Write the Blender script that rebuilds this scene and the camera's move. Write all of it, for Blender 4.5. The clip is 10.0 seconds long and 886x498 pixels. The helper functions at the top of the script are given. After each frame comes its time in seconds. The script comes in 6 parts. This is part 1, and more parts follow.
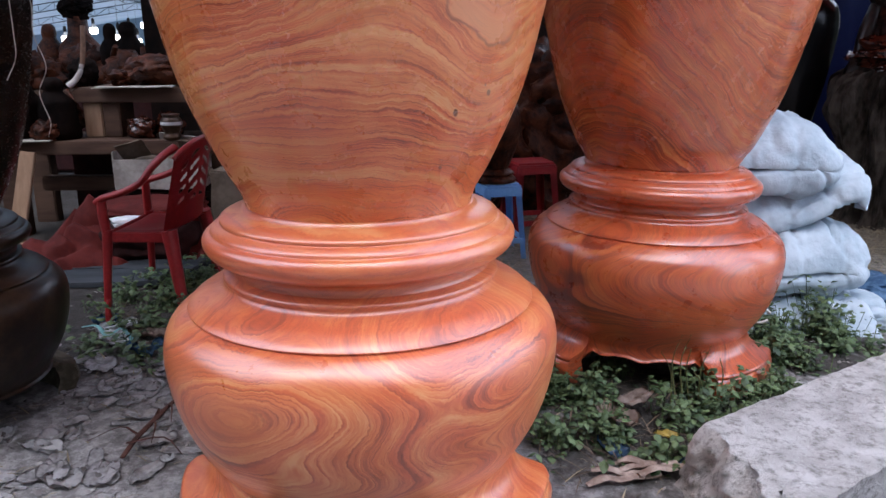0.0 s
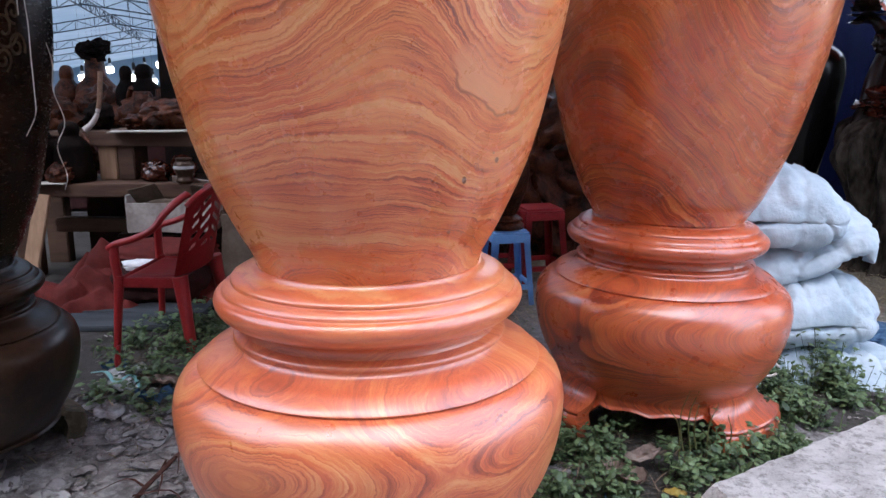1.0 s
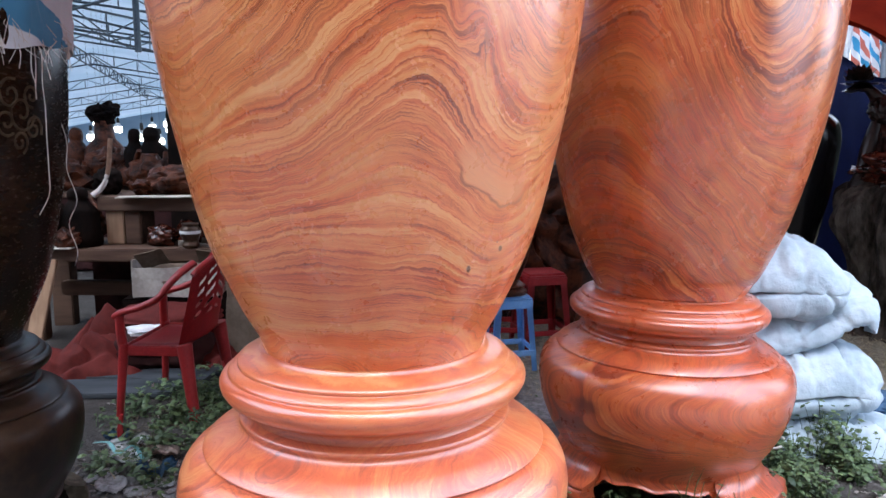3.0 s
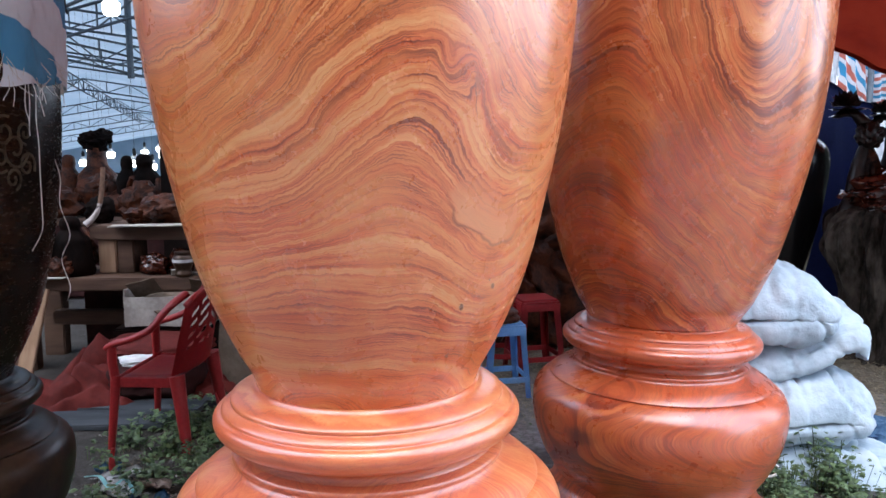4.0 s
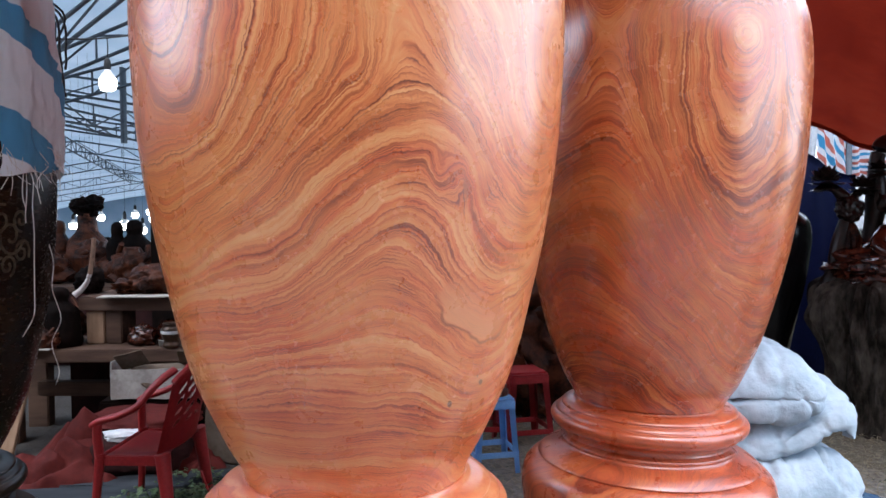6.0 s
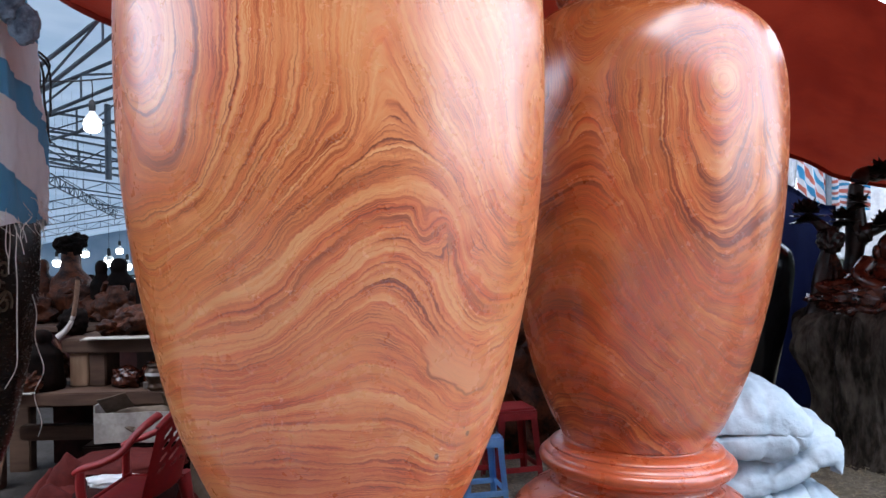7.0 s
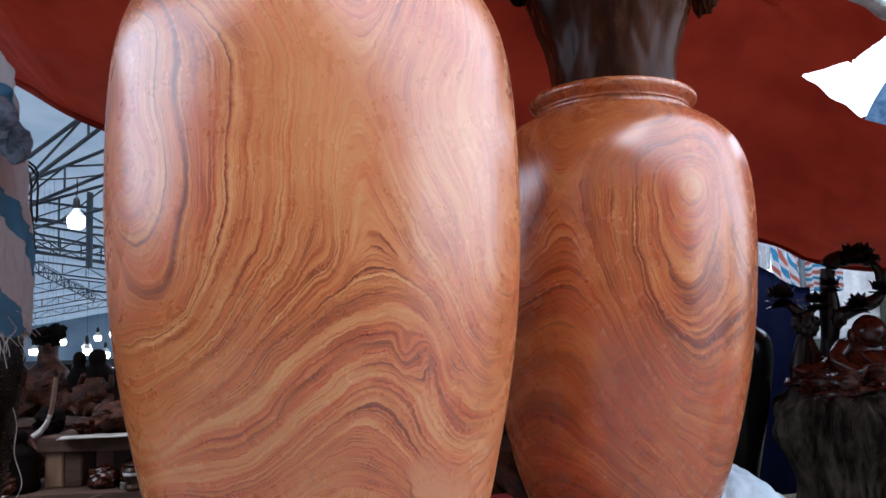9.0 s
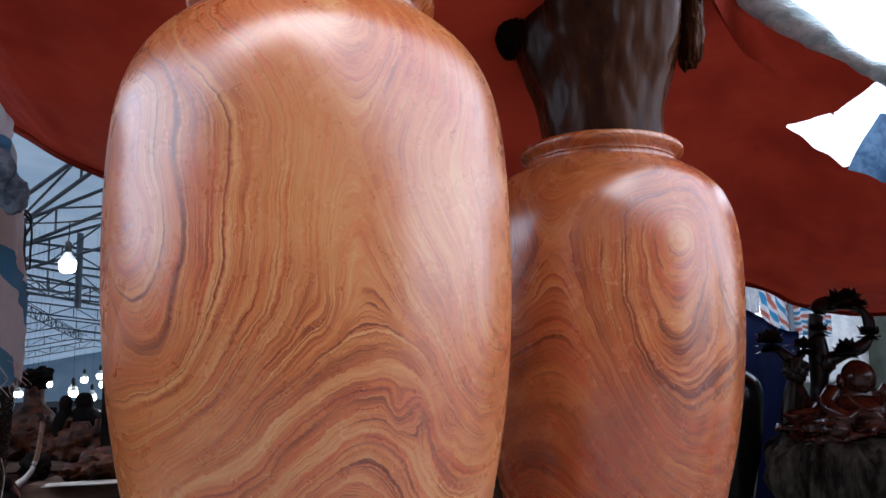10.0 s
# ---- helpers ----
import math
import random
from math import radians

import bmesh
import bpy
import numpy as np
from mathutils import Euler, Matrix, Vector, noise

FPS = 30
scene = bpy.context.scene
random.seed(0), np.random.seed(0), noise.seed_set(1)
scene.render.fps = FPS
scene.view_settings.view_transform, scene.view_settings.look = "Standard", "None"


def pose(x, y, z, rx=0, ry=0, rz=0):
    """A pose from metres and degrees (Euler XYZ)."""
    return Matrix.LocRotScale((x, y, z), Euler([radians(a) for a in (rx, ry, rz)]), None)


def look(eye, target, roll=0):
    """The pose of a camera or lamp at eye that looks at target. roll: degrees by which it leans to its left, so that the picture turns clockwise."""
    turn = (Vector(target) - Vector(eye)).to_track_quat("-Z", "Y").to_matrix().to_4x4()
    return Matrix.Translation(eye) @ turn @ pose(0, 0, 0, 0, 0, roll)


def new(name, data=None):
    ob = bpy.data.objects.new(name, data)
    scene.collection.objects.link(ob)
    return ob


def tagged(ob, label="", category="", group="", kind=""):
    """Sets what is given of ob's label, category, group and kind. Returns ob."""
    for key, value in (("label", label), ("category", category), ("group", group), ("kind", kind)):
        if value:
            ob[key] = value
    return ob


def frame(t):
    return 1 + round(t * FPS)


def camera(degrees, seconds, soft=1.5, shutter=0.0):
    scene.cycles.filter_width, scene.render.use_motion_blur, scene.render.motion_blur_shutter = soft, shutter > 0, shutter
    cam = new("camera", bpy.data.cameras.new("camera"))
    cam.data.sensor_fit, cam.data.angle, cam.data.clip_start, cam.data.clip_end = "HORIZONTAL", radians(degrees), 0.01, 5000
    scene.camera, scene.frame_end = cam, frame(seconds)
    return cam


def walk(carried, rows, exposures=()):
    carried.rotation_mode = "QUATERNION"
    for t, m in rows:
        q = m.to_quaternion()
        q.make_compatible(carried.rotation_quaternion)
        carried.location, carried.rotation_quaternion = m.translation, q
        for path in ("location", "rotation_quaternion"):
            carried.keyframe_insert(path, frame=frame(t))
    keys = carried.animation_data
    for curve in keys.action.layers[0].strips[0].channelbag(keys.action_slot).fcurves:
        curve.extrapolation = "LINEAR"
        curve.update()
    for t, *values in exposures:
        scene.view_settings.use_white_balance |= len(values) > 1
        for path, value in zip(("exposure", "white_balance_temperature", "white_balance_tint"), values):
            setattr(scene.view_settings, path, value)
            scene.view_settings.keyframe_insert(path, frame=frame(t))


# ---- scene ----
cam = camera(60.1, 10.0)
METRES, EYE, TILT, LEAN, TURN = 0.5, 1.23, -14.96, 0.376, 0.0
ROWS = [
    (0.0, 0.0, 0.0, 0.0, 0.0, 0.0, 0.0),
    (0.5, -0.0005, -0.0255, 0.0601, 0.07, 1.28, -0.09),
    (1.0, 0.0012, -0.0451, 0.1257, 0.62, 2.62, -0.5),
    (1.5, 0.0017, -0.0587, 0.1717, 0.95, 3.82, -0.56),
    (2.0, -0.0049, -0.0786, 0.2101, 1.02, 4.52, -0.69),
    (3.5, -0.0106, -0.1403, 0.3019, 0.55, 7.56, -0.34),
    (4.0, -0.0083, -0.1536, 0.3407, 0.32, 8.19, -0.09),
    (4.5, -0.0038, -0.1814, 0.3757, 0.42, 9.08, 0.15),
    (5.0, -0.0066, -0.2203, 0.4195, 0.46, 10.54, 0.2),
    (5.5, -0.008, -0.2469, 0.4545, 0.06, 11.67, -0.14),
    (7.0, 0.0023, -0.3071, 0.5873, -1.29, 14.8, 0.9),
    (7.5, 0.0068, -0.3494, 0.628, -1.4, 16.37, 0.99),
    (8.0, 0.0083, -0.3857, 0.6758, -1.62, 17.96, 1.41),
    (8.5, 0.01, -0.4274, 0.7172, -2.06, 19.33, 1.77),
    (9.0, 0.008, -0.4751, 0.7396, -2.33, 20.51, 2.08),
    (9.5, -0.004, -0.5201, 0.7638, -2.66, 22.02, 2.07),
    (10.0, -0.0054, -0.5564, 0.785, -3.05, 23.45, 2.2),
]
EXPOSURES = [(0.0, -0.08, 6480, 14.0), (1.0, 0.13, 6440, 12.8), (2.0, 0.44, 6350, 9.8), (3.5, 0.41, 6410, 9.5), (5.5, 0.26, 6470, 9), (7.5, 0.20, 6480, 9.2), (10.0, -0.37, 6380, 8.6)]
walk(cam, [(t, pose(0, 0, EYE, TILT, LEAN, TURN) @ pose(METRES * x, METRES * y, METRES * z, 90 + pitch, roll, yaw)) for t, x, y, z, yaw, pitch, roll in ROWS], EXPOSURES)

# ---- world and sun: an overcast day ----
SUN_UP, SUN_ROUND = radians(66), radians(205)
world = bpy.data.worlds.new("overcast")
scene.world = world
world.use_nodes = True
wt = world.node_tree
sky = wt.nodes.new("ShaderNodeTexSky")
sky.sky_type, sky.sun_disc, sky.sun_elevation, sky.sun_rotation = "NISHITA", False, SUN_UP, SUN_ROUND
sky.air_density, sky.dust_density, sky.ozone_density = 1.0, 1.0, 1.0
cloud = wt.nodes.new("ShaderNodeMix")
cloud.data_type = "RGBA"
cloud.inputs[0].default_value = 0.72
cloud.inputs[7].default_value = (8.4, 9.4, 11.7, 1)
wt.links.new(sky.outputs[0], cloud.inputs[6])
wt.links.new(cloud.outputs[2], wt.nodes["Background"].inputs[0])
wt.nodes["Background"].inputs[1].default_value = 0.44
sun = new("sun", bpy.data.lights.new("sun", "SUN"))
sun.data.energy, sun.data.angle, sun.data.color = 2.7, radians(55), (1.0, 0.97, 0.93)
sun.matrix_world = look((6 * math.sin(SUN_ROUND), 6 * math.cos(SUN_ROUND), 6 * math.tan(SUN_UP)), (0, 0, 0))

# ---- materials ----


class Tree:
    """A short way to write a node material."""

    def __init__(self, name, rough=0.6, metal=0.0, spec=0.5):
        self.mat = bpy.data.materials.new(name)
        self.mat.use_nodes = True
        self.t = self.mat.node_tree
        self.b = self.t.nodes["Principled BSDF"]
        self.b.inputs["Roughness"].default_value = rough
        self.b.inputs["Metallic"].default_value = metal
        self.b.inputs["Specular IOR Level"].default_value = spec
        self.co = self.t.nodes.new("ShaderNodeTexCoord").outputs["Object"]

    def put(self, sock, v):
        if isinstance(v, bpy.types.NodeSocket):
            self.t.links.new(v, sock)
        elif v is not None:
            sock.default_value = v

    def math(self, op, a, b=None, c=None, clamp=False):
        n = self.t.nodes.new("ShaderNodeMath")
        n.operation, n.use_clamp = op, clamp
        for s, v in zip(n.inputs, (a, b, c)):
            self.put(s, v)
        return n.outputs[0]

    def vec(self, op, a, b=None, scale=None):
        n = self.t.nodes.new("ShaderNodeVectorMath")
        n.operation = op
        self.put(n.inputs[0], a)
        self.put(n.inputs[1], b)
        if scale is not None:
            self.put(n.inputs["Scale"], scale)
        return n.outputs["Value"] if op in ("LENGTH", "DOT_PRODUCT") else n.outputs[0]

    def noise(self, v, scale, detail=3.0, rough=0.55, color=False, distort=0.0):
        n = self.t.nodes.new("ShaderNodeTexNoise")
        self.put(n.inputs["Vector"], v)
        for k, x in (("Scale", scale), ("Detail", detail), ("Roughness", rough), ("Distortion", distort)):
            self.put(n.inputs[k], x)
        return n.outputs["Color" if color else "Fac"]

    def line(self, w, scale, detail=2.0, rough=0.5):
        n = self.t.nodes.new("ShaderNodeTexNoise")
        n.noise_dimensions = "1D"
        self.put(n.inputs["W"], w)
        for k, x in (("Scale", scale), ("Detail", detail), ("Roughness", rough)):
            self.put(n.inputs[k], x)
        return n.outputs["Fac"]

    def split(self, v):
        n = self.t.nodes.new("ShaderNodeSeparateXYZ")
        self.put(n.inputs[0], v)
        return n.outputs[0], n.outputs[1], n.outputs[2]

    def join(self, x, y, z):
        n = self.t.nodes.new("ShaderNodeCombineXYZ")
        for s, v in zip(n.inputs, (x, y, z)):
            self.put(s, v)
        return n.outputs[0]

    def mix(self, f, a, b, how="MIX"):
        n = self.t.nodes.new("ShaderNodeMix")
        n.data_type, n.blend_type = "RGBA", how
        n.clamp_factor = True
        self.put(n.inputs[0], f)
        for i, v in ((6, a), (7, b)):
            self.put(n.inputs[i], (*v, 1) if isinstance(v, tuple) and len(v) == 3 else v)
        return n.outputs[2]

    def ramp(self, f, stops, ease="LINEAR"):
        n = self.t.nodes.new("ShaderNodeValToRGB")
        n.color_ramp.interpolation = ease
        e = n.color_ramp.elements
        while len(e) < len(stops):
            e.new(0.5)
        for el, (p, c) in zip(e, stops):
            el.position, el.color = p, (*c, 1) if isinstance(c, tuple) else (c, c, c, 1)
        self.put(n.inputs[0], f)
        return n.outputs[0]

    def step(self, f, lo, hi, out_lo=0.0, out_hi=1.0):
        n = self.t.nodes.new("ShaderNodeMapRange")
        n.interpolation_type = "SMOOTHSTEP"
        for s, v in zip(n.inputs, (f, lo, hi, out_lo, out_hi)):
            self.put(s, v)
        return n.outputs[0]

    def bump(self, h, strength=0.3, dist=0.01):
        n = self.t.nodes.new("ShaderNodeBump")
        self.put(n.inputs["Height"], h)
        n.inputs["Strength"].default_value, n.inputs["Distance"].default_value = strength, dist
        self.t.links.new(n.outputs[0], self.b.inputs["Normal"])

    def done(self, color, rough=None):
        self.put(self.b.inputs["Base Color"], (*color, 1) if isinstance(color, tuple) else color)
        if rough is not None:
            self.put(self.b.inputs["Roughness"], rough)
        return self.mat


def plain(name, a, b, scale=6.0, rough=0.6, metal=0.0, fine=40.0, bump=0.2, spec=0.5, dist=0.01, stretch=(1, 1, 1), spread=0.12):
    """Two colours mixed by large stains and fine grain, with uneven gloss."""
    m = Tree(name, rough, metal, spec if rough < 0.6 else spec * 0.4)
    p = m.vec("MULTIPLY", m.co, stretch)
    big, small = m.noise(p, scale, 4), m.noise(p, fine, 4)
    f = m.math("ADD", m.math("MULTIPLY", big, 0.65), m.math("MULTIPLY", small, 0.35))
    m.bump(m.math("ADD", big, m.math("MULTIPLY", small, 0.5)), bump, dist)
    return m.done(m.mix(m.step(f, 0.36, 0.64), a, b), m.math("ADD", rough - spread / 2, m.math("MULTIPLY", small, spread)))


def grain_coat(name, field, seed, freq, contrast, warm=0.0, spots=(), pale_at=None, gloss=0.14, shift=0.0, calm=(), coat=1.90, deep=(), wild=1.0, knots=(), light=(), film=0.0):
    """Lacquered figured hardwood. field(m, x, y, z) gives the growth layer at a point: its level lines are the rings,
    each with a thin broken dark edge, reddish behind it and fading to pale. spots: dark pits. pale_at: a smooth pale
    patch with a torn edge.
    calm: places where the figure fades. deep: places where it is strongest. knots: places that draw the rings aside.
    light: places of paler or darker wood, some of them only offsetting sheen. film: how far a pale pinkish tone dulls
    the colour."""
    m = Tree(name, 0.4, 0.0, 0.05)
    off = m.vec("ADD", m.co, (seed * 3.1, seed * 1.7, seed * 2.3))
    half = (0.5, 0.5, 0.5)
    w0 = m.vec("SCALE", m.vec("SUBTRACT", m.noise(off, 3.2, 2, 0.5, True), half), scale=0.040 * wild)
    w1 = m.vec("SCALE", m.vec("SUBTRACT", m.noise(off, 11.0, 1, 0.5, True), half), scale=0.020 * wild)
    w2 = m.vec("SCALE", m.vec("SUBTRACT", m.noise(off, 42.0, 1, 0.5, True), half), scale=0.0085)
    w3 = m.vec("SCALE", m.vec("SUBTRACT", m.noise(off, 150.0, 0, 0.5, True), half), scale=0.0040)
    p = m.vec("ADD", m.vec("ADD", m.co, m.vec("ADD", w0, w1)), m.vec("ADD", w2, w3))
    x, y, z = m.split(m.co)
    g = field(m, *m.split(p))
    for at, size, lift in knots:
        g = m.math("MULTIPLY_ADD", bell(m, *m.split(p), at, size), lift, g)
    flow = m.math("MULTIPLY", g, freq)
    along = m.math("ADD", x, y)

    def strand(across, length, detail=3, rough=0.55):
        """Noise drawn out along the rings."""
        return m.noise(m.join(m.math("MULTIPLY", flow, across), m.math("MULTIPLY", along, length), m.math("MULTIPLY", z, length)), 1.0, detail, rough)

    h = m.math("ADD", flow, m.math("MULTIPLY", m.line(m.math("ADD", flow, seed * 7.0), 0.55, 2), 3.0))
    cell = m.t.nodes.new("ShaderNodeTexWhiteNoise")
    cell.noise_dimensions = "1D"
    m.put(cell.inputs["W"], m.math("FLOOR", h))
    own = m.split(cell.outputs["Color"])
    ring = m.math("FRACT", h)
    lapse = m.step(strand(0.35, 6.0, 3), 0.36, 0.56)
    edge = m.ramp(ring, [(0.0, 1.0), (0.04, 0.72), (0.12, 0.24), (0.24, 0.0), (0.98, 0.0), (1.0, 1.0)])
    edge = m.math("MULTIPLY", edge, m.math("MULTIPLY", m.step(own[0], 0.15, 0.8, 0.12, 1.0), m.math("MULTIPLY", lapse, m.step(m.noise(off, 120.0, 2), 0.38, 0.60, 0.25, 1.0))))
    body = m.math("SUBTRACT", m.ramp(ring, [(0.0, 0.0), (0.08, 0.15), (0.30, 0.60), (0.55, 0.88), (0.88, 0.98), (0.975, 0.80), (1.0, 0.0)]), 0.62)
    body = m.math("MULTIPLY", body, m.step(own[1], 0.2, 1.0, 0.15, 1.0))
    fine = m.math("ADD", m.math("MULTIPLY", flow, 3.1), m.math("MULTIPLY", m.line(flow, 1.3, 2), 3.0))
    thin = m.ramp(m.math("FRACT", fine), [(0.0, 1.0), (0.12, 0.55), (0.35, 0.10), (0.85, 0.0), (1.0, 1.0)])
    thin = m.math("MULTIPLY", thin, m.step(strand(0.6, 6.0, 3), 0.44, 0.64))
    broad = m.math("SUBTRACT", m.line(m.math("ADD", flow, seed), 0.30, 2), 0.5)
    cloud = m.math("SUBTRACT", m.noise(off, 3.1, 4), 0.5)
    streak = m.math("SUBTRACT", strand(3.6, 7.0, 4, 0.65), 0.5)
    wisp = m.math("SUBTRACT", strand(1.0, 3.6, 3), 0.5)
    hair = m.math("SUBTRACT", strand(10.0, 22.0, 2, 0.6), 0.5)
    show = m.step(m.noise(off, 2.2, 2), 0.32, 0.60, 0.55, 1.0)
    for at, size, much in calm:
        show = m.math("MULTIPLY", show, m.math("SUBTRACT", 1.0, m.math("MULTIPLY", bell(m, x, y, z, at, size), much)))
    for at, size, much in deep:
        show = m.math("MULTIPLY", show, m.math("MULTIPLY_ADD", bell(m, x, y, z, at, size), much, 1.0))
    show = m.math("MULTIPLY", show, contrast)
    f = m.math("ADD", m.math("MULTIPLY", body, 0.62), m.math("ADD", m.math("MULTIPLY", broad, 0.45), m.math("MULTIPLY", wisp, 0.66)))
    f = m.math("SUBTRACT", f, m.math("MULTIPLY", thin, 0.52))
    f = m.math("MULTIPLY", f, show)
    f = m.math("ADD", f, m.math("ADD", m.math("MULTIPLY", streak, 0.84), m.math("MULTIPLY", hair, 0.52)))
    f = m.math("ADD", f, m.math("MULTIPLY_ADD", cloud, 0.55, 0.60 + shift))
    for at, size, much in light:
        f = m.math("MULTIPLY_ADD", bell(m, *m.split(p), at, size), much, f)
    wood = m.ramp(f, [(0.06, (0.175, 0.034, 0.009)), (0.30, (0.340, 0.075, 0.018)), (0.50, (0.495, 0.128, 0.032)), (0.70, (0.600, 0.194, 0.055)), (0.95, (0.660, 0.300, 0.112))])
    ruddy = m.ramp(f, [(0.06, (0.180, 0.021, 0.006)), (0.30, (0.350, 0.050, 0.012)), (0.50, (0.520, 0.086, 0.021)), (0.70, (0.610, 0.158, 0.043)), (0.95, (0.680, 0.285, 0.104))])
    glow = m.step(m.noise(m.vec("ADD", off, (4, 9, 2)), 1.9, 3), 0.40, 0.66, 0.0, 0.75)
    layer = m.step(m.line(m.math("ADD", flow, seed * 3.0), 0.5, 1), 0.42, 0.62, 0.0, 0.55)
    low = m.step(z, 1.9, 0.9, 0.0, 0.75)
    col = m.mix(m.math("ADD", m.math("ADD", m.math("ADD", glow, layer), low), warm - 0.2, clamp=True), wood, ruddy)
    col = m.mix(m.math("MULTIPLY", edge, m.math("MULTIPLY", show, 0.66), clamp=True), col, (0.165, 0.026, 0.006))
    # A pale pinkish tone mixed unevenly over the wood colour.
    if film:
        col = m.mix(m.math("MULTIPLY_ADD", m.noise(off, 5.0, 4, 0.6), film, film * 0.6), col, (0.56, 0.27, 0.19))
    pore = m.noise(m.vec("MULTIPLY", m.co, (1, 1, 0.3)), 230.0, 1, 0.5)
    col = m.mix(m.math("MULTIPLY", m.step(pore, 0.60, 0.72, 0.0, 0.22), m.step(m.math("ADD", cloud, m.math("MULTIPLY", wisp, 0.6)), -0.08, 0.10, 1.0, 0.1)), col, (0.15, 0.042, 0.018))
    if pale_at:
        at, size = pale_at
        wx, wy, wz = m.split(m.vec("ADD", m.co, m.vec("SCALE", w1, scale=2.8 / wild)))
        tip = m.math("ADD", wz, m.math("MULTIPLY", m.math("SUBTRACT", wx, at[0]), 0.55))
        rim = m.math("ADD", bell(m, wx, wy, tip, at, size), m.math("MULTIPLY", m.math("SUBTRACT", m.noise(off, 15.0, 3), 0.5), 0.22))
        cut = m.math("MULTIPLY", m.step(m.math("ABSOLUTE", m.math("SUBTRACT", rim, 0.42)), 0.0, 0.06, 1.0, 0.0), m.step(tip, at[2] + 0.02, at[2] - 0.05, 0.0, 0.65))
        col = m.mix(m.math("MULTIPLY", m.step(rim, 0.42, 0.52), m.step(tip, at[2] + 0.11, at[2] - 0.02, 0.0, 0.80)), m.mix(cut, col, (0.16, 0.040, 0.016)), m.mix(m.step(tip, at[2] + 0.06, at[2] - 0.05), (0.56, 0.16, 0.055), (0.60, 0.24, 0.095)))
    jag = m.split(m.vec("ADD", m.co, m.vec("SCALE", m.vec("SUBTRACT", m.noise(off, 45.0, 2, 0.5, True), half), scale=0.03)))
    for at, size in spots:
        big = size[1] > 0.05
        col = m.mix(m.step(bell(m, *(jag if big else (x, y, z)), at, size), 0.12 if big else 0.35, 0.85 if big else 0.6, 0.0, 0.75 if size[0] > 0.05 or not big else 0.55), col, (0.085, 0.014, 0.007) if size[0] > 0.05 else (0.16, 0.036, 0.014) if big else (0.04, 0.016, 0.01))
    m.bump(m.noise(off, 12.0, 2), 0.04, 0.004)
    smear = m.noise(off, 8.0, 5, 0.65)
    m.b.inputs["Coat Weight"].default_value = 1.0
    m.b.inputs["Coat IOR"].default_value = coat
    m.put(m.b.inputs["Coat Roughness"], m.math("ADD", gloss, m.math("MULTIPLY", smear, gloss + 0.08)))
    return m.done(col, m.math("ADD", 0.30, m.math("MULTIPLY", smear, 0.2)))


def bell(m, x, y, z, at, size):
    """A smooth hill round a place in the wood."""
    d = m.vec("LENGTH", m.vec("DIVIDE", m.vec("SUBTRACT", m.join(x, y, z), at), size))
    return m.math("EXPONENT", m.math("MULTIPLY", m.math("MULTIPLY", d, d), -1.0))


def layered(rows, low, rise, wide, base, slope):
    """A growth field on a turned surface: hills on a net of places round the axis and up it, over an even slope."""
    def field(m, x, y, z):
        s = m.math("MULTIPLY", m.math("ARCTAN2", x, m.math("MULTIPLY", y, -1.0)), 0.5)

        def hill(v, at, size):
            d = m.math("DIVIDE", m.math("SUBTRACT", v, at), size)
            return m.math("EXPONENT", m.math("MULTIPLY", m.math("MULTIPLY", d, d), -1.0))

        across = [hill(s, -0.56 + 0.16 * i, 0.18) for i in range(8)]
        total = m.math("MULTIPLY_ADD", m.math("SUBTRACT", 2.6, z), slope, base)
        for j, row in enumerate(rows):
            level = m.math("MULTIPLY", across[0], row[0])
            for a, w in zip(across[1:], row[1:]):
                level = m.math("MULTIPLY_ADD", a, w, level)
            total = m.math("MULTIPLY_ADD", level, hill(z, low + rise * j, wide), total)
        return total
    return field


GRAIN_ARCH = [
    [1.1, -0.5, 1.2, 1.1, -0.3, 0.9, -0.0, -0.3],
    [-1.2, 1.3, -0.9, -0.8, 1.0, -0.8, 0.6, 0.0],
    [1.7, -1.5, 1.7, 1.2, -0.8, 1.5, -1.1, 0.5],
    [-4.0, 2.1, -2.8, -0.6, 1.1, -0.9, -0.6, 0.2],
    [4.2, -5.2, 4.0, -2.4, 0.7, 0.3, -0.2, -1.3],
    [-7.9, 2.0, -6.9, 3.3, -1.7, 1.2, -1.6, 0.5],
    [3.7, -3.5, 1.2, -3.7, 1.8, -1.0, 1.3, -4.2],
    [-2.6, -3.6, -1.5, -0.3, 1.2, 0.4, -0.4, 0.6],
    [1.3, -1.8, 1.4, -2.5, 2.6, -1.0, 1.0, -1.9],
    [-1.2, -2.5, -0.8, 0.1, 1.7, 1.2, 0.8, 0.3],
    [1.0, 0.6, 1.7, 1.0, 2.4, 1.4, 1.1, 0.6],
    [0.8, -0.4, 1.6, 3.2, 2.8, 2.3, 1.4, 0.7],
]
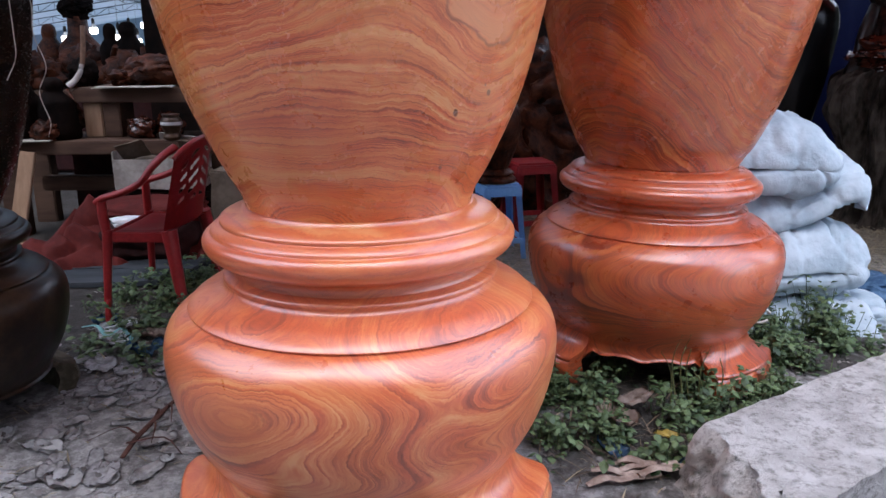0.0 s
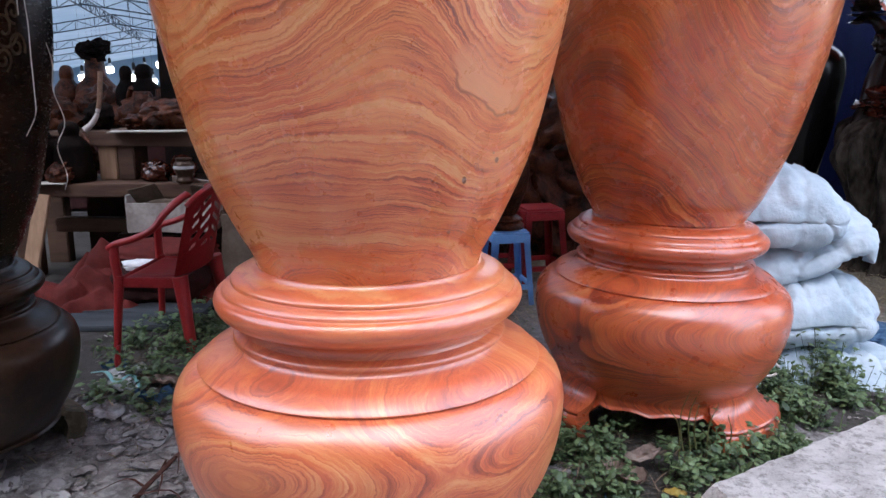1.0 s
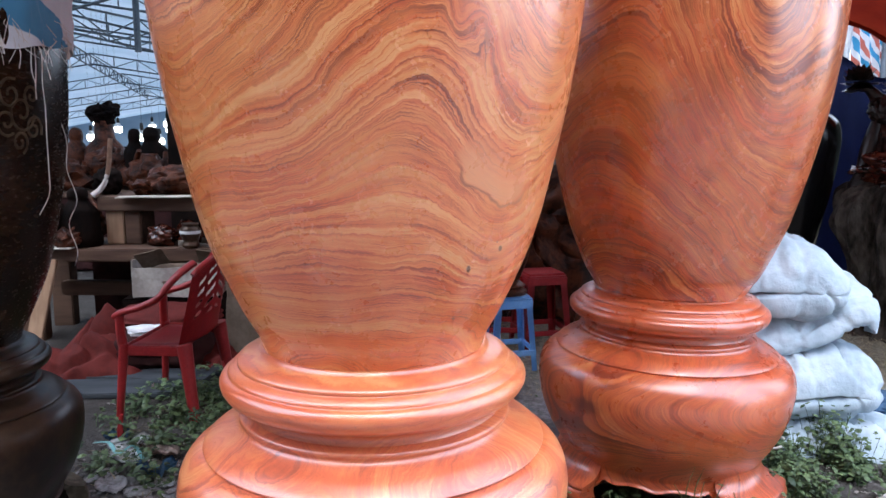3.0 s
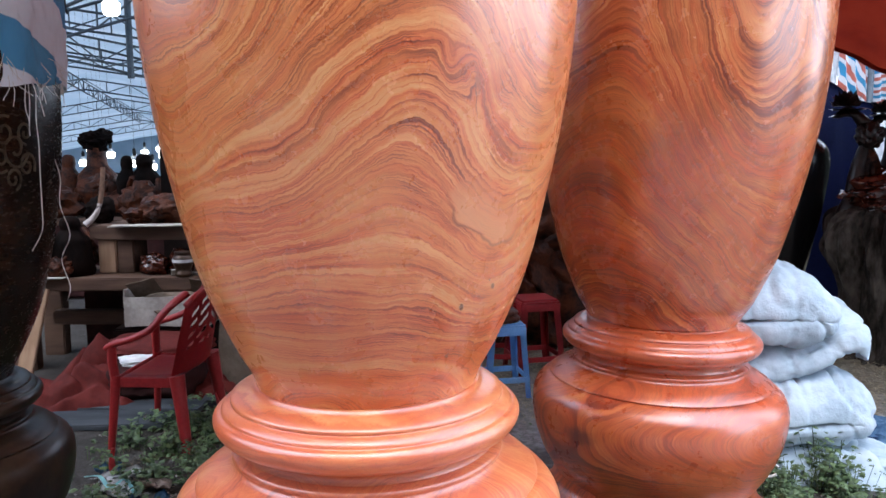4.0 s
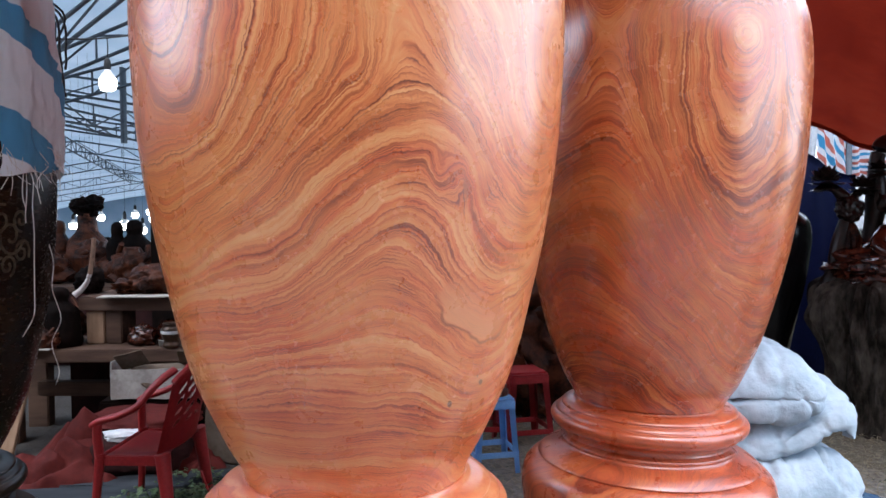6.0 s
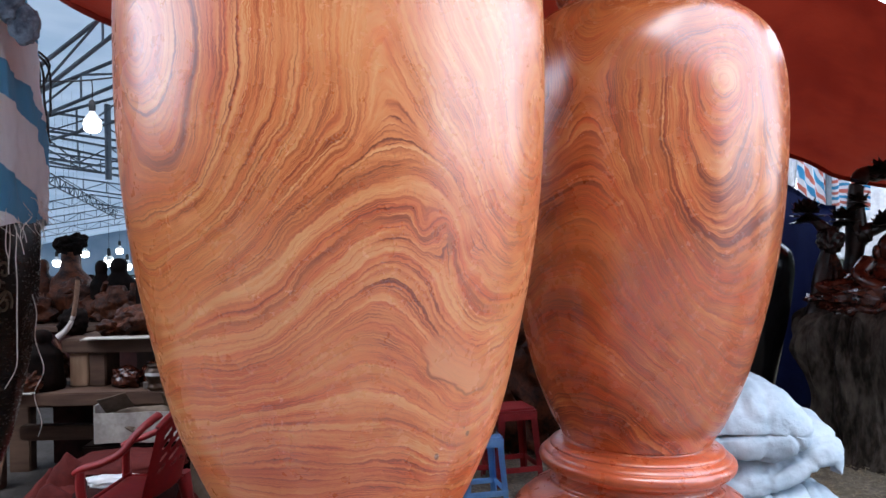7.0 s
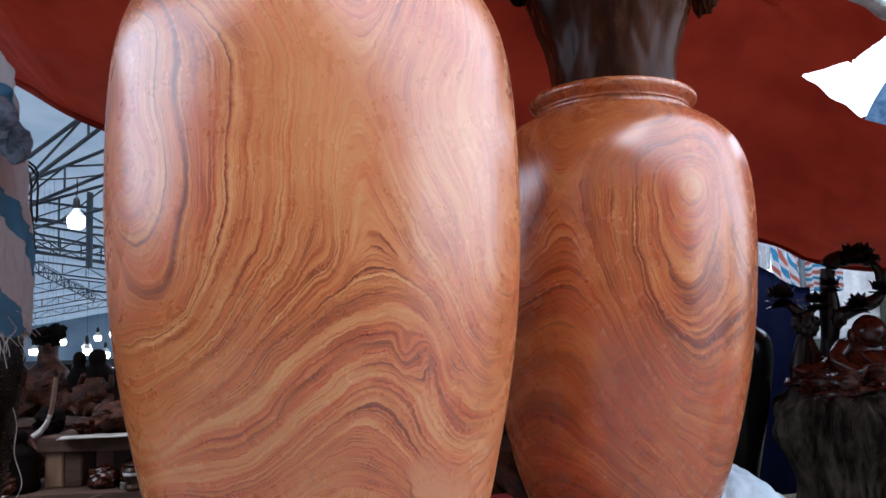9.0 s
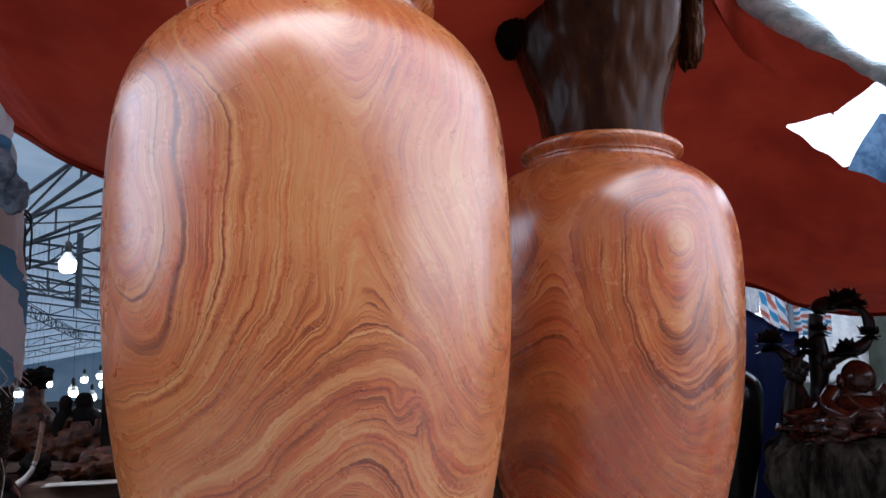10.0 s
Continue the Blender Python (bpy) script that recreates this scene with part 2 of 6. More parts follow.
GRAIN_EYE = [
    [0.7, 0.1, 0.5, -0.1, 0.0, -0.5, -0.9, -0.4],
    [-0.3, 0.3, -0.1, 0.2, -0.5, -0.3, -0.6, -0.5],
    [0.9, -0.1, 0.7, -0.5, 0.0, -1.0, -0.7, -1.1],
    [-0.4, 1.0, -0.5, 0.3, -1.0, -0.8, -0.6, -0.7],
    [0.4, -0.2, 0.6, -0.2, -1.3, -0.9, -0.9, -0.4],
    [-0.4, 0.7, 0.5, -0.5, -1.0, -0.5, -0.8, -0.5],
    [0.7, -0.6, 0.7, -0.4, -1.8, -0.0, -1.4, 0.1],
    [-0.0, 0.6, 0.7, -0.5, -0.1, -0.9, 1.0, -0.2],
    [-1.3, 0.8, 0.1, 1.2, -3.3, -0.5, 2.5, -0.5],
    [0.7, 1.0, 2.0, -1.5, 3.4, -1.5, 1.9, 0.4],
    [1.0, 1.5, 1.1, 4.2, -0.3, 1.9, 0.9, 1.3],
    [0.6, 1.3, 1.9, 0.1, 2.0, -0.0, 1.5, 0.5],
]
GRAIN_BOWL = [
    [1.0, -1.4, 0.2, 0.8, 1.5, 2.6, 2.2, 4.2],
    [-1.7, -0.5, -2.3, -2.7, -2.7, -2.4, -3.9, -1.6],
    [1.3, -3.0, 1.5, -0.1, 1.7, 2.6, 4.3, 6.2],
    [-2.4, 0.8, -5.8, -0.5, -4.0, 0.9, -7.9, -2.2],
    [4.0, -1.8, 4.4, -1.6, 3.6, 1.1, 5.5, 1.8],
]
GRAIN_TONGUES = [
    [1.3, 1.0, 3.5, 2.1, 7.3, 5.5, 0.2, 3.2],
    [-0.5, -0.6, -1.0, -0.6, -1.8, -3.8, -0.9, -2.7],
    [0.9, 1.1, 0.4, 0.7, -0.7, 0.7, -2.4, -0.7],
    [2.3, -1.2, 0.2, -2.5, -0.5, -4.2, -0.4, -2.9],
    [-0.6, 2.4, 1.9, 2.0, 0.3, 1.9, 0.4, 1.0],
]

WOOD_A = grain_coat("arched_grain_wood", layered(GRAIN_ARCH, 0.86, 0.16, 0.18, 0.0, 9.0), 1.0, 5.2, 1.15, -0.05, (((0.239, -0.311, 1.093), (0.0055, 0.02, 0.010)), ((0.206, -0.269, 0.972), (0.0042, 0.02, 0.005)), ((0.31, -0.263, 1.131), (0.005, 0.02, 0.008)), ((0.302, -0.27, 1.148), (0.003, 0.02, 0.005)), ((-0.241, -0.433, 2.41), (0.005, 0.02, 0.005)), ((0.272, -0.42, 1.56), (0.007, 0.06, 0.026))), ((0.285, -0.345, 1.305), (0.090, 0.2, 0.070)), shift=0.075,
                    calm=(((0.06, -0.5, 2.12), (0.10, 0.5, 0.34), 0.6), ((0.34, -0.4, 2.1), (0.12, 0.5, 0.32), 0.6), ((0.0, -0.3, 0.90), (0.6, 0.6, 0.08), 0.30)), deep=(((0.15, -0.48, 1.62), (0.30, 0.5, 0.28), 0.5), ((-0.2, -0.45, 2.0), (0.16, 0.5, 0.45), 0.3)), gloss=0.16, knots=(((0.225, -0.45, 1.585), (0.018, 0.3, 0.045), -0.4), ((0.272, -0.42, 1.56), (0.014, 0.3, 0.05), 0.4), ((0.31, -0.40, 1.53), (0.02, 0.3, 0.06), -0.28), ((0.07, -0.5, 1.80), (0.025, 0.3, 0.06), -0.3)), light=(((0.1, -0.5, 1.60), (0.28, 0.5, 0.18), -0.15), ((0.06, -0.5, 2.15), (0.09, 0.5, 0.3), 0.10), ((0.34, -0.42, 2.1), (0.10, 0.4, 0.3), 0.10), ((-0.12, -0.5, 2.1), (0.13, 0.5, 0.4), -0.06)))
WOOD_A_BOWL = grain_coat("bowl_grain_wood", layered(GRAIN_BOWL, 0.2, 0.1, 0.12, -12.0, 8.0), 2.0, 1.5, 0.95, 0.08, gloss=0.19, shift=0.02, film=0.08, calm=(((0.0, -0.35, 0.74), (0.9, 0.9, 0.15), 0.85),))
# The last two light hills darken the wood to offset haze and sheen.
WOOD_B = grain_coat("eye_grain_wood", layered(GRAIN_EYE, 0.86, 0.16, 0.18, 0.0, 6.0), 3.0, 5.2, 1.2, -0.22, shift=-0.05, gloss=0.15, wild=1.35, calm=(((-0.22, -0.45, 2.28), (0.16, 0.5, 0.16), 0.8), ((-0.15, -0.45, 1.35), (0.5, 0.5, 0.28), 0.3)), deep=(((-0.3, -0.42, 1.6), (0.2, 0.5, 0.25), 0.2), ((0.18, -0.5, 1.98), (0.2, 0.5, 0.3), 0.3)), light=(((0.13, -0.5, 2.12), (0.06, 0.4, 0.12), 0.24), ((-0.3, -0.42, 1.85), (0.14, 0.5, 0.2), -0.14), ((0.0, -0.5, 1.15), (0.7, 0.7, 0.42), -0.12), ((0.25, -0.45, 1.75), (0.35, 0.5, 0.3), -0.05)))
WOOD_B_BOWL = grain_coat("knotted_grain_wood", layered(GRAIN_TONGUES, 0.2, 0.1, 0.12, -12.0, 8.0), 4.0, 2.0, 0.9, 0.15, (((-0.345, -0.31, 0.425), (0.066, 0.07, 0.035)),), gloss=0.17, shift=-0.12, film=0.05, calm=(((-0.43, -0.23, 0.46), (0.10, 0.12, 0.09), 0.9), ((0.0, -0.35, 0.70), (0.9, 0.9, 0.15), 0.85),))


def striped_sack(name):
    m = Tree(name, 0.75)
    x, y, z = m.split(m.co)
    wob = m.math("ADD", m.math("ADD", z, 0.075), m.math("MULTIPLY", m.math("SUBTRACT", m.noise(m.co, 3.0, 2), 0.5), 0.10))
    wob = m.math("ADD", wob, m.math("MULTIPLY_ADD", y, 0.54, 0.15))
    band = m.math("ABSOLUTE", m.math("SUBTRACT", m.math("FRACT", m.math("DIVIDE", wob, 0.36)), 0.5))
    weave = m.math("MULTIPLY", m.math("SINE", m.math("MULTIPLY", z, 900.0)), m.math("SINE", m.math("MULTIPLY", m.math("ADD", x, y), 900.0)))
    stain = m.noise(m.co, 7.0, 5)
    col = m.mix(m.step(band, 0.315, 0.33), m.mix(stain, (0.88, 0.93, 0.97), (0.70, 0.75, 0.79)), m.mix(stain, (0.06, 0.26, 0.50), (0.10, 0.38, 0.60)))
    m.bump(m.math("ADD", m.math("MULTIPLY", weave, 0.08), m.math("ADD", m.noise(m.co, 18.0, 4), m.math("MULTIPLY", m.noise(m.vec("MULTIPLY", m.co, (1, 1, 0.4)), 7.0, 5, 0.6), 2.0))), 0.9, 0.025)
    return m.done(col)


def striped_cloth(name, across, up, wavy):
    """Woven cloth with blue and red stripes on white, along the given slant."""
    m = Tree(name, 0.7)
    x, y, z = m.split(m.co)
    sway = m.math("ADD", m.math("MULTIPLY", m.math("SINE", m.math("MULTIPLY", x, 26.0)), wavy), m.math("MULTIPLY", m.noise(m.co, 3.0, 2), 0.12))
    f = m.math("FRACT", m.math("DIVIDE", m.math("ADD", m.math("MULTIPLY", x, across), m.math("ADD", m.math("MULTIPLY", z, up), sway)), 0.125))
    col = m.ramp(f, [(0.0, (0.64, 0.66, 0.68)), (0.26, (0.06, 0.30, 0.48)), (0.52, (0.64, 0.66, 0.68)), (0.74, (0.50, 0.17, 0.13))], "CONSTANT")
    m.bump(m.noise(m.co, 9.0, 3), 0.3, 0.02)
    t = m.t.nodes.new("ShaderNodeBsdfTranslucent")
    s = m.t.nodes.new("ShaderNodeMixShader")
    s.inputs[0].default_value = 0.4
    m.t.links.new(col, t.inputs[0])
    m.t.links.new(m.b.outputs[0], s.inputs[1])
    m.t.links.new(t.outputs[0], s.inputs[2])
    m.t.links.new(s.outputs[0], m.t.nodes["Material Output"].inputs[0])
    return m.done(col)


def sheet(name, a, b, scale, share, rough=0.6, fold=(1, 1, 1)):
    """Thin cloth or film that lets some of the light through."""
    m = Tree(name, rough, 0.0, 0.12)
    n = m.noise(m.vec("MULTIPLY", m.co, fold), scale, 5)
    col = m.mix(m.step(n, 0.35, 0.65), a, b)
    m.bump(m.math("ADD", n, m.math("MULTIPLY", m.noise(m.co, 55.0, 3), 0.25)), 0.35, 0.02)
    t = m.t.nodes.new("ShaderNodeBsdfTranslucent")
    s = m.t.nodes.new("ShaderNodeMixShader")
    s.inputs[0].default_value = share
    m.t.links.new(col, t.inputs[0])
    m.t.links.new(m.b.outputs[0], s.inputs[1])
    m.t.links.new(t.outputs[0], s.inputs[2])
    m.t.links.new(s.outputs[0], m.t.nodes["Material Output"].inputs[0])
    return m.done(col)


def lamp_glow(name, strength):
    m = Tree(name, 0.3)
    m.b.inputs["Emission Color"].default_value = (1.0, 0.98, 0.92, 1)
    m.b.inputs["Emission Strength"].default_value = strength
    return m.done((0.9, 0.9, 0.88))


def earth(name):
    m = Tree(name, 0.95, 0.0, 0.2)
    n1, n2, n3 = m.noise(m.co, 1.1, 5), m.noise(m.co, 7.0, 6, 0.65), m.noise(m.co, 70.0, 4, 0.7)
    col = m.mix(m.step(n1, 0.36, 0.60), (0.30, 0.285, 0.28), (0.54, 0.525, 0.525))
    damp = m.noise(m.vec("ADD", m.co, (3, 5, 0)), 3.0, 5, 0.6)
    col = m.mix(m.step(damp, 0.53, 0.60, 0.0, 0.58), col, (0.080, 0.071, 0.065))
    col = m.mix(m.step(n2, 0.52, 0.68, 0.0, 0.6), col, (0.070, 0.060, 0.052))
    col = m.mix(m.step(n3, 0.55, 0.75, 0.0, 0.6), col, (0.46, 0.44, 0.43))
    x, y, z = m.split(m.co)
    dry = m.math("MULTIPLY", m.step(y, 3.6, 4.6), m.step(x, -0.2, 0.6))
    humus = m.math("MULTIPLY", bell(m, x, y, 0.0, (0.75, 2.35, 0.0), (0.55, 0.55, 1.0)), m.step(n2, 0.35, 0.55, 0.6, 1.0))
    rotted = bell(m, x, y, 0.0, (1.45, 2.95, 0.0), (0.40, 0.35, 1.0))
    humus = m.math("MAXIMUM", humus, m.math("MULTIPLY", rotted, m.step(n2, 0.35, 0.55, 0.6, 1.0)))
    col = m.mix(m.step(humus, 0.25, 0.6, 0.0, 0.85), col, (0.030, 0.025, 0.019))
    # Dark soil back left; the stall's shade is put into its colour too.
    shaded_soil = m.math("MULTIPLY", m.step(m.math("ADD", y, m.math("MULTIPLY", n1, 1.2)), 3.0, 3.8), m.step(x, 0.4, -0.2))
    col = m.mix(m.math("MULTIPLY", shaded_soil, 0.90), col, (0.036, 0.031, 0.027))
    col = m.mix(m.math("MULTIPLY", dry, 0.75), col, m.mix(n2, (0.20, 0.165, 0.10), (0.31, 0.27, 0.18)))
    grit = m.noise(m.co, 26.0, 6, 0.75)
    col = m.mix(m.step(grit, 0.40, 0.62), m.mix(0.5, col, (0.045, 0.040, 0.037)), col)
    m.bump(m.math("ADD", m.math("ADD", n2, grit), m.math("MULTIPLY", n3, 0.5)), 1.0, 0.03)
    return m.done(col)


def concrete(name):
    m = Tree(name, 0.95, 0.0, 0.2)
    n1, n2, n3, n4 = m.noise(m.co, 6.0, 5, 0.6), m.noise(m.co, 30.0, 6, 0.75), m.noise(m.co, 150.0, 3, 0.7), m.noise(m.co, 60.0, 3, 0.6)
    col = m.mix(m.step(n1, 0.36, 0.64), (0.47, 0.45, 0.435), (0.67, 0.65, 0.635))
    col = m.mix(m.step(n2, 0.46, 0.66, 0.0, 0.75), col, (0.20, 0.185, 0.17))
    col = m.mix(m.step(n4, 0.64, 0.78, 0.0, 0.3), col, (0.10, 0.092, 0.085))
    col = m.mix(m.step(n3, 0.60, 0.70, 0.0, 0.85), col, (0.66, 0.64, 0.63))
    m.bump(m.math("SUBTRACT", m.math("ADD", m.math("MULTIPLY", n2, 2.2), m.math("MULTIPLY", n3, 0.6)), m.step(n4, 0.62, 0.78, 0.0, 0.25)), 1.0, 0.016)
    return m.done(col)


def leafy(name, a, b):
    m = Tree(name, 0.55, 0.0, 0.4)
    r = m.t.nodes.new("ShaderNodeNewGeometry").outputs["Random Per Island"]
    return m.done(m.mix(r, a, b))


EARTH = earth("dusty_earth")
LEAF, DRY = leafy("weed_leaf", (0.018, 0.042, 0.014), (0.112, 0.170, 0.070)), leafy("dry_straw", (0.20, 0.15, 0.08), (0.42, 0.36, 0.24))
SCRAP = leafy("litter_scraps", (0.06, 0.05, 0.043), (0.36, 0.34, 0.32))
TARP = sheet("red_tarpaulin", (0.22, 0.018, 0.009), (0.30, 0.029, 0.013), 2.2, 0.115, 0.6, (1, 1, 1))
TENT = sheet("white_tent_fabric", (0.38, 0.50, 0.60), (0.50, 0.60, 0.68), 0.5, 0.17, 0.7)
ROLL = plain("grey_green_film", (0.30, 0.40, 0.42), (0.62, 0.67, 0.68), 7, 0.3, bump=0.9, fine=24, dist=0.03, stretch=(1, 1, 3))
DENIM = plain("denim_blue_cloth", (0.03, 0.075, 0.15), (0.10, 0.19, 0.31), 9, 0.85, bump=0.6)
SACK = striped_sack("woven_striped_sack")
STRIPES = striped_cloth("striped_awning_cloth", 0.87, 0.5, 0.0)
STRIPES_LEVEL = striped_cloth("striped_awning_cloth_level", 0.06, 1.0, 0.022)
STRING = plain("white_string", (0.6, 0.58, 0.54), (0.75, 0.73, 0.7), 30, 0.8)
DARKWOOD = plain("dark_lacquered_wood", (0.005, 0.004, 0.003), (0.022, 0.013, 0.007), 9, 0.26, fine=45, bump=0.08, spec=0.25, stretch=(1, 1, 2.5))
DARKBOWL = plain("dark_stand_wood", (0.008, 0.005, 0.004), (0.034, 0.020, 0.011), 7, 0.33, fine=38, bump=0.1, spec=0.35)
DUSTY_FOOT = plain("dusty_stand_foot", (0.060, 0.052, 0.036), (0.17, 0.15, 0.11), 9, 0.8, fine=50, bump=0.3)
BLACK = plain("black_lacquer", (0.003, 0.003, 0.004), (0.006, 0.006, 0.007), 5, 0.22, bump=0.03, spec=0.25)
CARVED = plain("glossy_carved_wood", (0.016, 0.005, 0.004), (0.090, 0.021, 0.010), 7, 0.2, fine=34, bump=0.45, spec=0.5)
CARVED_DULL = plain("dull_carved_wood", (0.006, 0.002, 0.0015), (0.075, 0.022, 0.010), 9, 0.36, fine=40, bump=0.8, spec=0.10, dist=0.02)
LOTUS_WOOD = plain("polished_black_carving", (0.005, 0.003, 0.0025), (0.028, 0.012, 0.008), 8, 0.34, fine=34, bump=0.5, spec=0.35)
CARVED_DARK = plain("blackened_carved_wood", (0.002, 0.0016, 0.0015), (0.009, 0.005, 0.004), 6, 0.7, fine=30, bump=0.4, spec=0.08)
BARK = plain("weathered_stump_wood", (0.010, 0.008, 0.006), (0.080, 0.066, 0.054), 7, 0.85, fine=26, bump=1.0, spec=0.2, dist=0.04, stretch=(1, 1, 0.40))
BEAM = plain("raw_bench_timber", (0.055, 0.031, 0.022), (0.115, 0.068, 0.048), 3, 0.8, fine=28, bump=0.3, stretch=(0.15, 1, 1))
PLANK = plain("grey_old_plank", (0.024, 0.030, 0.036), (0.055, 0.063, 0.072), 3, 0.85, fine=24, bump=0.4, stretch=(0.2, 1, 1))
CONCRETE = concrete("rough_concrete")
RED_PLASTIC = plain("worn_red_plastic", (0.19, 0.009, 0.010), (0.30, 0.019, 0.020), 4, 0.42, fine=60, bump=0.05, spec=0.35)
BLUE_PLASTIC = plain("blue_plastic", (0.14, 0.34, 0.66), (0.22, 0.44, 0.74), 4, 0.4, fine=60, bump=0.04)
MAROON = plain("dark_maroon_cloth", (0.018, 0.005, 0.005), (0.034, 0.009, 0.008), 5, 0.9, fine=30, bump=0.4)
RED_CLOTH = plain("crumpled_red_cloth", (0.066, 0.008, 0.007), (0.115, 0.016, 0.013), 5, 0.8, fine=30, bump=0.4)
QUILT = plain("pale_blue_quilt", (0.36, 0.45, 0.52), (0.49, 0.575, 0.64), 5, 0.9, fine=26, bump=0.7, dist=0.018)
WHITE_CLOTH = plain("white_cloth", (0.60, 0.62, 0.64), (0.78, 0.79, 0.80), 5, 0.9, fine=20, bump=0.5)
PALE_TIMBER = plain("pale_sawn_timber", (0.24, 0.15, 0.095), (0.36, 0.235, 0.155), 4, 0.8, fine=30, bump=0.2, stretch=(1, 1, 0.2))
CARTON = plain("grey_cardboard", (0.27, 0.25, 0.225), (0.46, 0.435, 0.40), 5, 0.9, fine=30, bump=0.3)
CARTON_IN = plain("brown_cardboard", (0.10, 0.075, 0.055), (0.17, 0.13, 0.10), 5, 0.9, fine=30, bump=0.3)
STEEL = plain("grey_painted_steel", (0.06, 0.08, 0.10), (0.12, 0.145, 0.17), 3, 0.5, 0.3, bump=0.05)
BLUE_SHEET = plain("navy_blue_sheet", (0.002, 0.006, 0.034), (0.004, 0.010, 0.055), 2, 0.7, bump=0.3)
UNSEEN_GABLE = plain("unseen_gable_khaki", (0.075, 0.066, 0.055), (0.13, 0.118, 0.10), 1.5, 0.85, fine=12)
ADDED_WALL = plain("added_wall_green", (0.030, 0.036, 0.030), (0.055, 0.062, 0.050), 1.5, 0.85, fine=12)
BULB, BULB_NECK = lamp_glow("lit_bulb", 14.0), plain("white_bulb_body", (0.6, 0.6, 0.6), (0.75, 0.75, 0.74), 5, 0.4)
BLACK_PLASTIC = plain("black_rubber", (0.012, 0.012, 0.013), (0.03, 0.03, 0.03), 8, 0.6)
ORNAMENT = plain("polished_dark_wood", (0.026, 0.009, 0.005), (0.080, 0.028, 0.012), 4, 0.26, fine=30, bump=0.25, spec=0.12, dist=0.02, stretch=(1, 1, 0.2))
HORN = plain("pale_driftwood", (0.26, 0.21, 0.18), (0.50, 0.48, 0.48), 4, 0.5, fine=25, stretch=(1, 1, 0.3))
WALL = sheet("pale_tent_wall", (0.40, 0.51, 0.60), (0.52, 0.61, 0.68), 0.6, 0.22, 0.8)
BROWN_LEAF = plain("withered_leaf", (0.18, 0.125, 0.10), (0.42, 0.33, 0.28), 12, 0.8, fine=60)
PAPER = plain("dirty_white_paper", (0.42, 0.43, 0.44), (0.66, 0.66, 0.66), 8, 0.8)
DUST_LEAF = plain("dusty_dead_leaf", (0.27, 0.26, 0.26), (0.54, 0.53, 0.54), 14, 0.95, fine=60)
DUST_LEAF_LOOSE = leafy("dusty_leaf_crumbs", (0.05, 0.044, 0.04), (0.30, 0.29, 0.295))
NAVY = plain("dark_blue_film", (0.045, 0.065, 0.095), (0.19, 0.25, 0.32), 10, 0.6, bump=0.5)
SCROLL = plain("dull_gilt_carving", (0.035, 0.026, 0.015), (0.085, 0.065, 0.040), 30, 0.6)
STEM = leafy("brown_dry_stem", (0.035, 0.025, 0.017), (0.16, 0.12, 0.08))
TEAL = plain("teal_plastic_strap", (0.10, 0.28, 0.28), (0.2, 0.4, 0.38), 8, 0.5)
STALK = plain("dry_red_stalk", (0.035, 0.012, 0.009), (0.10, 0.045, 0.035), 14, 0.8, fine=60)
YELLOW_LEAF = plain("yellow_leaf", (0.42, 0.30, 0.06), (0.52, 0.42, 0.14), 12, 0.7)

# ---- mesh helpers ----


def mesh_of(name, bm, material, smooth=True):
    me = bpy.data.meshes.new(name)
    bm.normal_update()
    for e in bm.edges:
        if len(e.link_faces) == 2 and e.calc_face_angle(0.0) > 1.1:
            e.smooth = False
    bm.to_mesh(me)
    bm.free()
    me.materials.append(material)
    if smooth:
        me.shade_smooth()
    return me


def part(name, bm, material, parent, label="", smooth=True):
    ob = new(name, mesh_of(name, bm, material, smooth))
    ob.parent = parent
    return tagged(ob, label)


def thing(name, label, category, at=(0, 0, 0), turn=0.0, group="", kind="", lean=(0, 0)):
    ob = new(name)
    ob.matrix_world = pose(*at, lean[0], lean[1], turn)
    ob.empty_display_size = 0.1
    return tagged(ob, label, category, group, kind)


def solo(name, bm, material, label, category, at=(0, 0, 0), turn=0.0, group="", kind="", smooth=True, lean=(0, 0)):
    ob = new(name, mesh_of(name, bm, material, smooth))
    ob.matrix_world = pose(*at, lean[0], lean[1], turn)
    return tagged(ob, label, category, group, kind)


def grid_faces(bm, rows, wrap=False):
    for a, b in zip(rows, rows[1:]):
        n = len(a)
        for i in range(n if wrap else n - 1):
            j = (i + 1) % n
            q = [a[i], a[j], b[j], b[i]]
            if len(set(q)) == 4:
                bm.faces.new(q)


def smooth_line(pts, n):
    """A Catmull-Rom line through the given points."""
    pts = [Vector(p) for p in pts]
    ext = [pts[0] * 2 - pts[1], *pts, pts[-1] * 2 - pts[-2]]
    out = []
    for i in range(len(pts) - 1):
        a, b, c, d = ext[i:i + 4]
        for k in range(n):
            f = k / n
            out.append(0.5 * (2 * b + (c - a) * f + (2 * a - 5 * b + 4 * c - d) * f * f + (3 * b - a - 3 * c + d) * f ** 3))
    return out + [pts[-1]]


def lathe(profile, seg=96, bend=None, n=0):
    """A turned shape. profile: radius, height. bend(angle, r, z) may change the radius."""
    if n:
        profile = [(v.x, v.y) for v in smooth_line([(r, z, 0) for r, z in profile], n)]
    bm = bmesh.new()
    rows = []
    for r, z in profile:
        row = []
        for i in range(seg):
            a = 2 * math.pi * i / seg
            rr = bend(a, r, z) if bend else r
            row.append(bm.verts.new((rr * math.cos(a), rr * math.sin(a), z)))
        rows.append(row)
    grid_faces(bm, rows, True)
    return bm


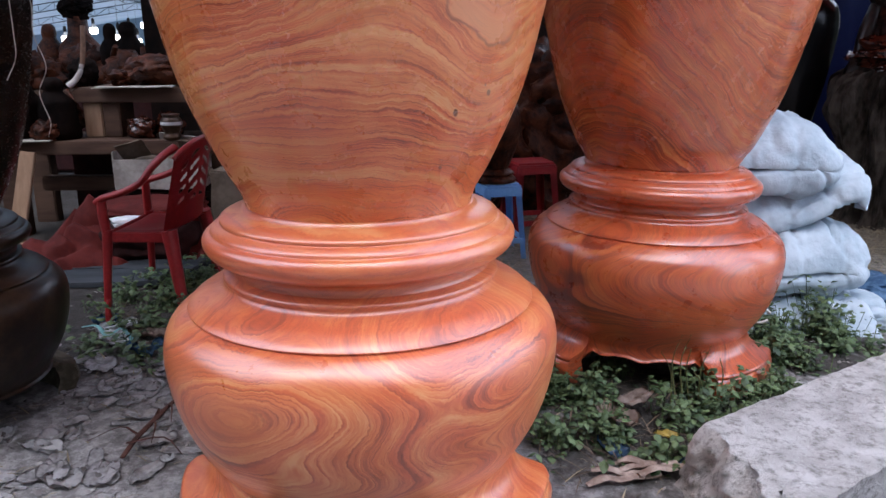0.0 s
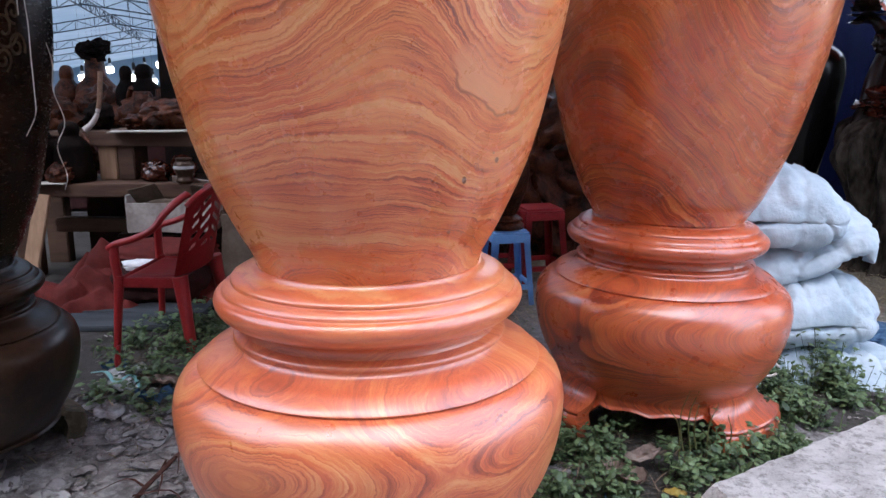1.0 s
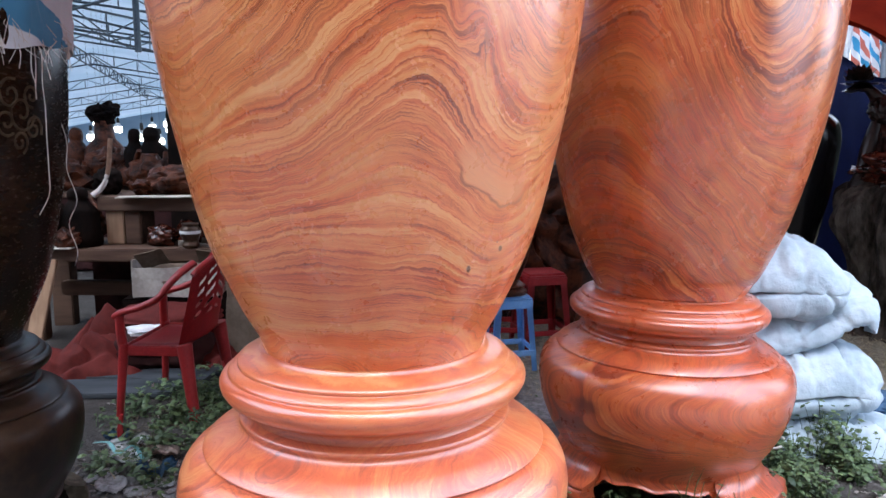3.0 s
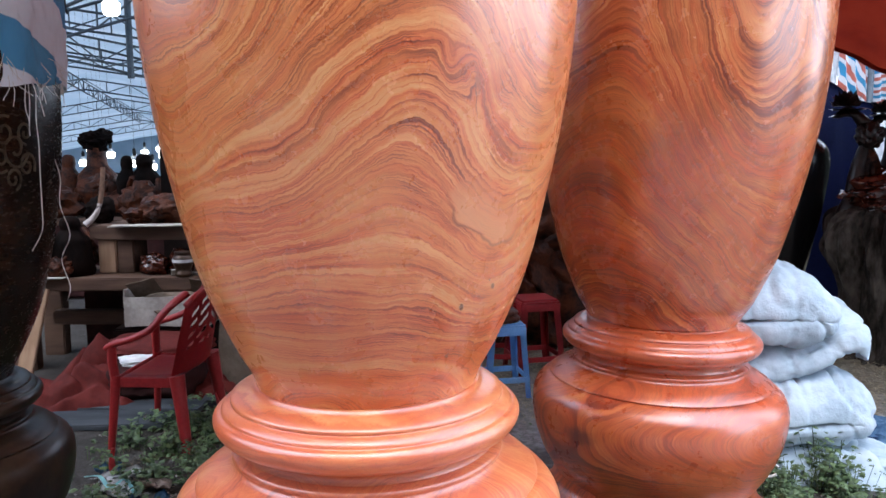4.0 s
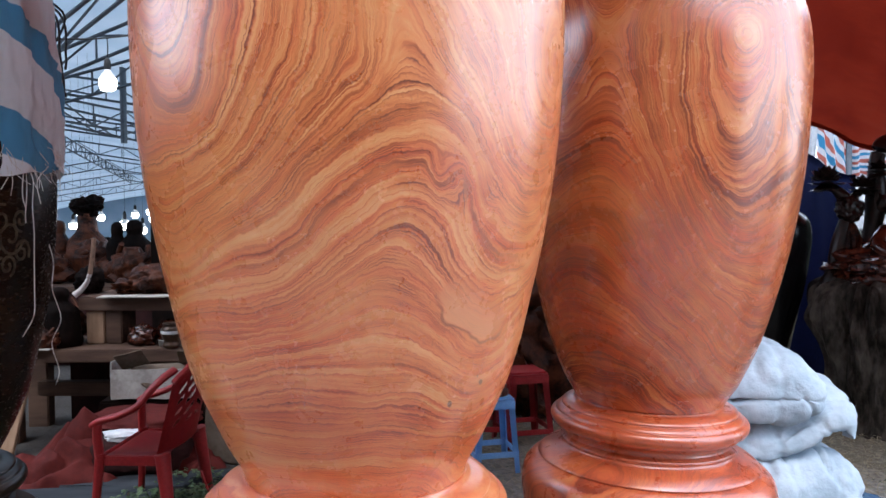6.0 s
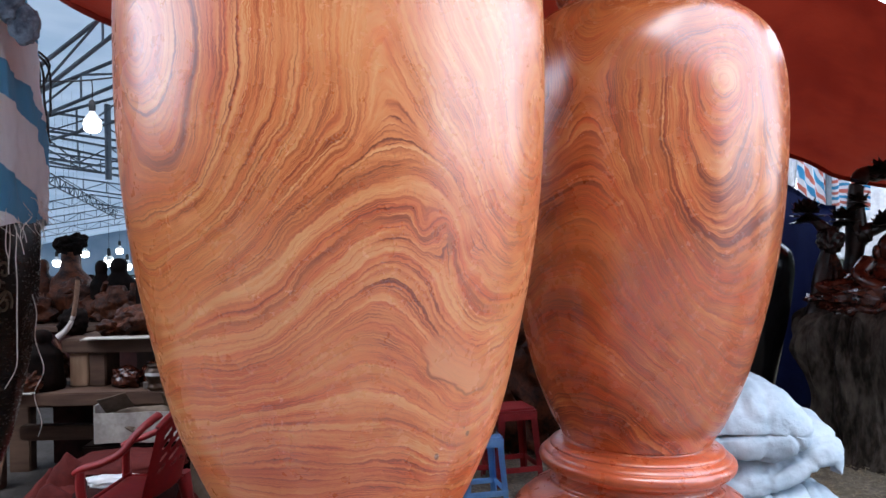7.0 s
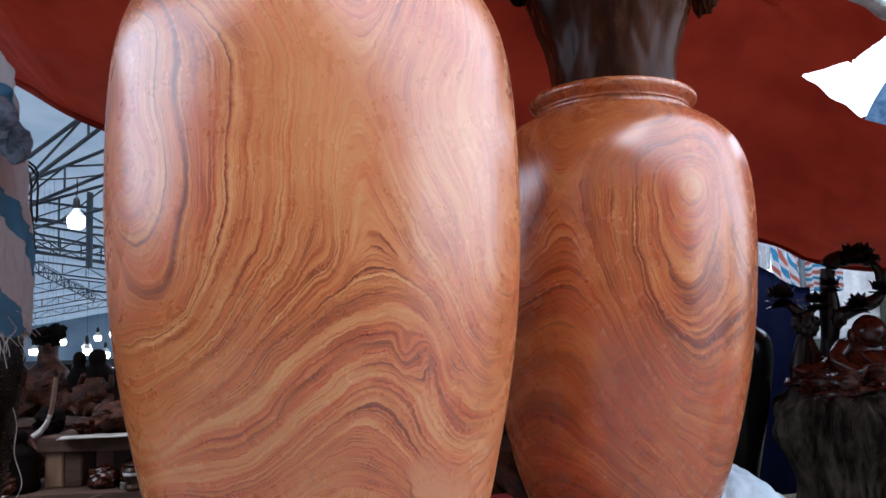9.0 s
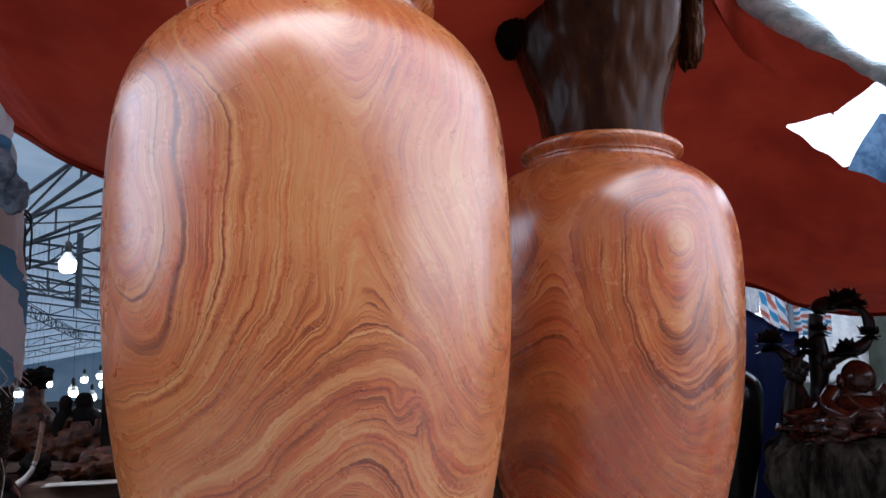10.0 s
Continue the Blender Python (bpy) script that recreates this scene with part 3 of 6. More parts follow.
def tube(path, radius, sides=8, n=4, taper=None, bm=None, squash=1.0):
    bm = bm or bmesh.new()
    line = smooth_line(path, n) if n > 1 else [Vector(p) for p in path]
    up = Vector((0, 0, 1))
    rows = []
    for i, p in enumerate(line):
        d = (line[min(i + 1, len(line) - 1)] - line[max(i - 1, 0)]).normalized()
        u = d.cross(up if abs(d.z) < 0.95 else Vector((1, 0, 0))).normalized()
        v = d.cross(u)
        f = i / (len(line) - 1)
        r = radius * (taper(f) if taper else 1.0)
        rows.append([bm.verts.new(p + r * (math.cos(2 * math.pi * k / sides) * u + squash * math.sin(2 * math.pi * k / sides) * v)) for k in range(sides)])
    grid_faces(bm, rows, True)
    for row in (rows[0], rows[-1]):
        bm.faces.new(row)
    bmesh.ops.recalc_face_normals(bm, faces=bm.faces)
    return bm


def box(size, at=(0, 0, 0), bevel=0.01, rough=0.0, cuts=0, bm=None, turn=None):
    fresh = bmesh.new()
    bmesh.ops.create_cube(fresh, size=1.0)
    bmesh.ops.scale(fresh, vec=size, verts=fresh.verts)
    if bevel:
        bmesh.ops.bevel(fresh, geom=fresh.edges[:], offset=bevel, segments=2, affect="EDGES")
    if cuts:
        bmesh.ops.subdivide_edges(fresh, edges=[e for e in fresh.edges if e.calc_length() > 3 * bevel], cuts=cuts, use_grid_fill=True)
    if rough:
        for v in fresh.verts:
            v.co += noise.noise_vector(v.co * 9 + Vector(at)) * rough + noise.noise_vector(v.co * 31) * rough * 0.4
    if turn is not None:
        bmesh.ops.transform(fresh, matrix=turn, verts=fresh.verts)
    bmesh.ops.translate(fresh, vec=at, verts=fresh.verts)
    if bm is None:
        return fresh
    me = bpy.data.meshes.new("tmp")
    fresh.to_mesh(me)
    fresh.free()
    bm.from_mesh(me)
    bpy.data.meshes.remove(me)
    return bm


def blob(size, seed, subdiv=4, amp=0.25, scale=2.5, ridge=0.0, flat=True, square=2.0, at=(0, 0, 0), bm=None, twist=0.0):
    """A carved or crumpled lump; size gives its half axes."""
    fresh = bmesh.new()
    bmesh.ops.create_icosphere(fresh, subdivisions=subdiv, radius=1.0)
    off = Vector((seed * 5.3, seed * 2.1, seed * 3.7))
    for v in fresh.verts:
        d = v.co.normalized()
        s = (abs(d.x) ** square + abs(d.y) ** square + abs(d.z) ** square) ** (-1 / square)
        p = d * s
        k = 1 + amp * noise.noise(p * scale + off) + amp * 0.5 * noise.noise(p * scale * 2.3 + off)
        if ridge:
            k += ridge * (0.5 - abs(noise.noise(p * scale * 1.4 + off * 2))) + ridge * 0.4 * (0.5 - abs(noise.noise(p * scale * 3.4 + off)))
        q = Vector((p.x * size[0], p.y * size[1], p.z * size[2])) * k
        if twist:
            q = Matrix.Rotation(twist * q.z, 3, "Z") @ q
        v.co = q
        if flat:
            v.co.z = max(v.co.z, -0.94 * size[2])
    bmesh.ops.translate(fresh, vec=(at[0], at[1], at[2] + (0.94 * size[2] if flat else 0)), verts=fresh.verts)
    if bm is None:
        return fresh
    me = bpy.data.meshes.new("tmp")
    fresh.to_mesh(me)
    fresh.free()
    bm.from_mesh(me)
    bpy.data.meshes.remove(me)
    return bm


def ground_z(x, y):
    near = math.exp(-((x / 6) ** 2 + ((y - 3) / 6) ** 2))
    return (0.035 * noise.noise((x * 0.9, y * 0.9, 3)) + 0.014 * noise.noise((x * 3.3, y * 3.3, 8)) + 0.006 * noise.noise((x * 11, y * 11, 1))) * (0.3 + 0.7 * near) - 0.01


# ---- ground ----
def build_ground():
    xs = sorted({round(v, 3) for v in [*np.arange(-4, 4.01, 0.06), *np.arange(-12, 12.1, 0.6), *[s * 12 * 1.35 ** k for k in range(1, 11) for s in (-1, 1)]]})
    ys = sorted({round(v, 3) for v in [*np.arange(0.3, 6.3, 0.06), *np.arange(-9, 15, 0.6), *[3 + s * 12 * 1.35 ** k for k in range(1, 11) for s in (-1, 1)]]})
    bm = bmesh.new()
    grid_faces(bm, [[bm.verts.new((x, y, ground_z(x, y))) for x in xs] for y in ys])
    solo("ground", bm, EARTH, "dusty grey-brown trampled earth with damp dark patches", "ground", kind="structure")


build_ground()


# ---- tarpaulin, tent ----
def at_line(pts, f):
    f = min(max(f, 0), 1) * (len(pts) - 1)
    i = min(int(f), len(pts) - 2)
    return Vector(pts[i]).lerp(Vector(pts[i + 1]), f - i)


def build_tarp():
    back = smooth_line([(-3.7, 4.7, 3.93), (-2.38, 4.5, 3.23), (-1.76, 4.5, 2.885), (-0.4, 5.0, 2.45), (1.2, 6.0, 2.4), (3.0, 6.3, 2.30), (3.55, 6.3, 2.09), (4.3, 6.3, 2.0), (5.6, 6.2, 2.15)], 8)
    front = smooth_line([(-2.1, 0.70, 3.87), (-1.65, 0.75, 3.79), (-1.3, 0.8, 3.72), (-0.2, 1.2, 3.55), (0.8, 1.6, 3.42), (1.5, 2.75, 3.32), (2.23, 3.0, 2.86), (2.9, 3.2, 2.5), (4.2, 3.6, 2.2)], 8)
    hole = [(0.6725, 0.744), (0.69, 0.752), (0.705, 0.748), (0.722, 0.752), (0.74, 0.744), (0.7575, 0.80), (0.80, 0.83), (0.80, 1.05), (0.752, 1.05), (0.72, 0.869)]
    cells_u, cells_v = 280, 110
    bm = bmesh.new()
    rows = []
    for j in range(cells_v + 1):
        row = []
        for i in range(cells_u + 1):
            u, v = i / cells_u, j / cells_v
            p = at_line(back, u).lerp(at_line(front, u), v)
            belly = math.sin(math.pi * v) * (0.10 + 0.05 * noise.noise((u * 5, v * 2, 4)))
            fold = 0.025 * noise.noise((u * 22 + 2 * v, v * 2.0, 2)) + 0.008 * noise.noise((u * 70, v * 7, 5))
            fold -= 0.10 * math.exp(-((v - 0.88) / 0.016) ** 2) * min(1, max(0, (u - 0.42) * 20)) * min(1, max(0, (0.68 - u) * 20))
            fold += 0.012 * (0.5 - abs(noise.noise((u * 14 + 5 * v, v * 9 - 3 * u, 7))))
            fold += 0.05 * max(0.0, 0.34 - u) / 0.34 * (0.5 - abs(noise.noise((u * 3 + v * 11, v * 2, 12))))
            p.z += fold - (belly if u < 0.55 else belly * 0.25)
            row.append(p)
        rows.append(row)

    def inside(u, v):
        hit = False
        for (ax, az), (bx, bz) in zip(hole, hole[1:] + hole[:1]):
            if (az > v) != (bz > v) and u < ax + (v - az) * (bx - ax) / (bz - az):
                hit = not hit
        return hit

    def snapped(u, v):
        """Moves a place of the sheet onto the torn edge where it is near it."""
        best = 9, u, v
        for (ax, az), (bx, bz) in zip(hole, hole[1:] + hole[:1]):
            d = Vector((bx - ax, bz - az))
            f = min(max((Vector((u, v)) - Vector((ax, az))).dot(d) / d.length_squared, 0), 1)
            q = Vector((ax, az)) + f * d
            gap = max(abs(q.x - u) * cells_u, abs(q.y - v) * cells_v)
            best = min(best, (gap, q.x, q.y))
        return best

    verts = []
    for j, row in enumerate(rows):
        line = []
        for i, p in enumerate(row):
            gap, u, v = snapped(i / cells_u, j / cells_v) if 0.6 < i / cells_u < 0.9 and j / cells_v > 0.6 else (9, 0, 0)
            if gap <= 0.8:
                q = at_line(back, u).lerp(at_line(front, u), v)
                p = Vector((q.x, q.y, q.z + p.z - at_line(back, i / cells_u).lerp(at_line(front, i / cells_u), j / cells_v).z))
            line.append(bm.verts.new(p))
        verts.append(line)
    for j in range(cells_v):
        for i in range(cells_u):
            if not inside((i + 0.5) / cells_u, (j + 0.5) / cells_v):
                bm.faces.new((verts[j][i], verts[j][i + 1], verts[j + 1][i + 1], verts[j + 1][i]))
    solo("tarpaulin", bm, TARP, "dull red tarpaulin awning, sagging, torn open at one side", "tarpaulin", kind="structure")
    hem = tube([(-3.7, 4.7, 3.925), (-2.38, 4.5, 3.225), (-1.76, 4.5, 2.88), (-0.4, 5.0, 2.445), (1.2, 6.0, 2.395), (3.0, 6.3, 2.295), (3.55, 6.3, 2.085), (4.3, 6.3, 1.995), (5.6, 6.2, 2.145)], 0.022, 8, 8)
    solo("tarpaulin_hem", hem, TARP, "rolled lower hem of the red tarpaulin", "tarpaulin", kind="structure")
    film = bmesh.new()
    tube([(1.2, 2.75, 3.62), (1.56, 2.92, 3.30), (1.90, 2.95, 3.06), (2.25, 2.95, 2.86), (2.8, 3.0, 2.62), (3.6, 3.2, 2.4)], 0.085, 20, 12, lambda f: 0.9 + 0.25 * math.sin(9 * f) + 0.12 * math.sin(23 * f), film, 0.6)
    for v in film.verts:
        v.co += noise.noise_vector(v.co * 7) * 0.02 + noise.noise_vector(v.co * 21) * 0.008
    solo("rolled_film", film, ROLL, "bunched grey-green plastic film along the tarpaulin's edge", "plastic sheet")
    flap = bmesh.new()
    rows = []
    for j in range(15):
        lift = j / 14
        rows.append([flap.verts.new((2.385 + 0.20 * lift + 0.03 * i, 3.60 + 0.02 * math.sin(i * 1.1 + j * 0.3), 2.62 + 0.30 * lift - 0.010 * i + 0.012 * math.sin(i * 0.9))) for i in range(14)])
    grid_faces(flap, rows)
    solo("blue_flap", flap, DENIM, "blue cloth flap hanging in the tarpaulin's torn gap", "cloth")


build_tarp()


def truss(a, b, depth, step, whole, width=0.024):
    """A lattice girder from a to b: two chords, posts and slanting webs; the far ones are one mesh."""
    a, b = Vector(a), Vector(b)
    n = max(3, int((b - a).length / step))
    low = Vector((0, 0, -depth))
    bars = [("chord", a, b, width), ("chord", a + low, b + low, width)]
    for i in range(n):
        p, q = a.lerp(b, i / n), a.lerp(b, (i + 1) / n)
        bars.append(("strut", p, p + low, width * 0.6))
        bars.append(("brace", *((p + low, q) if i % 2 else (p, q + low)), width * 0.6))
    label = "grey steel lattice girder under the tent roof"
    if whole:
        bm = bmesh.new()
        for _, p, q, w in bars:
            tube([p, q], w, 5, 1, bm=bm)
        return solo("roof_truss", bm, STEEL, label, "truss", group="roof trusses", smooth=False)
    t = thing("roof_truss", label, "truss", group="roof trusses")
    for kind, p, q, w in bars:
        part(kind, tube([p, q], w, 5, 1), STEEL, t, smooth=False)
    return t


def ridge_of(x, y):
    return abs(((x + 0.25 * y + 5.5) / 9.0) % 2 - 1)


def roof_z(x, y):
    return 3.05 + 1.35 * ridge_of(x, y) + (0.5 if y < 7 else 0.30) - 0.035 * max(0, y - 10)


def build_tent():
    bm = bmesh.new()
    rows = []
    for j in range(25):
        y = 5.2 + j * 2.0
        row = []
        for i in range(66):
            x = -38 + i * 0.6
            row.append(bm.verts.new((x, y, roof_z(x, y) + 0.06 * noise.noise((x, y, 0)))))
        rows.append(row)
    grid_faces(bm, rows)
    solo("tent_roof", bm, TENT, "pale blue-white fabric roof of a market tent", "tent roof", kind="structure")
    beams = [((-4.6, 7.6, 2.75), (-2.4, 7.6, 4.45), 0.26), ((-5.6, 9.2, 3.05), (-2.6, 9.4, 4.35), 0.3), ((-7.2, 11.0, 3.0), (-2.8, 11.4, 4.3), 0.35), ((-9.5, 12.5, 4.1), (-3.0, 17.5, 2.75), 0.32), ((-8.0, 11.0, 3.75), (-2.0, 24.0, 3.3), 0.4)]
    for k in range(6):
        y = 14.0 + 5.6 * k
        for n in range(-3, 2):
            top, foot, side = 18 * n - 0.25 * y - 5.5, 18 * n + 9 - 0.25 * y - 5.5, 18 * n - 9 - 0.25 * y - 5.5
            for end in (foot, side):
                if -0.78 * y < (top + end) / 2 < -0.02 * y:
                    beams.append(((top, y, roof_z(top, y) - 0.12), (end, y, roof_z(end, y) - 0.12), 0.34))
    for n in range(-2, 2):
        for y0 in (14, 26):
            x0, x1 = 9 * n - 0.25 * y0 - 5.5, 9 * n - 0.25 * (y0 + 12) - 5.5
            beams.append(((x0, y0, roof_z(x0, y0) - 0.2), (x1, y0 + 12, roof_z(x1, y0 + 12) - 0.2), 0.34))
    for k, (a, b, d) in enumerate(beams):
        truss(a, b, d, 0.75, k >= 5)
    for x, y, z0, z1 in ((-4.15, 11.25, 2.75, 4.2), (-5.4, 13.28, 2.8, 4.2), (-3.5, 11.34, 3.0, 4.3)):
        solo("hanging_post", tube([(x, y, z0), (x, y, z1)], 0.055, 6, 1), STEEL, "short dark steel post hanging from the girders", "post", group="tent posts")
    for x0, y0, x1, y1, nm in ((-38, 52, 22, 52, "wall_far"), (-38, 6, -38, 52, "wall_west")):
        bm = box((math.hypot(x1 - x0, y1 - y0), 0.08, 3.2), (0, 0, 1.55), 0)
        solo(nm, bm, WALL, "pale tent side sheet", "wall", ((x0 + x1) / 2, (y0 + y1) / 2, 0), math.degrees(math.atan2(y1 - y0, x1 - x0)), kind="structure")


build_tent()
# Unseen gable, added: a dark shape for the vases to reflect, sky beside it.
gable = bmesh.new()
front = [gable.verts.new((x, 0, z)) for x, z in ((-20.0, -0.05), (9.6, -0.05), (9.4, 4.4), (6.5, 5.4), (2.9, 6.2), (-0.8, 11.4), (-5.4, 9.4), (-9.0, 6.2), (-19.4, 5.6))]
gable.faces.new(front)
rim = bmesh.ops.extrude_face_region(gable, geom=gable.faces[:])
bmesh.ops.translate(gable, vec=(0, -0.1, 0), verts=[v for v in rim["geom"] if isinstance(v, bmesh.types.BMVert)])
bmesh.ops.recalc_face_normals(gable, faces=gable.faces)
solo("wall_south", gable, UNSEEN_GABLE, "unseen khaki gable added behind the camera to darken reflections", "wall", (-0.7, -4.6, 0), kind="structure", smooth=False)
# Added wall: keeps side light off the stump and the things round it.
solo("wall_east", box((6.0, 0.06, 2.4), (0, 0, 1.19), 0.0), ADDED_WALL, "plain dark wall added to shade the stump's surroundings", "wall", (5.4, 7.2, 0), 90, kind="structure")
# Added out of view: blocks sky light from the south on the right background.
solo("wall_southeast", box((4.2, 0.06, 2.3), (0, 0, 1.14), 0.0), ADDED_WALL, "unseen dark wall added to shade the right background", "wall", (5.3, 2.5, 0), 8, kind="structure")
# Added out of view: keeps low sky light from the left background.
solo("wall_side", box((8.5, 0.06, 2.3), (0, 0, 1.14), 0.0), ADDED_WALL, "unseen dark wall added to shade the left background", "wall", (-5.2, 2.2, 0), 90, kind="structure")


def bulb_lamp(at, cord, k=1.0):
    def turned(pts, n):
        return lathe([(r * k, z * k) for r, z in pts], n)

    lamp = thing("pendant_bulb", "lit white LED bulb hanging on a thin cord", "lamp", at, group="tent lamps")
    part("glass", turned([(0.001, -0.075), (0.030, -0.074), (0.048, -0.064), (0.056, -0.04), (0.057, 0.0), (0.052, 0.012)], 20), BULB, lamp, "glowing white bulb")
    neck = part("neck", turned([(0.052, 0.012), (0.046, 0.03), (0.026, 0.055), (0.019, 0.07)], 20), BULB_NECK, lamp)
    part("socket", turned([(0.021, 0.07), (0.023, 0.10), (0.020, 0.135), (0.007, 0.15), (0.001, 0.152)], 16), BLACK_PLASTIC, neck, "black socket")
    part("cord", tube([(0, 0, 0.15 * k), (0.004, 0, 0.15 * k + cord * 0.5), (0, 0, 0.15 * k + cord)], 0.004 if k == 1 else 0.0015, 5, 3), BLACK_PLASTIC, lamp)
    return lamp


bulb_lamp((-2.25, 5.24, 2.45), 0.14)
solo("lamp_wire", tube([(-4.2, 6.0, 2.95), (-3.0, 5.5, 2.80), (-2.25, 5.24, 2.735), (-1.5, 5.0, 2.80), (-0.6, 4.9, 3.05)], 0.006, 6, 6), BLACK_PLASTIC, "thin black wire strung under the tent roof", "wire")
FAR_LAMPS = [(-5.95, 12.8, 1.62), (-6.05, 13.2, 1.38), (-6.0, 13.4, 1.22), (-5.55, 13.6, 1.44), (-5.7, 12.6, 1.30), (-5.3, 13.0, 1.40), (-5.15, 13.9, 1.52), (-5.0, 13.0, 1.33), (-4.85, 14.2, 1.46), (-4.7, 13.2, 1.42), (-4.55, 13.6, 1.58),
             (-6.4, 14.6, 1.55), (-6.6, 13.9, 1.40), (-5.8, 15.5, 1.66), (-5.2, 16.5, 1.70), (-6.3, 16.0, 1.6)]
for lx, ly, lz in FAR_LAMPS:
    bulb_lamp((lx, ly, lz), roof_z(lx, ly) - lz - 0.17, 1.25)


# ---- the great vases ----
def vase(name, label, at, profile, lip, material, lean=(0, 0), turn=0.0, seg=144):
    v = thing(name, label, "vase", at, turn, "giant wooden vases", lean=lean)
    part("body", lathe(profile, seg, n=8), material, v)
    part("lip", lathe(lip, seg, n=4), material, v, "rolled turned lip")
    return v


def stand(name, label, at, material, k, legs, lean=(0, 0), wide=1.0, seg=216, foot_material=None, lift=0.0):
    """A turned stand: collar, bowl with scalloped apron, three splayed feet. k scales heights, wide the radii."""
    s = thing(name, label, "vase stand", at, 0, "vase stands", lean=lean)
    w = wide
    collar = [(0.24, 0.852), (0.284, 0.853), (0.292, 0.848), (0.300, 0.842), (0.328, 0.836), (0.346, 0.827), (0.350, 0.820), (0.349, 0.815), (0.357, 0.812), (0.368, 0.804), (0.372, 0.798), (0.374, 0.793), (0.384, 0.790),
              (0.392, 0.780), (0.394, 0.768), (0.390, 0.754), (0.380, 0.741), (0.366, 0.733), (0.348, 0.728), (0.336, 0.722), (0.330, 0.712), (0.329, 0.702), (0.331, 0.694)]
    part("collar", lathe([(r * w, z * k) for r, z in collar], seg, n=3), material, s, "stepped moulded collar")
    bowl = [(0.331, 0.694), (0.340, 0.689), (0.349, 0.683), (0.351, 0.676), (0.349, 0.669), (0.356, 0.660), (0.374, 0.650), (0.402, 0.638), (0.428, 0.622), (0.440, 0.611), (0.4405, 0.6075), (0.436, 0.6055), (0.442, 0.602), (0.456, 0.596),
            (0.480, 0.576), (0.497, 0.550), (0.506, 0.515), (0.507, 0.480), (0.502, 0.430), (0.490, 0.375), (0.470, 0.315), (0.444, 0.262), (0.414, 0.214), (0.396, 0.188), (0.388, 0.172)]
    bm = bmesh.new()
    line = smooth_line([(r, z, 0) for r, z in bowl], 4)
    rows = []
    angles = [2 * math.pi * i / seg for i in range(seg)]

    def off_leg(a):
        return min(abs((a - radians(g) + math.pi) % (2 * math.pi) - math.pi) for g in legs)

    def edge(a):
        """Height of the apron's carved lower edge."""
        f = (off_leg(a) - radians(26)) / radians(34)
        if f < 0:
            return 0.10
        return 0.088 + 0.060 * min(f * 6.0, 1) ** 0.6 - 0.012 * abs(math.sin(f * 1.5 * math.pi)) ** 3

    for p in line:
        rows.append([bm.verts.new((p.x * w * math.cos(a), p.x * w * math.sin(a), p.y * k)) for a in angles])
    for f in (0.25, 0.5, 0.75, 1.0):
        row = []
        for a in angles:
            z = 0.172 + (min(edge(a) + lift, 0.168) - 0.172) * f
            r = 0.388 + 0.03 * max(0, (0.155 - z) / 0.07) ** 2
            row.append(bm.verts.new((r * w * math.cos(a), r * w * math.sin(a), z * k)))
        rows.append(row)
    for dr, dz in ((0.008, -0.006), (0.045, -0.004), (0.055, 0.02), (0.06, 0.12)):
        rows.append([bm.verts.new(((0.388 - dr + 0.02) * w * math.cos(a), (0.388 - dr + 0.02) * w * math.sin(a), (min(edge(a) + lift, 0.168) + dz) * k)) for a in angles])
    grid_faces(bm, rows, True)
    part("bowl", bm, material, s, "bulging turned bowl with a scalloped apron")
    for g in legs:
        lb = bmesh.new()
        prof = [(0.402, 0.205), (0.404, 0.186), (0.409, 0.168), (0.420, 0.150), (0.442, 0.136), (0.472, 0.127), (0.495, 0.119), (0.501, 0.109), (0.496, 0.102), (0.503, 0.094), (0.508, 0.078), (0.508, 0.050), (0.501, 0.015), (0.492, -0.03)]
        rows = []
        for i in range(25):
            f = i / 24 * 2 - 1
            row = []
            for r, z in [(q.x, q.y) for q in smooth_line([(c, d, 0) for c, d in prof], 3)]:
                half = radians(28 - 5 * max(0, (0.15 - z) / 0.15) * (0.5 + 0.5 * math.cos(z * 60)))
                a = radians(g) + f * half
                soft = 0.012 * max(0, abs(f) - 0.85) / 0.15
                row.append(((r - soft) * w * math.cos(a), (r - soft) * w * math.sin(a), z * k))
            back = [(x * 0.84, y * 0.84, z) for x, y, z in reversed(row)]
            rows.append([lb.verts.new(c) for c in row + back])
        grid_faces(lb, [list(r) for r in rows], False)
        for a, b in zip(rows, rows[1:]):
            lb.faces.new((a[-1], a[0], b[0], b[-1]))
        lb.faces.new(rows[0])
        lb.faces.new(rows[-1])
        bmesh.ops.recalc_face_normals(lb, faces=lb.faces)
        part("foot", lb, foot_material or material, s, "flared carved foot")
    return s


BODY_A = [(0.10, 0.846), (0.262, 0.846), (0.280, 0.847), (0.287, 0.866), (0.296, 0.890), (0.332, 0.955), (0.388, 1.078), (0.420, 1.170), (0.447, 1.278), (0.489, 1.475), (0.518, 1.672), (0.532, 1.869), (0.5345, 2.02), (0.533, 2.14), (0.526, 2.263),
          (0.512, 2.36), (0.487, 2.44), (0.448, 2.507), (0.398, 2.560), (0.345, 2.600), (0.322, 2.618)]
LIP_A = [(0.322, 2.618), (0.318, 2.626), (0.312, 2.630), (0.310, 2.638), (0.312, 2.648), (0.322, 2.658), (0.338, 2.668), (0.346, 2.681), (0.345, 2.696), (0.334, 2.706), (0.318, 2.704), (0.302, 2.686), (0.290, 2.646), (0.285, 2.546), (0.30, 2.396)]
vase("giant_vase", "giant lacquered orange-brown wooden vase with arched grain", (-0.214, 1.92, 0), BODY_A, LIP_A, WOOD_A)
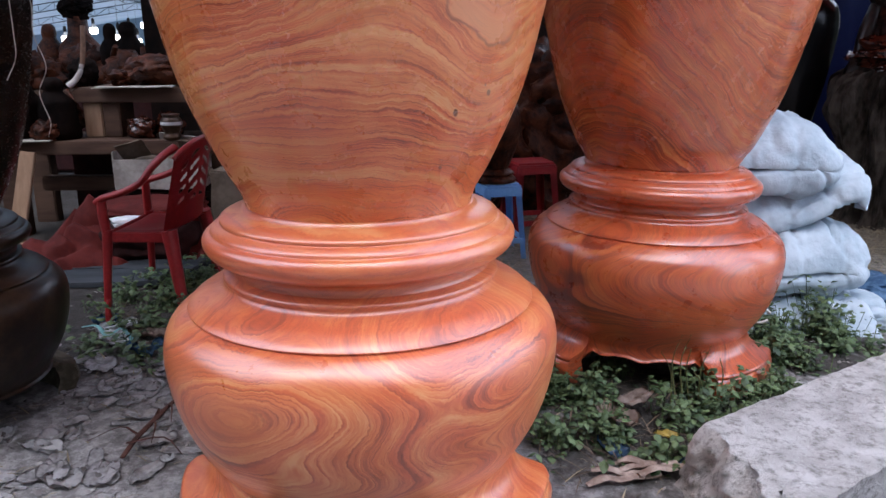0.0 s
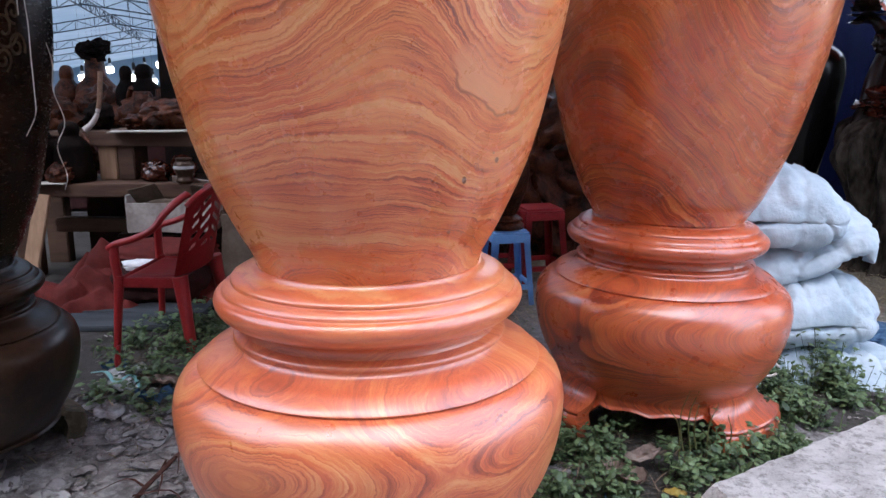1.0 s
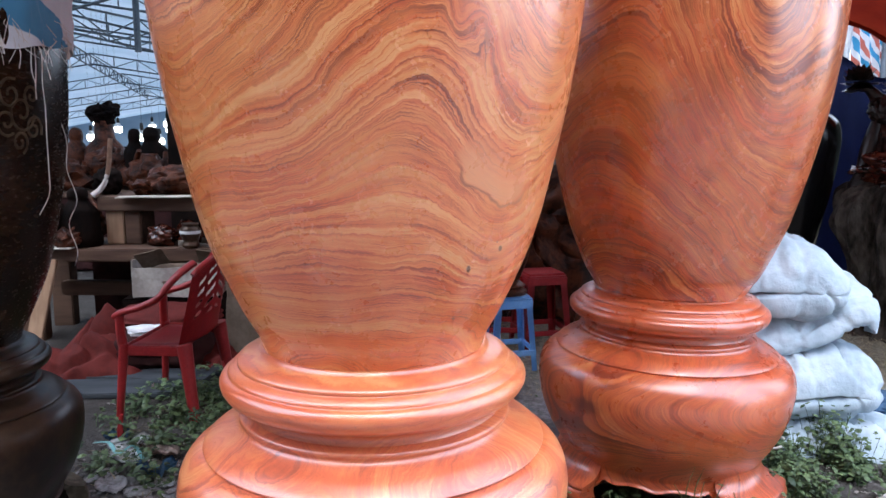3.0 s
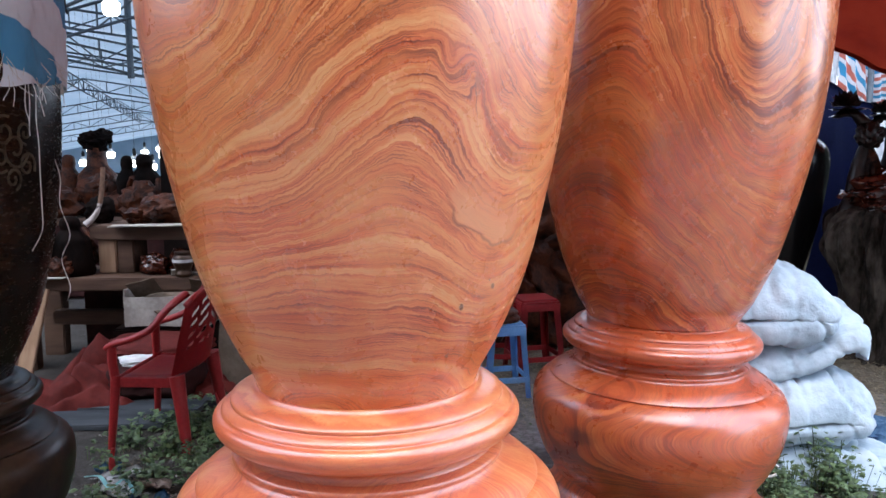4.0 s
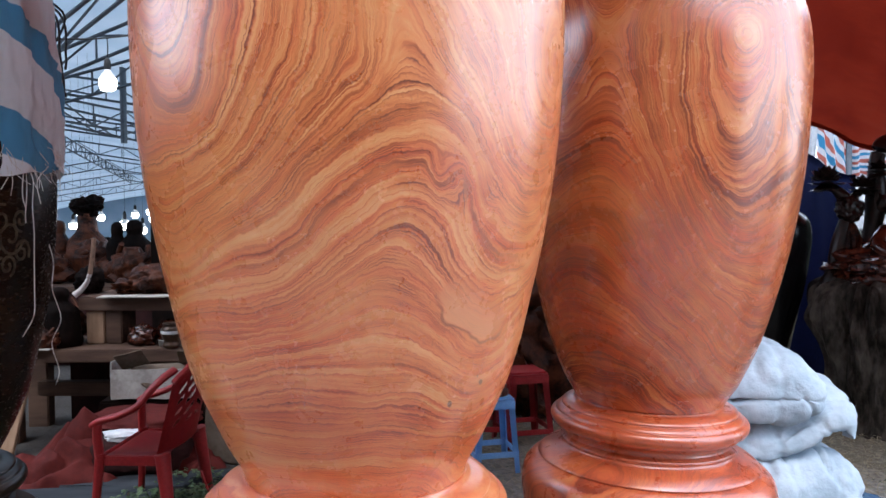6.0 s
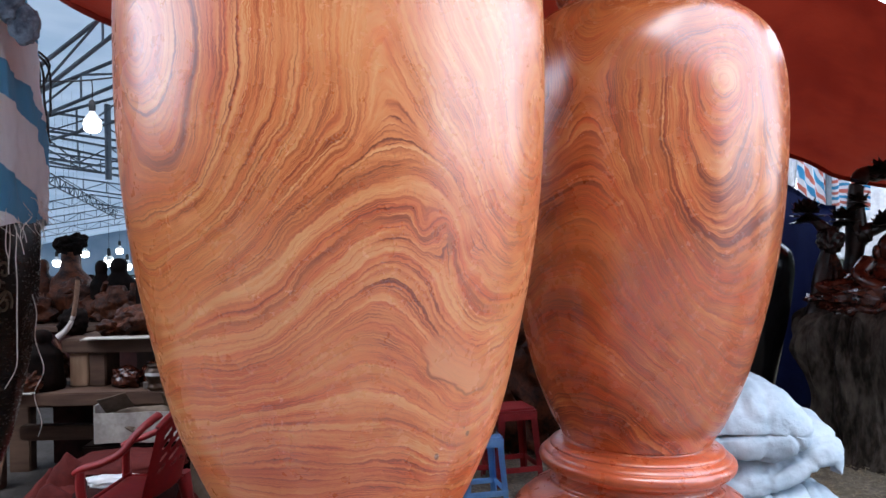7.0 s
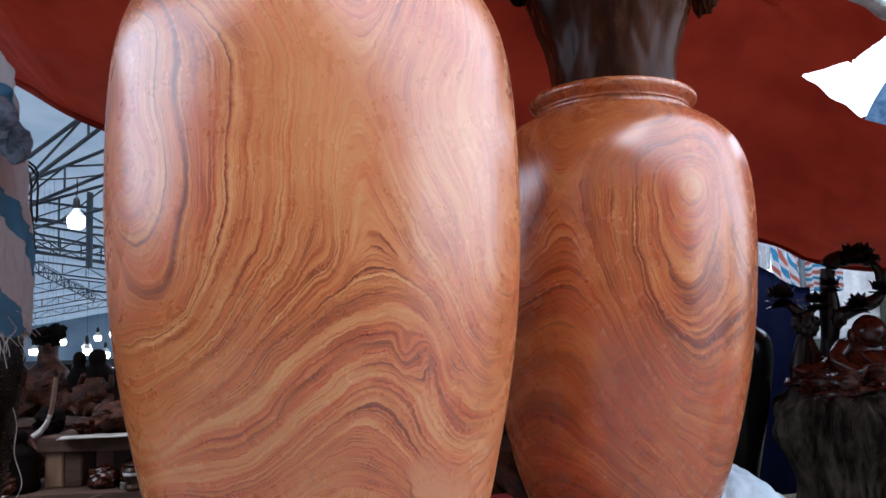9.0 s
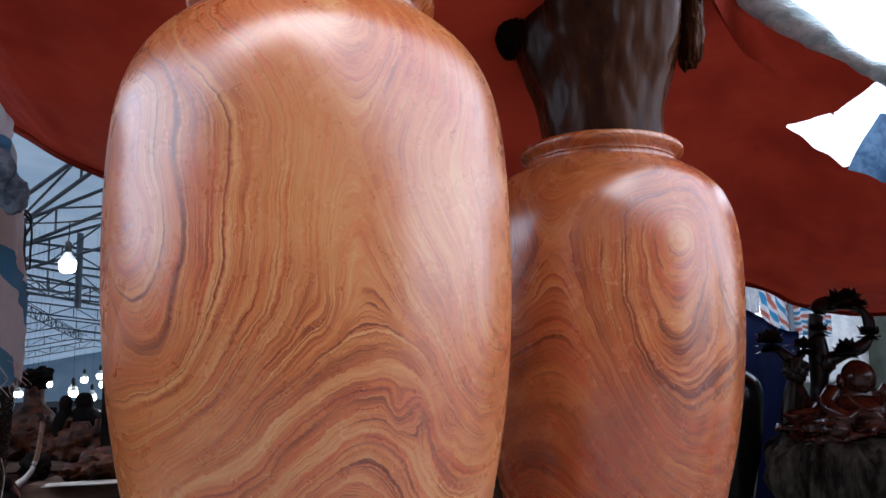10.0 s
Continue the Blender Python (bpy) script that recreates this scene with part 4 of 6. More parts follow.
stand("vase_stand", "glossy reddish wooden stand with swirling grain on earth", (-0.214, 1.92, 0), WOOD_A_BOWL, 1.0, (-153, -33, 87))

BODY_B = [(0.10, 0.802), (0.262, 0.802), (0.280, 0.804), (0.290, 0.818), (0.306, 0.846), (0.335, 0.895), (0.402, 1.06), (0.457, 1.268), (0.498, 1.47), (0.523, 1.672), (0.534, 1.869), (0.536, 2.02), (0.530, 2.14), (0.514, 2.24), (0.482, 2.325), (0.440, 2.378),
          (0.392, 2.418), (0.356, 2.440), (0.348, 2.446)]
LIP_B = [(0.348, 2.446), (0.338, 2.450), (0.322, 2.453), (0.309, 2.462), (0.306, 2.474), (0.308, 2.482), (0.312, 2.484), (0.306, 2.488), (0.308, 2.496), (0.318, 2.504), (0.330, 2.513), (0.336, 2.525), (0.333, 2.540), (0.320, 2.548), (0.304, 2.544), (0.290, 2.520), (0.280, 2.46), (0.29, 2.3)]
FAR_LEAN = (0, 1.7)
vase("giant_vase", "giant lacquered brown wooden vase with a pale grain eye", (0.803, 2.914, -0.005), BODY_B, LIP_B, WOOD_B, FAR_LEAN)
stand("vase_stand", "glossy red-brown wooden stand with a dark knot among weeds", (0.803, 2.914, -0.005), WOOD_B_BOWL, 0.942, (-45, 75, 195), FAR_LEAN, 0.955)

BODY_C = [(r * 0.80, (z - 0.856) * 0.82 + 0.70) for r, z in BODY_A]
LIP_C = [(r * 0.80, (z - 0.856) * 0.82 + 0.70) for r, z in LIP_A]
DARK_VASE = vase("dark_vase", "tall blackish-brown lacquered wooden vase with a covered mouth", (-1.70, 2.42, 0), BODY_C, LIP_C, DARKWOOD)
stand("dark_vase_stand", "dark brown turned wooden stand beside litter", (-1.70, 2.42, 0), DARKBOWL, 0.82, (60, 165, 262), (0, 0), 0.80, 144, DUSTY_FOOT, 0.10)


def build_scrolls():
    """Faint carved scrolls round a spot of the dark vase's shoulder."""
    for da, z, r0, way in ((-24, 1.50, 0.040, 1), (-19, 1.45, 0.050, -1), (-13, 1.40, 0.035, 1), (-26, 1.42, 0.035, -1), (-14, 1.50, 0.030, -1), (-20, 1.36, 0.030, 1)):
        pts = []
        for i in range(15):
            t = i / 14
            g = way * t * 8.5 + da
            rr = r0 * (1 - 0.8 * t)
            a, zz = radians(da) + rr * math.cos(g) / 0.42, z + rr * 1.25 * math.sin(g)
            r = float(np.interp(zz, [1.05, 1.21, 1.37, 1.53, 1.7], [0.358, 0.391, 0.414, 0.4256, 0.4276])) + 0.001
            pts.append((r * math.cos(a), r * math.sin(a), zz))
        part("carved_scroll", tube(pts, 0.0045, 6, 2), SCROLL, DARK_VASE, "faint gilded carved scrolls")


build_scrolls()


# ---- cover and strings on the dark vase ----
def build_cover():
    x0, y0 = -1.70, 2.42
    bm = bmesh.new()
    prof = [(0.440, -0.62), (0.440, -0.5), (0.438, -0.36), (0.432, -0.2), (0.42, -0.05), (0.40, 0.07), (0.36, 0.15), (0.33, 0.20), (0.35, 0.25), (0.36, 0.32), (0.30, 0.38), (0.16, 0.41), (0.02, 0.40)]
    rows = []
    for p in smooth_line([(r, z, 0) for r, z in prof], 6):
        row = []
        for i in range(220):
            a = 2 * math.pi * i / 220
            low = max(0.0, -p.y) / 0.62
            pleat = 0.5 - abs(noise.noise((math.cos(a) * 4.5, math.sin(a) * 4.5, p.y * 1.2 + 3)))
            r = p.x + 0.045 * (pleat - 0.3) + 0.02 * noise.noise((math.cos(a) * 2, math.sin(a) * 2, p.y * 3)) + 0.024 * (0.5 - abs(noise.noise((math.cos(a) * 11, math.sin(a) * 11, p.y * 7)))) + 0.006 * noise.noise((math.cos(a) * 22, math.sin(a) * 22, p.y * 16))
            z = p.y + (0.05 * noise.noise((math.cos(a) * 3, math.sin(a) * 3, 7)) + 0.02 * math.sin(5 * a)) * low
            row.append(bm.verts.new((r * math.cos(a), r * math.sin(a), z)))
        rows.append(row)
    grid_faces(bm, rows, True)
    cover = thing("sack_cover", "white woven sack with blue stripes pulled over the dark vase's mouth", "sack", (x0, y0, 2.27))
    sack = part("sack", bm, SACK, cover)
    knot = bmesh.new()
    for k, (c, size) in enumerate((((0.42, -0.14, 0.10), (0.055, 0.04, 0.045)), ((0.465, -0.15, 0.05), (0.045, 0.04, 0.060)), ((0.50, -0.13, -0.02), (0.040, 0.035, 0.055)))):
        blob(size, 3 + k, 5, 0.22, 1.2, 0.30, False, at=c, bm=knot, twist=6.0)
    part("knot", knot, NAVY, cover, "knotted dark blue-grey sack corner")
    for k, (a0, z0) in enumerate(((-70, 0.17), (-30, 0.24), (5, 0.15), (-50, 0.31))):
        loop = [(0.375 * math.cos(radians(a0 + 9 * q)), 0.375 * math.sin(radians(a0 + 9 * q)), z0 + 0.05 * math.sin(q * 1.3 + k)) for q in range(-3, 4)]
        roll = tube(loop, 0.034, 14, 6, lambda f: 0.35 + 0.75 * math.sin(math.pi * f), squash=0.7)
        for v in roll.verts:
            v.co += noise.noise_vector(v.co * 14 + Vector((k, 0, 0))) * 0.016
        part("bunched_fold", roll, SACK, cover, "bunched folds of the sack")
    fray = bmesh.new()
    rnd = random.Random(4)
    for _ in range(130):
        a = radians(rnd.uniform(-110, 20))
        r = 0.44
        p = Vector((r * math.cos(a), r * math.sin(a), -0.58 + rnd.uniform(-0.04, 0.05)))
        q = p + Vector((rnd.uniform(-0.02, 0.05), rnd.uniform(-0.03, 0.02), rnd.uniform(-0.09, -0.02)))
        tube([p, p.lerp(q, 0.5) + Vector((rnd.uniform(-0.012, 0.012), 0, 0)), q], 0.0012, 3, 2, bm=fray)
    tagged(part("fringe", fray, STRING, sack, "frayed white threads"), kind="stuff")
    tied = [[(-1.27, 2.33, 1.66), (-1.252, 2.33, 1.625), (-1.258, 2.325, 1.54), (-1.250, 2.33, 1.464), (-1.262, 2.33, 1.37), (-1.252, 2.33, 1.27), (-1.268, 2.33, 1.20), (-1.292, 2.33, 1.135)],
            [(-1.30, 2.40, 1.66), (-1.292, 2.48, 1.62), (-1.30, 2.49, 1.52), (-1.288, 2.48, 1.45), (-1.282, 2.49, 1.36), (-1.272, 2.48, 1.27), (-1.262, 2.49, 1.17), (-1.278, 2.48, 1.09), (-1.266, 2.48, 1.00), (-1.270, 2.48, 0.95)],
            [(-1.265, 2.30, 1.66), (-1.27, 2.30, 1.58), (-1.262, 2.295, 1.53)], [(-1.28, 2.34, 1.66), (-1.272, 2.33, 1.59), (-1.283, 2.33, 1.52), (-1.275, 2.33, 1.49)], [(-1.24, 2.40, 1.67), (-1.255, 2.36, 1.62), (-1.25, 2.36, 1.55)]]
    for pts in tied:
        solo("loose_string", tube([(x + 0.006 * math.sin(9.7 * i), y, z) for i, (x, y, z) in enumerate(pts)], 0.0016, 5, 5), STRING, "thin white string hanging from the sack cover", "string", group="loose strings")


build_cover()


# ---- ornament on the far vase ----
def build_ornament():
    def flute(a, r, z):
        rise = min(1, max(0, (z - 0.03) * 5))
        wave = math.cos(7 * a + 1.4 * math.sin(2 * a) + 1.2 * z) + 0.5 * noise.noise((math.cos(a) * 3, math.sin(a) * 3, z * 3))
        return r * (1 + rise * (0.042 * wave + 0.03 * noise.noise((math.cos(a) * 6, math.sin(a) * 6, z * 9))))

    o = thing("carved_ornament", "dark glossy fluted carved wood ornament set in the vase's mouth", "ornament", (0.885, 2.88, 2.50))
    part("body", lathe([(0.20, -0.25), (0.245, 0.0), (0.248, 0.06), (0.250, 0.14), (0.262, 0.24), (0.300, 0.36), (0.335, 0.48), (0.36, 0.62), (0.37, 0.80), (0.34, 0.9), (0.2, 0.95), (0.01, 0.96)], 216, flute, 8), ORNAMENT, o)
    for s, low, fat in ((-1, 0.62, 0.055), (1, 0.56, 0.040)):
        lug = blob((fat, 0.09, 0.17), 5 + s, 5, 0.10, 1.4, 0.25, False, 2.6, at=(s * 0.385, -0.05, low))
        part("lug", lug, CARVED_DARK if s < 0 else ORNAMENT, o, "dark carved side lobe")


build_ornament()


# ---- plastic chair and stools ----
def build_chair():
    c = thing("plastic_armchair", "worn dark red plastic armchair with slotted back on weeds", "chair", (-1.436, 3.811, 0.0), -3)
    fx, bx, hw, sz = -0.185, 0.15, 0.235, 0.372
    seat = bmesh.new()
    rows = []
    for i in range(13):
        u = i / 12
        row = []
        for j in range(13):
            v = j / 12 * 2 - 1
            x = fx + (bx - fx) * u
            z = sz - 0.022 * (1 - v * v) * math.sin(math.pi * min(u * 1.1, 1)) - 0.03 * max(0, 0.12 - u) / 0.12 - 0.018 * max(0, abs(v) - 0.9) / 0.1
            row.append(seat.verts.new((x, v * hw * (1.04 - 0.1 * u), z)))
        rows.append(row)
    grid_faces(seat, rows)
    bmesh.ops.solidify(seat, geom=seat.faces[:], thickness=0.012)
    box((0.36, 0.012, 0.05), (-0.02, -hw, sz - 0.03), 0.004, bm=seat)
    box((0.36, 0.012, 0.05), (-0.02, hw, sz - 0.03), 0.004, bm=seat)
    box((0.012, 0.41, 0.05), (fx + 0.004, 0, sz - 0.035), 0.004, bm=seat)
    part("seat", seat, RED_PLASTIC, c)

    def shell(u, v):
        """A point of the curved back: u across (-1 to 1), v up."""
        lift = 0.075 * (1 - u * u)
        return Vector((bx + 0.015 + 0.085 * v - 0.09 * (1 - math.cos(u * 1.2)), hw * 1.06 * math.sin(u * 1.25) / math.sin(1.25), sz + 0.005 + (0.345 + lift) * v))

    back = bmesh.new()
    nu, nv = 56, 60
    verts = [[back.verts.new(shell(-1 + 2 * i / nu, j / nv)) for i in range(nu + 1)] for j in range(nv + 1)]
    for j in range(nv):
        for i in range(nu):
            u, v = -1 + 2 * (i + 0.5) / nu, (j + 0.5) / nv
            band = (v + 0.30 * abs(u)) * 7.0 % 1
            slot = 0.30 < v < 0.88 and 0.34 < band < 0.68 and (0.08 < abs(u) < 0.36 or 0.46 < abs(u) < 0.66)
            if not slot:
                back.faces.new((verts[j][i], verts[j][i + 1], verts[j + 1][i + 1], verts[j + 1][i]))
    bmesh.ops.solidify(back, geom=back.faces[:], thickness=0.010)
    backrest = part("backrest", back, RED_PLASTIC, c, "curved back with rows of slots")
    for s in (-1, 1):
        arm = tube([(fx - 0.015, s * (hw + 0.012), 0.515), (fx + 0.03, s * (hw + 0.022), 0.54), (-0.07, s * (hw + 0.03), 0.565), (0.02, s * (hw + 0.02), 0.61), (0.07, s * (hw + 0.0), 0.675), (0.115, s * (hw - 0.03), 0.725), (0.16, s * (hw - 0.09), 0.765)], 0.029, 10, 5, squash=0.6)
        rest = part("armrest", arm, RED_PLASTIC, c)
        part("arm_post", tube([(fx + 0.005, s * (hw + 0.012), 0.53), (fx + 0.003, s * (hw + 0.01), 0.45), (fx + 0.008, s * hw, sz - 0.015)], 0.032, 8, 3, squash=0.6), RED_PLASTIC, rest)
        for x, dx, w in ((fx + 0.012, -0.03, 0.028), (bx - 0.02, 0.05, 0.043)):
            leg = tube([(x, s * hw, sz + 0.005), (x + dx * 0.4, s * (hw + 0.012), 0.22), (x + dx, s * (hw + 0.03), -0.015)], w, 8, 3, lambda f: 1.15 - 0.4 * f, squash=0.75)
            part("leg", leg, RED_PLASTIC, c)
    rim = [shell(u, 1.0) for u in np.linspace(-1, 1, 11)]
    part("top_rail", tube([tuple(q) for q in rim], 0.013, 8, 4), RED_PLASTIC, backrest)


build_chair()


def build_stool(at, turn, material, label, high=0.44, k=1.0):
    s = thing("plastic_stool", label, "stool", at, turn, "plastic stools")
    part("top", box((0.27 * k, 0.27 * k, 0.035), (0, 0, high - 0.0175), 0.015), material, s)
    skirt = bmesh.new()
    for a in range(4):
        box((0.265 * k, 0.012, 0.05), (0, 0, 0), 0.003, bm=skirt, turn=Matrix.Rotation(a * math.pi / 2, 4, "Z") @ Matrix.Translation((0, -0.13 * k, high - 0.05)))
    part("skirt", skirt, material, s)
    for sx in (-1, 1):
        for sy in (-1, 1):
            leg = bmesh.new()
            top, foot = Vector((sx * 0.13 * k, sy * 0.13 * k, high - 0.02)), Vector((sx * 0.165 * k, sy * 0.165 * k, -0.012))
            for dx, dy in ((1, 0), (0, 1)):
                w = 0.046 * k
                a = [top, top - Vector((sx * dx * w, sy * dy * w, 0)), foot - Vector((sx * dx * w * 0.8, sy * dy * w * 0.8, 0)), foot]
                v = [leg.verts.new(p) for p in a]
                leg.faces.new(v)
            bmesh.ops.solidify(leg, geom=leg.faces[:], thickness=0.008)
            part("leg", leg, material, s, smooth=False)
    z = 0.10
    r = 0.155 * k
    for a in range(4):
        part("rung", box((2 * r - 0.01, 0.012, 0.035), (0, 0, 0), 0.004, turn=Matrix.Rotation(a * math.pi / 2, 4, "Z") @ Matrix.Translation((0, -r, z))), material, s)
    return s


build_stool((0.325, 4.52, 0.0), 12, BLUE_PLASTIC, "light blue plastic stool holding a small wooden vase", 0.44, 0.84)
build_stool((0.57, 5.02, 0.0), 14, RED_PLASTIC, "dark red plastic stool on dry grass", 0.49)
build_stool((0.36, 5.10, 0.0), -6, RED_PLASTIC, "dark red plastic stool behind the blue one", 0.46)
sv = thing("small_vase", "small brown turned wooden vase on the blue stool", "vase", (0.305, 4.52, 0.44))
part("body", lathe([(0.0, 0.075), (0.07, 0.08), (0.10, 0.14), (0.135, 0.24), (0.15, 0.34), (0.13, 0.44), (0.07, 0.5), (0.06, 0.53), (0.08, 0.56)], 40, n=4), CARVED_DULL, sv)
part("foot", lathe([(0.12, 0.0), (0.125, 0.02), (0.105, 0.04), (0.115, 0.055), (0.07, 0.085)], 40, n=3), CARVED_DULL, sv, "stepped turned foot")


# ---- carvings ----
def root_carving(name, label, at, size, seed, material, limbs=7, turn=0.0, subdiv=4, category="wood carving", group=""):
    """A gnarled root sculpture: a knotted mass with curling limbs."""
    rnd = random.Random(seed)
    big = size[2] > 0.3

    def weathered(bm):
        for v in bm.verts:
            v.co += noise.noise_vector(v.co * 9 + Vector((seed, 0, 0))) * 0.02 * size[0] / 0.3
        return bm

    bm = blob((size[0], size[1], size[2] * 0.42), seed, subdiv + 1, 0.32, 2.2, 0.28)
    boughs = []
    for _ in range(limbs):
        a, up = rnd.uniform(0, 6.28), rnd.uniform(0.5, 1.0)
        p = Vector((math.cos(a) * size[0] * 0.5, math.sin(a) * size[1] * 0.5, size[2] * 0.4))
        q = Vector((math.cos(a + 0.7) * size[0] * 0.85, math.sin(a + 0.7) * size[1] * 0.85, size[2] * 0.72 * up))
        r = Vector((math.cos(a + 1.6) * size[0] * 0.6, math.sin(a + 1.6) * size[1] * 0.6, size[2] * up))
        limb = bmesh.new() if big else bm
        tube([p, p.lerp(q, 0.5) + Vector((0, 0, 0.05 * size[2])), q, r], size[0] * 0.20, 12, 7, lambda f: (1.1 - 0.6 * f) * (1 + 0.8 * max(0, f - 0.85)), limb)
        boughs.append(limb)
    if not big:
        return solo(name, weathered(bm), material, label, category, at, turn, group)
    carving = thing(name, label, category, at, turn, group)
    part("root_mass", weathered(bm), material, carving)
    for limb in boughs:
        part("limb", weathered(limb), material, carving)
    return carving


root_carving("root_carving", "large gnarled reddish-brown root carving behind stools", (0.78, 5.9, 0), (0.62, 0.4, 1.45), 11, CARVED_DULL, 10)
root_carving("root_carving", "gnarled dark brown root carving on dry grass", (0.20, 5.8, 0), (0.5, 0.4, 1.15), 12, CARVED_DULL, 9)
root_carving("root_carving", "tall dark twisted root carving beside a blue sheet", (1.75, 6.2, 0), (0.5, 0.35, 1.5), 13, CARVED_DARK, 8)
# Added sheet: near-black, in place of the dark depth behind the carvings.
solo("dark_sheet", box((5.0, 0.04, 2.1), (0, 0, 1.05), 0.0), CARVED_DARK, "near-black sheet added for the dark depth behind the stall", "wall", (-0.2, 7.2, 0), kind="structure")


# ---- bench with carvings ----
def build_bench():
    b = thing("timber_bench", "two-tier display bench of raw brown timber beams", "bench", (-2.45, 5.2, 0), 0)
    part("top_board", box((2.1, 0.55, 0.095), (1.03, 0.275, 0.915), 0.008, 0.003, 2), BEAM, b)
    part("step_board", box((2.5, 0.62, 0.085), (0.83, 0.10, 0.592), 0.008, 0.003, 2), BEAM, b)
    for x in (0.14, 1.5):
        # Each post is two halves; the left one is paler for its lit face.
        part("post", box((0.115, 0.25, 0.235), (x + 0.068, 0.16, 0.752), 0.008, 0.002), BEAM, b)
        part("post", box((0.125, 0.24, 0.235), (x - 0.062, 0.16, 0.752), 0.008, 0.002), PALE_TIMBER, b, "paler left half of the post, painting its lit face")
    for x in (-0.44, 0.9):
        for y in (-0.10, 0.3):
            part("leg", box((0.15, 0.10, 0.56), (x, y, 0.268), 0.008, 0.003), BEAM, b)
    part("rail", box((2.3, 0.10, 0.10), (0.8, 0.12, 0.31), 0.008, 0.003), BEAM, b)
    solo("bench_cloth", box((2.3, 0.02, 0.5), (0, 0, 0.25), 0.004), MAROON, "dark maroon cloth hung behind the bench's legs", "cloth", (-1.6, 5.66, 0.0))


build_bench()
solo("leaning_board", box((0.10, 0.03, 0.60), (0, 0, 0.29), 0.005, 0.003, 3, turn=pose(0, 0, 0, -14, 8, 0)), PALE_TIMBER, "pale sawn board leaning against the bench", "board", (-2.72, 4.86, 0.0), 0)
for k, (x, y, z, sx, sy, sz, m) in enumerate(((-1.98, 5.42, 0.965, 0.21, 0.17, 0.24, CARVED_DULL), (-1.70, 5.50, 0.965, 0.16, 0.15, 0.30, CARVED), (-2.20, 5.40, 0.965, 0.10, 0.10, 0.13, CARVED_DULL), (-2.62, 5.3, 0.635, 0.12, 0.12, 0.32, CARVED_DULL),
                                           (-2.60, 5.05, 0.635, 0.08, 0.08, 0.16, CARVED_DULL), (-2.76, 5.1, 0.635, 0.10, 0.09, 0.42, CARVED_DARK), (-2.50, 5.46, 0.965, 0.09, 0.09, 0.22, CARVED_DARK), (-2.02, 5.18, 0.635, 0.09, 0.08, 0.16, CARVED), (-1.85, 5.22, 0.635, 0.08, 0.08, 0.19, CARVED),
                                           (-1.5, 5.4, 0.965, 0.2, 0.15, 0.26, CARVED_DULL))):
    root_carving("bench_carving", "small brown carved root figure on the timber bench", (x, y, z), (sx, sy, sz), 20 + k, m, 5, subdiv=3, group="bench carvings")
pot = thing("brass_pot", "small dark shiny banded pot on the bench's lower board", "pot", (-1.78, 5.05, 0.635))
part("body", lathe([(0.045, 0.0), (0.06, 0.02), (0.05, 0.05), (0.066, 0.09), (0.066, 0.13), (0.05, 0.15), (0.055, 0.17), (0.0, 0.172)], 28, n=3), plain("aged_brass", (0.03, 0.016, 0.010), (0.09, 0.055, 0.035), 8, 0.3, 0.6), pot)
part("band", lathe([(0.068, 0.10), (0.070, 0.11), (0.068, 0.12)], 28), PAPER, pot, "pale paper band")
branch = thing("bleached_branch", "driftwood branch, brown above and bleached below, on the bench", "driftwood", (-2.42, 5.22, 0.963))
part("root_end", tube([(-0.075, -0.02, 0.012), (-0.035, 0.0, 0.05), (0.0, 0.01, 0.10), (0.018, 0.02, 0.16)], 0.022, 10, 5, lambda f: 1.5 - 0.6 * f, squash=0.7), HORN, branch, "bleached white lower end")
part("stem", tube([(0.018, 0.02, 0.155), (0.026, 0.03, 0.22), (0.030, 0.05, 0.31), (0.030, 0.07, 0.40)], 0.022, 10, 5, squash=0.7), plain("brown_driftwood", (0.10, 0.055, 0.035), (0.19, 0.11, 0.075), 5, 0.6), branch, "brown upper stem")
for x, y, z, w in ((-2.05, 5.18, 0.967, 0.5), (-2.72, 5.0, 0.639, 0.34)):
    bm = box((w, 0.16, 0.008), (0, 0, 0.004), 0.002, 0.006, 3)
    solo("loose_board", bm, CARTON, "pale thin card lying on the bench", "card", (x, y, z), 6, "bench cards")

# far stock inside the tent
for k, (x, y, w) in enumerate(((-4.3, 8.2, 3.4), (-6.8, 11.0, 4.5), (-3.6, 11.4, 3.0))):
    t = thing("display_table", "dark cloth-covered display table of wood carvings", "table", (x, y, 0), 0, "display tables")
    part("tabletop", box((w, 0.9, 0.05), (0, 0, 0.78), 0.01), BEAM, t)
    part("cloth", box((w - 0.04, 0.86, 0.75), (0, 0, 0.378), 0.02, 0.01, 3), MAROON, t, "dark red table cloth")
rnd = random.Random(31)
for k in range(26):
    row = k % 3
    x0, y0, w = ((-4.3, 8.2, 3.4), (-6.8, 11.0, 4.5), (-3.6, 11.4, 3.0))[row]
    x = x0 + (rnd.random() - 0.5) * (w - 0.4)
    h = rnd.uniform(0.25, 0.55)
    root_carving("stock_carving", "dark brown carved wood figure among market stock", (x, y0 + rnd.uniform(-0.25, 0.25), 0.803), (rnd.uniform(0.13, 0.26), 0.15, h), 60 + k, (CARVED_DULL, CARVED_DARK, CARVED)[k % 3], 4, subdiv=3, group="market stock")
urn = thing("far_urn", "brown wooden urn topped with a black carved burl", "urn", (-4.12, 9.0, 0.0))
part("body", lathe([(0.16, 0.0), (0.17, 0.3), (0.10, 0.8), (0.14, 0.9), (0.215, 1.02), (0.23, 1.14), (0.215, 1.24), (0.15, 1.32), (0.115, 1.38), (0.105, 1.56)], 36, n=4), CARVED_DULL, urn)
